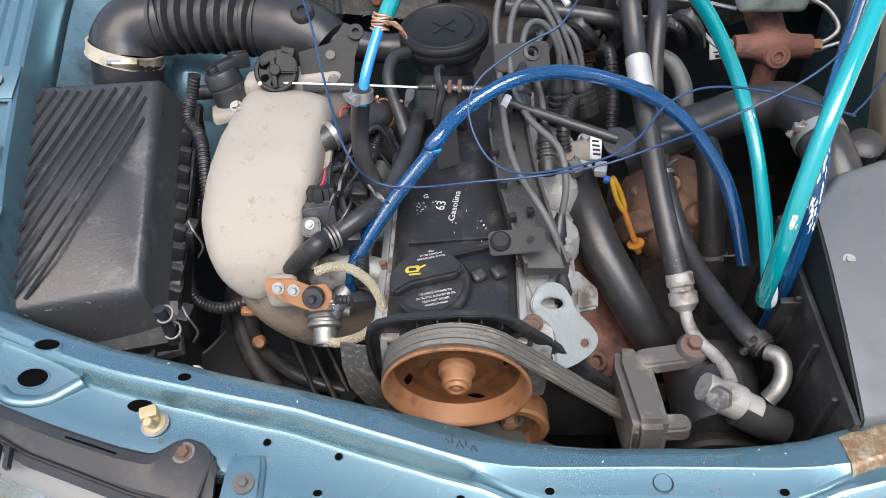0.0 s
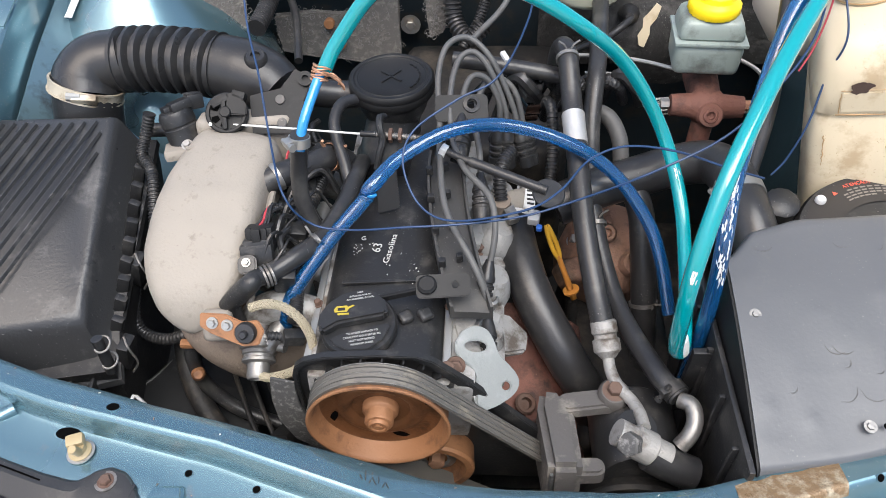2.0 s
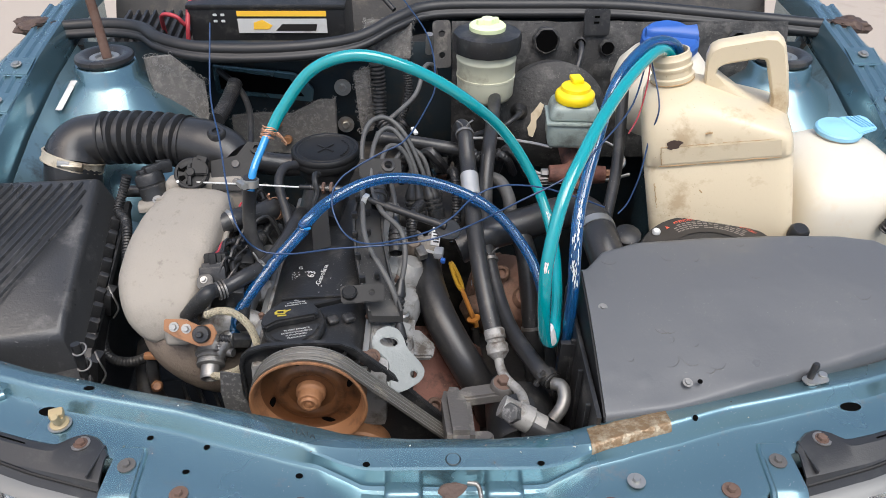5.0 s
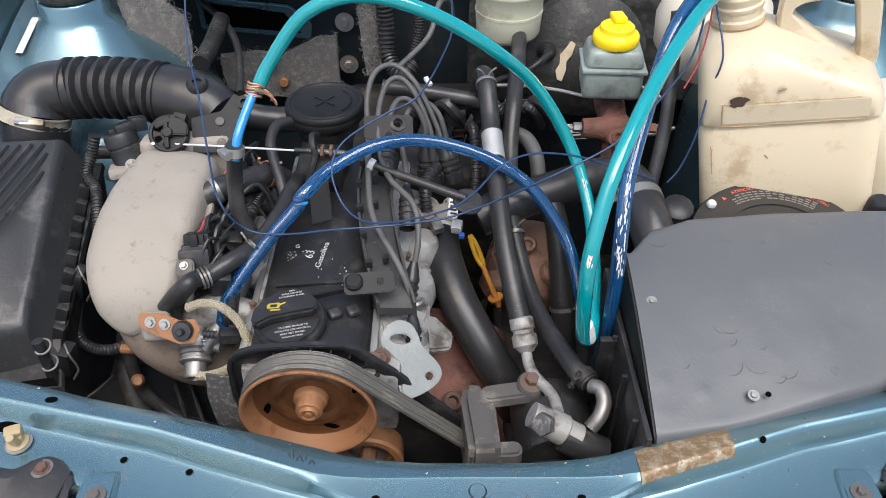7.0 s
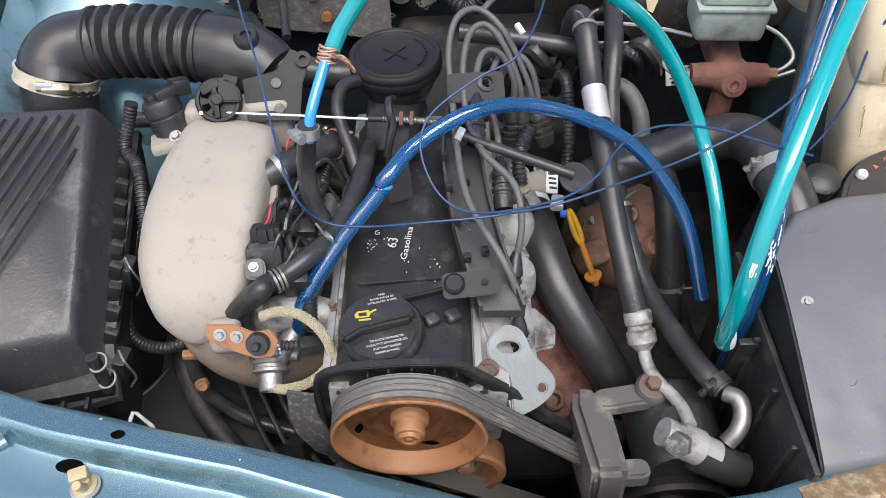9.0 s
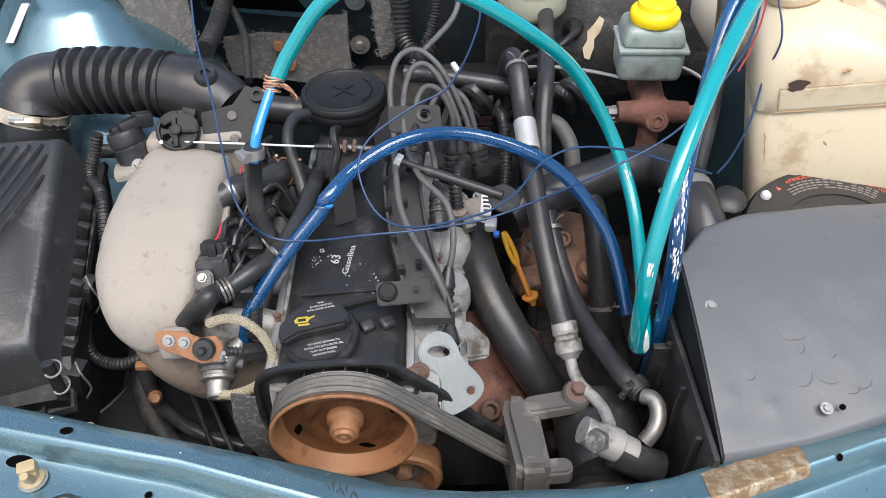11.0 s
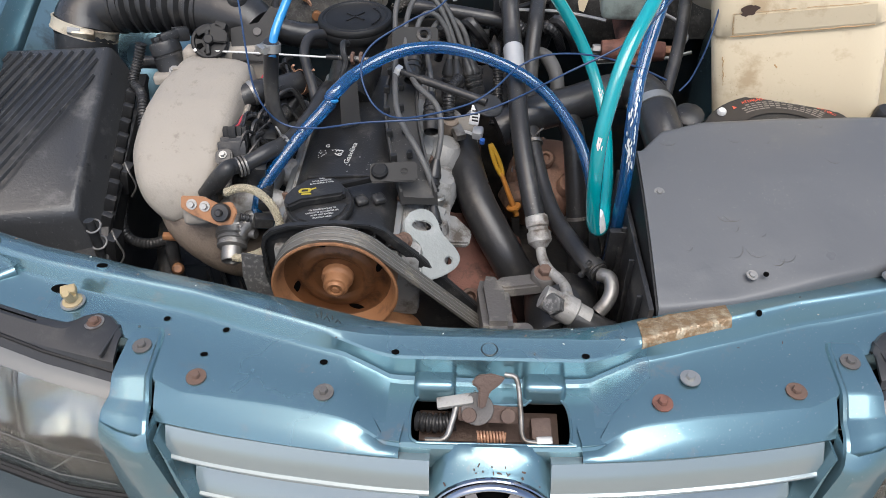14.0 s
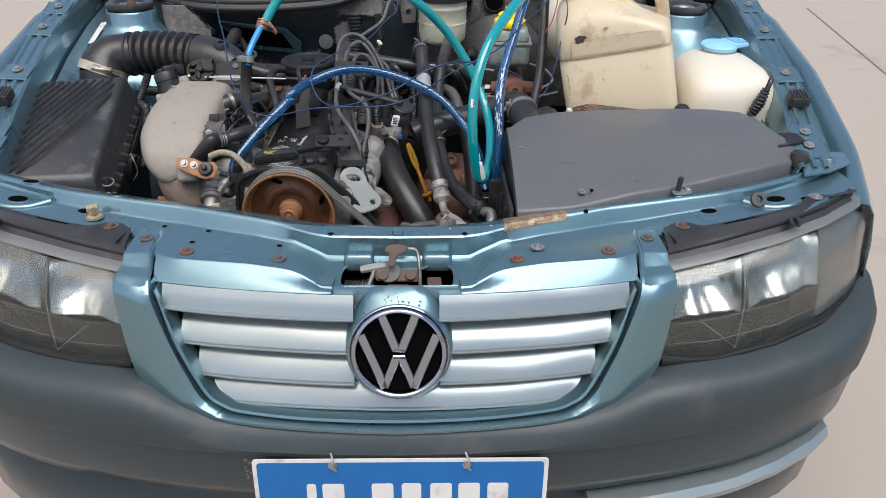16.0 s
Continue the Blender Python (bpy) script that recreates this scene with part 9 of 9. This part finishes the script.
# ---- steering fluid reservoir ----
pot = thing("fluid_reservoir", "pale cylindrical fluid reservoir with black collar and lime cap", "reservoir")
C0 = (0.074, 0.80, 0.0)
part("body", lathe([(0.012, 0.876), (0.03, 0.884), (0.046, 0.89), (0.051, 0.898), (0.0525, 0.93), (0.0535, 0.93), (0.0535, 0.934), (0.0525, 0.934), (0.0530, 0.962), (0.0538, 0.963), (0.0538, 0.966), (0.0530, 0.967), (0.0535, 0.990)], C0, n=40), RESERVOIR, pot)
part("collar", lathe([(0.054, 0.978), (0.0595, 0.980), (0.0605, 1.000), (0.058, 1.010), (0.040, 1.016), (0.030, 1.015)], C0, n=48, wobble=lambda i: 1.0 if i % 4 else 1.025), PLASTIC, pot)
part("cap", lathe([(0.032, 1.012), (0.0325, 1.022), (0.029, 1.025), (0, 1.025)], C0, n=30), CAP_LIME, pot, "pale lime screw cap")
part("cap_rib", join(box((C0[0], C0[1], 1.028), (0.04, 0.012, 0.012), (0, 0, 20), 0.003), disc(0.012, 0.012, (C0[0], C0[1], 1.023), n=20)), CAP_LIME, pot)


# ---- bulkhead dressing ----
def felt_pad(outline, at, turn, label):
    """A torn felt pad: a flat outline with a frayed edge and uneven face."""
    bm = prism(outline, 0.012)
    bmesh.ops.subdivide_edges(bm, edges=bm.edges[:], cuts=3, use_grid_fill=True)
    for v in bm.verts:
        q = noise.noise_vector(v.co * 60) * 0.004 + noise.noise_vector(v.co * 220) * 0.002
        v.co += q
    bm.transform(pose(*at, *turn))
    f = thing("felt_pad", label, "insulation")
    rng = random.Random(len(outline) + int(at[0] * 1000))
    hairs = []
    for k in range(320):
        i = rng.randrange(len(outline))
        (x0, y0), (x1, y1) = outline[i], outline[(i + 1) % len(outline)]
        u = rng.random()
        p = Vector((x0 + (x1 - x0) * u, y0 + (y1 - y0) * u, 0.012 * rng.random()))
        if k % 2:
            p = Vector((rng.uniform(-0.09, 0.09), rng.uniform(-0.03, 0.04), 0.012)) if len(outline) == 7 else p * rng.uniform(0.4, 1.0)
            p.z = 0.013
        a = rng.uniform(0, 2 * math.pi)
        d = Vector((math.cos(a), math.sin(a), rng.uniform(-0.2, 0.8))) * rng.uniform(0.003, 0.009)
        e = Vector((-d.y, d.x, 0.3 * d.z)) * rng.uniform(-1.6, 1.6)
        hairs.append(tube([p, p + d * 0.5 + e * 0.6, p + d * 0.9, p + d * 0.7 - e * 0.5], 0.00028, 3, 4))
    fuzz = join(*hairs)
    fuzz.transform(pose(*at, *turn))
    pad = part("felt", bm, FELT, f)
    tagged(part("frayed_edge", fuzz, FIBRE, pad, "pale frayed fibres"), kind="stuff")


felt_pad([(-0.10, -0.045), (0.108, -0.075), (0.112, 0.060), (0.075, 0.056), (0.02, 0.026), (-0.04, 0.030), (-0.103, 0.022)], (-0.33, 0.918, 0.775), (90, 0, 0), "torn grey felt insulation on the bulkhead")
felt_pad([(-0.014, -0.085), (0.012, -0.070), (0.022, 0.035), (0.012, 0.055), (-0.022, 0.045)], (-0.155, 0.905, 0.85), (90, 0, 0), "frayed grey felt strip on the bulkhead")
felt_pad([(-0.045, -0.07), (0.04, -0.08), (0.05, 0.0), (0.0, 0.06), (-0.045, 0.065)], (-0.50, 0.83, 0.895), (80, 0, 35), "oily dark felt beside the strut tower")
felt_pad([(-0.05, -0.03), (0.05, -0.035), (0.06, 0.03), (-0.03, 0.04)], (-0.12, 0.93, 0.95), (78, 0, 8), "grey felt under the bonnet seal")
slot = thing("access_cover", "dark blue bulkhead access panel with a raised frame", "panel")
part("frame", prism([(-0.10, -0.03), (0.09, -0.05), (0.095, -0.02), (0.06, 0.012), (-0.10, 0.03)], 0.008, pose(-0.355, 0.918, 0.878, 90, 0, 0), 0.003), PAINT, slot)
part("opening", prism([(-0.088, -0.02), (0.075, -0.036), (0.05, 0.0), (-0.088, 0.02)], 0.002, pose(-0.355, 0.909, 0.878, 90, 0, 0)), HOLE, slot, "dark opening")
for x, z in ((-0.203, 0.857), (-0.202, 0.776)):
    b = thing("bulkhead_bolt", "large washered bolt on the bulkhead", "bolt", "bulkhead bolts")
    part("bolt", hexbolt((x, 0.918, z), (0, -1, 0.1), 0.008, 0.017, 0.008), ZINC, b)
for x, z in ((-0.338, 0.788), (-0.322, 0.750)):
    b = thing("bulkhead_bolt", "orange rusty bolt stub on the bulkhead", "bolt", "bulkhead bolts")
    part("bolt", disc(0.009, 0.012, (x, 0.905, z), (0, -1, 0.1), 16), RUST_ORANGE, b)
panel = thing("sound_deadening", "flaky black sound deadening sheet with punched holes", "panel")
part("sheet", loft([[(x, y + 0.006 * noise.noise(Vector((x * 20, z * 20, 0))) + 0.003 * noise.noise(Vector((x * 60, z * 60, 4))), z) for x in np.linspace(0.015, 0.67, 80)] for y, z in [(0.922, 0.70), (0.918, 0.75), (0.916, 0.80), (0.914, 0.85)] + [(0.914 + 0.00018 * k * k, 0.87 + 0.0085 * k) for k in range(14)]], thick=0.005), DEADENING, panel, crease=1.2)
for x, z, r, sq in ((0.197, 0.954, 0.021, 1.0), (0.316, 0.940, 0.012, 1.0), (0.566, 0.957, 0.013, 1.0), (0.262, 0.948, 0.010, 1.0), (0.41, 0.955, 0.014, 1.0), (0.128, 0.955, 0.016, 1.3)):
    part("hole", lathe([(r * 1.25, -0.006), (r * 1.2, 0.004), (r * 1.06, 0.0065), (r, 0.005), (r * 0.94, 0.002), (0, 0.001)], (x, 0.913, z), (0.03, -1, 0.12), 26, sq, wobble=lambda q: 1.0 + 0.05 * math.sin(q * 1.7) + 0.03 * math.sin(q * 3.1)), DEADENING, panel, "punched hole with a ragged lip")
    part("hole_dark", lathe([(r * 0.98, 0.0), (r * 0.98, 0.0058), (0, 0.0058)], (x, 0.913, z), (0.03, -1, 0.12), 22, sq), HOLE, panel, "dark punched hole")
inset = part("inset", prism(rounded(0.050, 0.050, 0.006), 0.004, basis((0.293, 0.927, 0.985), (1, 0, 0), (0, 0.25, 1)), 0.0015), PLASTIC, panel, "black inset plate with slots")
for k in range(3):
    part("slot", prism(rounded(0.010, 0.004, 0.0015), 0.0012, basis((0.292, 0.9225, 0.975 + 0.011 * k), (1, 0, 0), (0, 0.25, 1))), HOLE, inset)
hose("breather_pipe", "black corrugated pipe by the bulkhead", [(-0.40, 0.86, 0.89), (-0.405, 0.80, 0.875), (-0.41, 0.74, 0.87)], 0.014, RUBBER, 14, 0.0025, 0.006)
hose("speedo_cable", "black cable dropping behind the bellows", [(-0.44, 0.90, 0.90), (-0.395, 0.86, 0.88), (-0.365, 0.80, 0.86), (-0.345, 0.70, 0.84)], 0.006, RUBBER)
hose("heater_loom", "black corrugated loom on the bulkhead", [(-0.13, 0.885, 0.92), (-0.128, 0.88, 0.87), (-0.125, 0.86, 0.82), (-0.10, 0.83, 0.80), (-0.075, 0.84, 0.82)], 0.015, RUBBER, 14, 0.003, 0.008)
hose("heater_loom", "black ribbed hose beside the reservoir", [(-0.075, 0.88, 0.93), (-0.07, 0.87, 0.87), (-0.085, 0.85, 0.82), (-0.11, 0.82, 0.79)], 0.009, RUBBER, 12, 0.0015, 0.005)
hose("clutch_cable", "black cable curving over the booster", [(0.262, 0.918, 0.948), (0.262, 0.895, 0.952), (0.258, 0.872, 0.938), (0.248, 0.85, 0.915), (0.242, 0.83, 0.895)], 0.0055, RUBBER)
hinge = thing("hinge_bracket", "grey steel bracket bolted to the bulkhead top", "bracket")
part("plate", prism(rounded(0.035, 0.09, 0.008), 0.004, pose(-0.005, 0.905, 0.95, 82, 0, 10), 0.001, holes=[(0, 0.02, 0.006), (0, -0.02, 0.006)]), IRON_GREY, hinge)
part("barrel", tube([(-0.03, 0.90, 0.935), (-0.028, 0.89, 0.975)], 0.007, 12, smooth=False), ZINC, hinge)

# ---- battery behind the bulkhead ----
bat = thing("battery", "black car battery with orange and white label bars", "battery")
part("case", box((-0.368, 1.14, 0.905), (0.325, 0.165, 0.13), (0, 0, 0), 0.006), PLASTIC, bat)
part("lid", box((-0.368, 1.14, 0.974), (0.330, 0.17, 0.012), (0, 0, 0), 0.004), PLASTIC, bat)
part("vent_cover", box((-0.368, 1.165, 0.986), (0.22, 0.08, 0.014), (0, 0, 0), 0.004), PLASTIC, bat)
LBL = basis((-0.342, 1.0555, 0.943), (1, 0, 0), (0, 0.0, 1))
part("label_orange", prism(rounded(0.185, 0.011, 0.001), 0.001, LBL @ Matrix.Translation((0.006, 0.0185, 0.001))), AMBER_INK, bat, "orange label strip")
part("label_white", prism(rounded(0.185, 0.030, 0.001), 0.001, LBL @ Matrix.Translation((0.006, -0.007, 0.001))), WHITE, bat, "white label strip")
part("logo_bar", prism([(-0.044, -0.007), (0.040, -0.007), (0.044, 0.007), (-0.030, 0.007), (-0.034, 0.002)], 0.001, LBL @ Matrix.Translation((0.035, -0.010, 0.002))), LABEL_BLACK, bat)
part("logo_mark", prism([(-0.02, -0.008), (0.012, -0.008), (0.02, 0.0), (0.0, 0.012), (-0.018, 0.006)], 0.001, LBL @ Matrix.Translation((-0.035, -0.006, 0.002))), AMBER_INK, bat)
for k in range(4):
    part("symbol_bar", prism(rounded(0.008, 0.005, 0.0015), 0.001, LBL @ Matrix.Translation((-0.132 + 0.016 * (k % 2), 0.016 - 0.013 * (k // 2), 0.001))), WHITE, bat)
hose("battery_cable", "red battery cable looping over the tray", [(-0.60, 1.10, 0.90), (-0.585, 1.06, 0.955), (-0.55, 1.04, 0.96), (-0.535, 1.05, 0.94), (-0.53, 1.08, 0.965), (-0.50, 1.14, 0.985), (-0.46, 1.16, 0.985)], 0.0045, RED_WIRE)
hose("battery_cable", "red battery cable hanging beside the battery", [(-0.535, 1.04, 0.90), (-0.53, 1.045, 0.94), (-0.53, 1.08, 0.975), (-0.515, 1.12, 0.99)], 0.0045, RED_WIRE)
hose("earth_cable", "dark battery earth cable behind the seal", [(-0.10, 1.02, 0.98), (-0.13, 1.05, 1.0), (-0.18, 1.10, 1.005), (-0.24, 1.14, 0.99)], 0.005, RUBBER)

# ---- small things on the crossmember ----
clipm = thing("plastic_clip", "yellowed plastic clip in the crossmember", "clip")
part("clip", join(lathe([(0.010, 0), (0.0105, 0.003), (0.007, 0.005), (0.006, 0.010), (0, 0.010)], (-0.443, 0.090, 0.8035), (0, 0, 1), 18), box((-0.446, 0.095, 0.815), (0.016, 0.012, 0.010), (10, 0, 20), 0.003), disc(0.004, 0.014, (-0.44, 0.085, 0.812), (0, -0.3, 1), 12)), CLIP_TAN, clipm)
part("washer", lathe([(0.009, 0), (0.0128, 0), (0.0128, 0.0012), (0.009, 0.0016), (0.009, 0)], (-0.443, 0.090, 0.8035), (0, 0, 1), 22), ZINC, clipm)
tape = thing("tape_patch", "brown mottled adhesive tape wrapped over the crossmember", "tape")
rows = []
for k in range(15):
    x = 0.149 + 0.093 * k / 14
    s = support_section(x)
    jag = 0.003 * noise.noise(Vector((x * 90, 0, 0)))
    lift = Vector((0, -0.0004, 0.0012))
    rows.append([Vector(s[3]) + lift + Vector((0, -0.002 + jag, 0)), Vector(s[4]) + lift, Vector(s[5]) + lift, Vector(s[6]) + lift, Vector(s[7]) + lift, Vector(s[8]) + lift, Vector(s[9]) + lift, Vector(s[9]).lerp(Vector(s[10]), 0.3 + 12 * jag) + lift * 1.4])
part("tape", loft(rows, thick=0.0006), TAPE, tape)
scuff = thing("paint_scratch", "patch of scratched paint on the crossmember edge", "scratch")
for k in range(7):
    part("scratch", box((-0.177 + 0.004 * k, 0.070 - 0.0012 * k + 0.003 * math.sin(k * 2.1), top_at(-0.177 + 0.004 * k, 0.070 - 0.0012 * k) + 0.0006), (0.0008, 0.006 + 0.003 * (k % 2), 0.0005), (0, 0, 30 - 25 * (k % 3)), 0), DARK, scuff)
chips = thing("paint_chips", "small chips and scratches along the crossmember edge", "scratch")
rng = random.Random(7)
for k in range(34):
    x = rng.uniform(-0.62, 0.62)
    s_ = support_section(x)
    y = s_[3][1] - rng.choice((0.001, 0.012, 0.03, 0.06)) * rng.uniform(0.6, 1.2)
    part("chip", box((x, y, top_at(x, y) + 0.0002), (rng.uniform(0.0008, 0.0034), rng.uniform(0.0005, 0.0014), 0.0005), (0, 0, rng.uniform(0, 180)), 0), (GREY_WIRE, CLIP_PALE, RUST)[k % 3], chips)
stud = thing("stop_stud", "black threaded bonnet stop stud on a riveted plate", "stud")
part("plate", prism(rounded(0.032, 0.016, 0.007), 0.003, pose(0.426, 0.133, 0.823, 0, 0, 14), 0.001), ZINC, stud)
part("stud", lathe([(0.004, 0), (0.004, 0.014), (0.0043, 0.021), (0.003, 0.024), (0, 0.024)], (0.420, 0.135, 0.825), (0.05, -0.05, 1), 12), RUBBER, stud)
part("rivet", disc(0.005, 0.003, (0.436, 0.138, 0.8255), n=14), ZINC, stud)
for s in (1,):
    bump = thing("rubber_buffer", "black rubber buffer at the crossmember's end", "rubber stop")
    part("buffer", lathe([(0.016, 0), (0.016, 0.010), (0.013, 0.020), (0.008, 0.023), (0, 0.023)], (s * 0.640, 0.222, 0.832), (0, 0, 1), 20), RUBBER, bump)
grom = thing("rubber_grommet", "black rubber grommet lying on the lamp cover", "rubber stop")
part("grommet", lathe([(0.0055, 0), (0.0110, 0), (0.0125, 0.004), (0.0110, 0.008), (0.0055, 0.008), (0.0055, 0)], (0.530, 0.106, 0.824), (0, -0.8, 0.6), 20), RUBBER, grom)

# ---- bonnet latch in the centre opening ----
latch = thing("bonnet_latch", "rusty bonnet latch mechanism with coil spring", "latch")
part("base_plate", loft([[(x, y, z) for x in np.linspace(-0.07, 0.07, 11)] for y, z in ((0.012, 0.735), (-0.02, 0.73), (-0.042, 0.745), (-0.046, 0.758))], thick=0.002), DARK_RUST, latch)
part("left_arm", tube([(-0.062, -0.038, 0.757), (-0.043, -0.036, 0.758), (-0.036, -0.020, 0.765), (-0.030, -0.004, 0.772), (-0.012, 0.004, 0.776)], 0.0032, 10), GUNMETAL, latch)
part("right_arm", tube([(0.045, -0.040, 0.760), (0.032, -0.036, 0.762), (0.030, -0.012, 0.772), (0.026, 0.012, 0.790), (0.014, 0.016, 0.792)], 0.0026, 10), GUNMETAL, latch)
part("hook", prism([(-0.019, -0.004), (-0.014, 0.005), (0.0, 0.008), (0.014, 0.006), (0.009, -0.002), (0.0, -0.010), (-0.003, -0.026), (-0.010, -0.026), (-0.011, -0.008)], 0.005, basis((0.0, 0.004, 0.796), (1, 0, -0.15), (0.1, 0.7, 0.6)), 0.0015), DARK_RUST, latch, "brown rusty safety hook")
part("cam", disc(0.016, 0.005, (-0.012, -0.008, 0.768), (0, -0.6, 0.8), 22), IRON_GREY, latch)
part("cam_plate", prism([(-0.03, -0.006), (0.03, -0.008), (0.032, 0.008), (0.0, 0.012), (-0.032, 0.008)], 0.003, basis((0.0, -0.012, 0.764), (1, 0, 0), (0, 0.7, 0.7)), 0.001), DARK_RUST, latch)
for x in (-0.020, 0.018):
    part("pivot", disc(0.0075, 0.004, (x, -0.015, 0.767), (0, -0.6, 0.8), 16), DARK_RUST, latch)
spring = [(0.0 + 0.0275 * t - 0.012, -0.033 + 0.0055 * math.cos(2 * math.pi * 9 * t), 0.757 + 0.0055 * math.sin(2 * math.pi * 9 * t)) for t in np.linspace(0, 1, 100)]
part("spring", tube(spring, 0.0011, 6, smooth=False), COPPER, latch, "tarnished coil spring")
part("striker_block", box((0.050, -0.022, 0.755), (0.020, 0.022, 0.014), (20, 0, 4), 0.003), DARK_RUST, latch)
part("square_nut", box((0.052, -0.036, 0.757), (0.016, 0.008, 0.012), (20, 0, 4), 0.002), ZINC, latch)
part("cable_boot", tube([(-0.072, -0.008, 0.745), (-0.05, -0.012, 0.748), (-0.034, -0.010, 0.75)], 0.010, 14, ripple=0.002, pitch=0.006), RUBBER, latch)
part("lever", box((-0.034, -0.004, 0.774), (0.036, 0.012, 0.006), (10, -8, 6), 0.002), ALU_CAST, latch)

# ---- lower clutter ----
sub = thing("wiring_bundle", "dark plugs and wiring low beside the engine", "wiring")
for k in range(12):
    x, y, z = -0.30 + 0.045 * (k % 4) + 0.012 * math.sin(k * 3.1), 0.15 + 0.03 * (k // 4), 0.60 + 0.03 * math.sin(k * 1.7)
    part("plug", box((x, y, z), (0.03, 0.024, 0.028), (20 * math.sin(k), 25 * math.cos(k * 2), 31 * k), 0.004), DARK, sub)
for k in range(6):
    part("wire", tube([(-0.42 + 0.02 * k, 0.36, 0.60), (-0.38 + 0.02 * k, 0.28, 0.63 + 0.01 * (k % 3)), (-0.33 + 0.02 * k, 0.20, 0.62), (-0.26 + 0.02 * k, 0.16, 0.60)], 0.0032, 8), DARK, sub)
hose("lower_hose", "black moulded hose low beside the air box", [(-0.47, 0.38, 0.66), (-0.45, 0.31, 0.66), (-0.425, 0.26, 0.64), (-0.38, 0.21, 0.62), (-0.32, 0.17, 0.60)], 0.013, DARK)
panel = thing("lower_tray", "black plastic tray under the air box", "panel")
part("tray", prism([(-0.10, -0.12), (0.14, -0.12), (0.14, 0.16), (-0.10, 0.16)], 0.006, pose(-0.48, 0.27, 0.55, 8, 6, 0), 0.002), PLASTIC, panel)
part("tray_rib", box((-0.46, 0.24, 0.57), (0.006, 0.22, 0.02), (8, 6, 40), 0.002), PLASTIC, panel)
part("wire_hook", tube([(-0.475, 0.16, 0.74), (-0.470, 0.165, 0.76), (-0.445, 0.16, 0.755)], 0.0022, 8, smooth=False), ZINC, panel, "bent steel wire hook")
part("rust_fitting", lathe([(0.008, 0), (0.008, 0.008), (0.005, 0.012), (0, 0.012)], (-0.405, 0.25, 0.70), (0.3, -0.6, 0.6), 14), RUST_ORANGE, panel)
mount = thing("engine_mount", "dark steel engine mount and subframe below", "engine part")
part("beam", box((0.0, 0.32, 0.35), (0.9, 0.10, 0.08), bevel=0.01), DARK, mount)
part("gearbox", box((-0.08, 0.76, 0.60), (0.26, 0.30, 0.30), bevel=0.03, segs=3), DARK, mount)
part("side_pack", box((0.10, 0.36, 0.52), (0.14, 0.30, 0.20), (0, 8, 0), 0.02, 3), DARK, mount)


# each Empty goes to the middle of its thing's base
bpy.context.view_layer.update()
for ob in ROOTS:
    pts = [c.matrix_world @ Vector(k) for c in ob.children_recursive if c.type == "MESH" for k in c.bound_box]
    if not pts:
        continue
    lo = [min(p[i] for p in pts) for i in range(3)]
    hi = [max(p[i] for p in pts) for i in range(3)]
    base = Vector(((lo[0] + hi[0]) / 2, (lo[1] + hi[1]) / 2, lo[2]))
    ob.location = base
    for c in ob.children:
        c.matrix_parent_inverse = Matrix.Translation(-base)
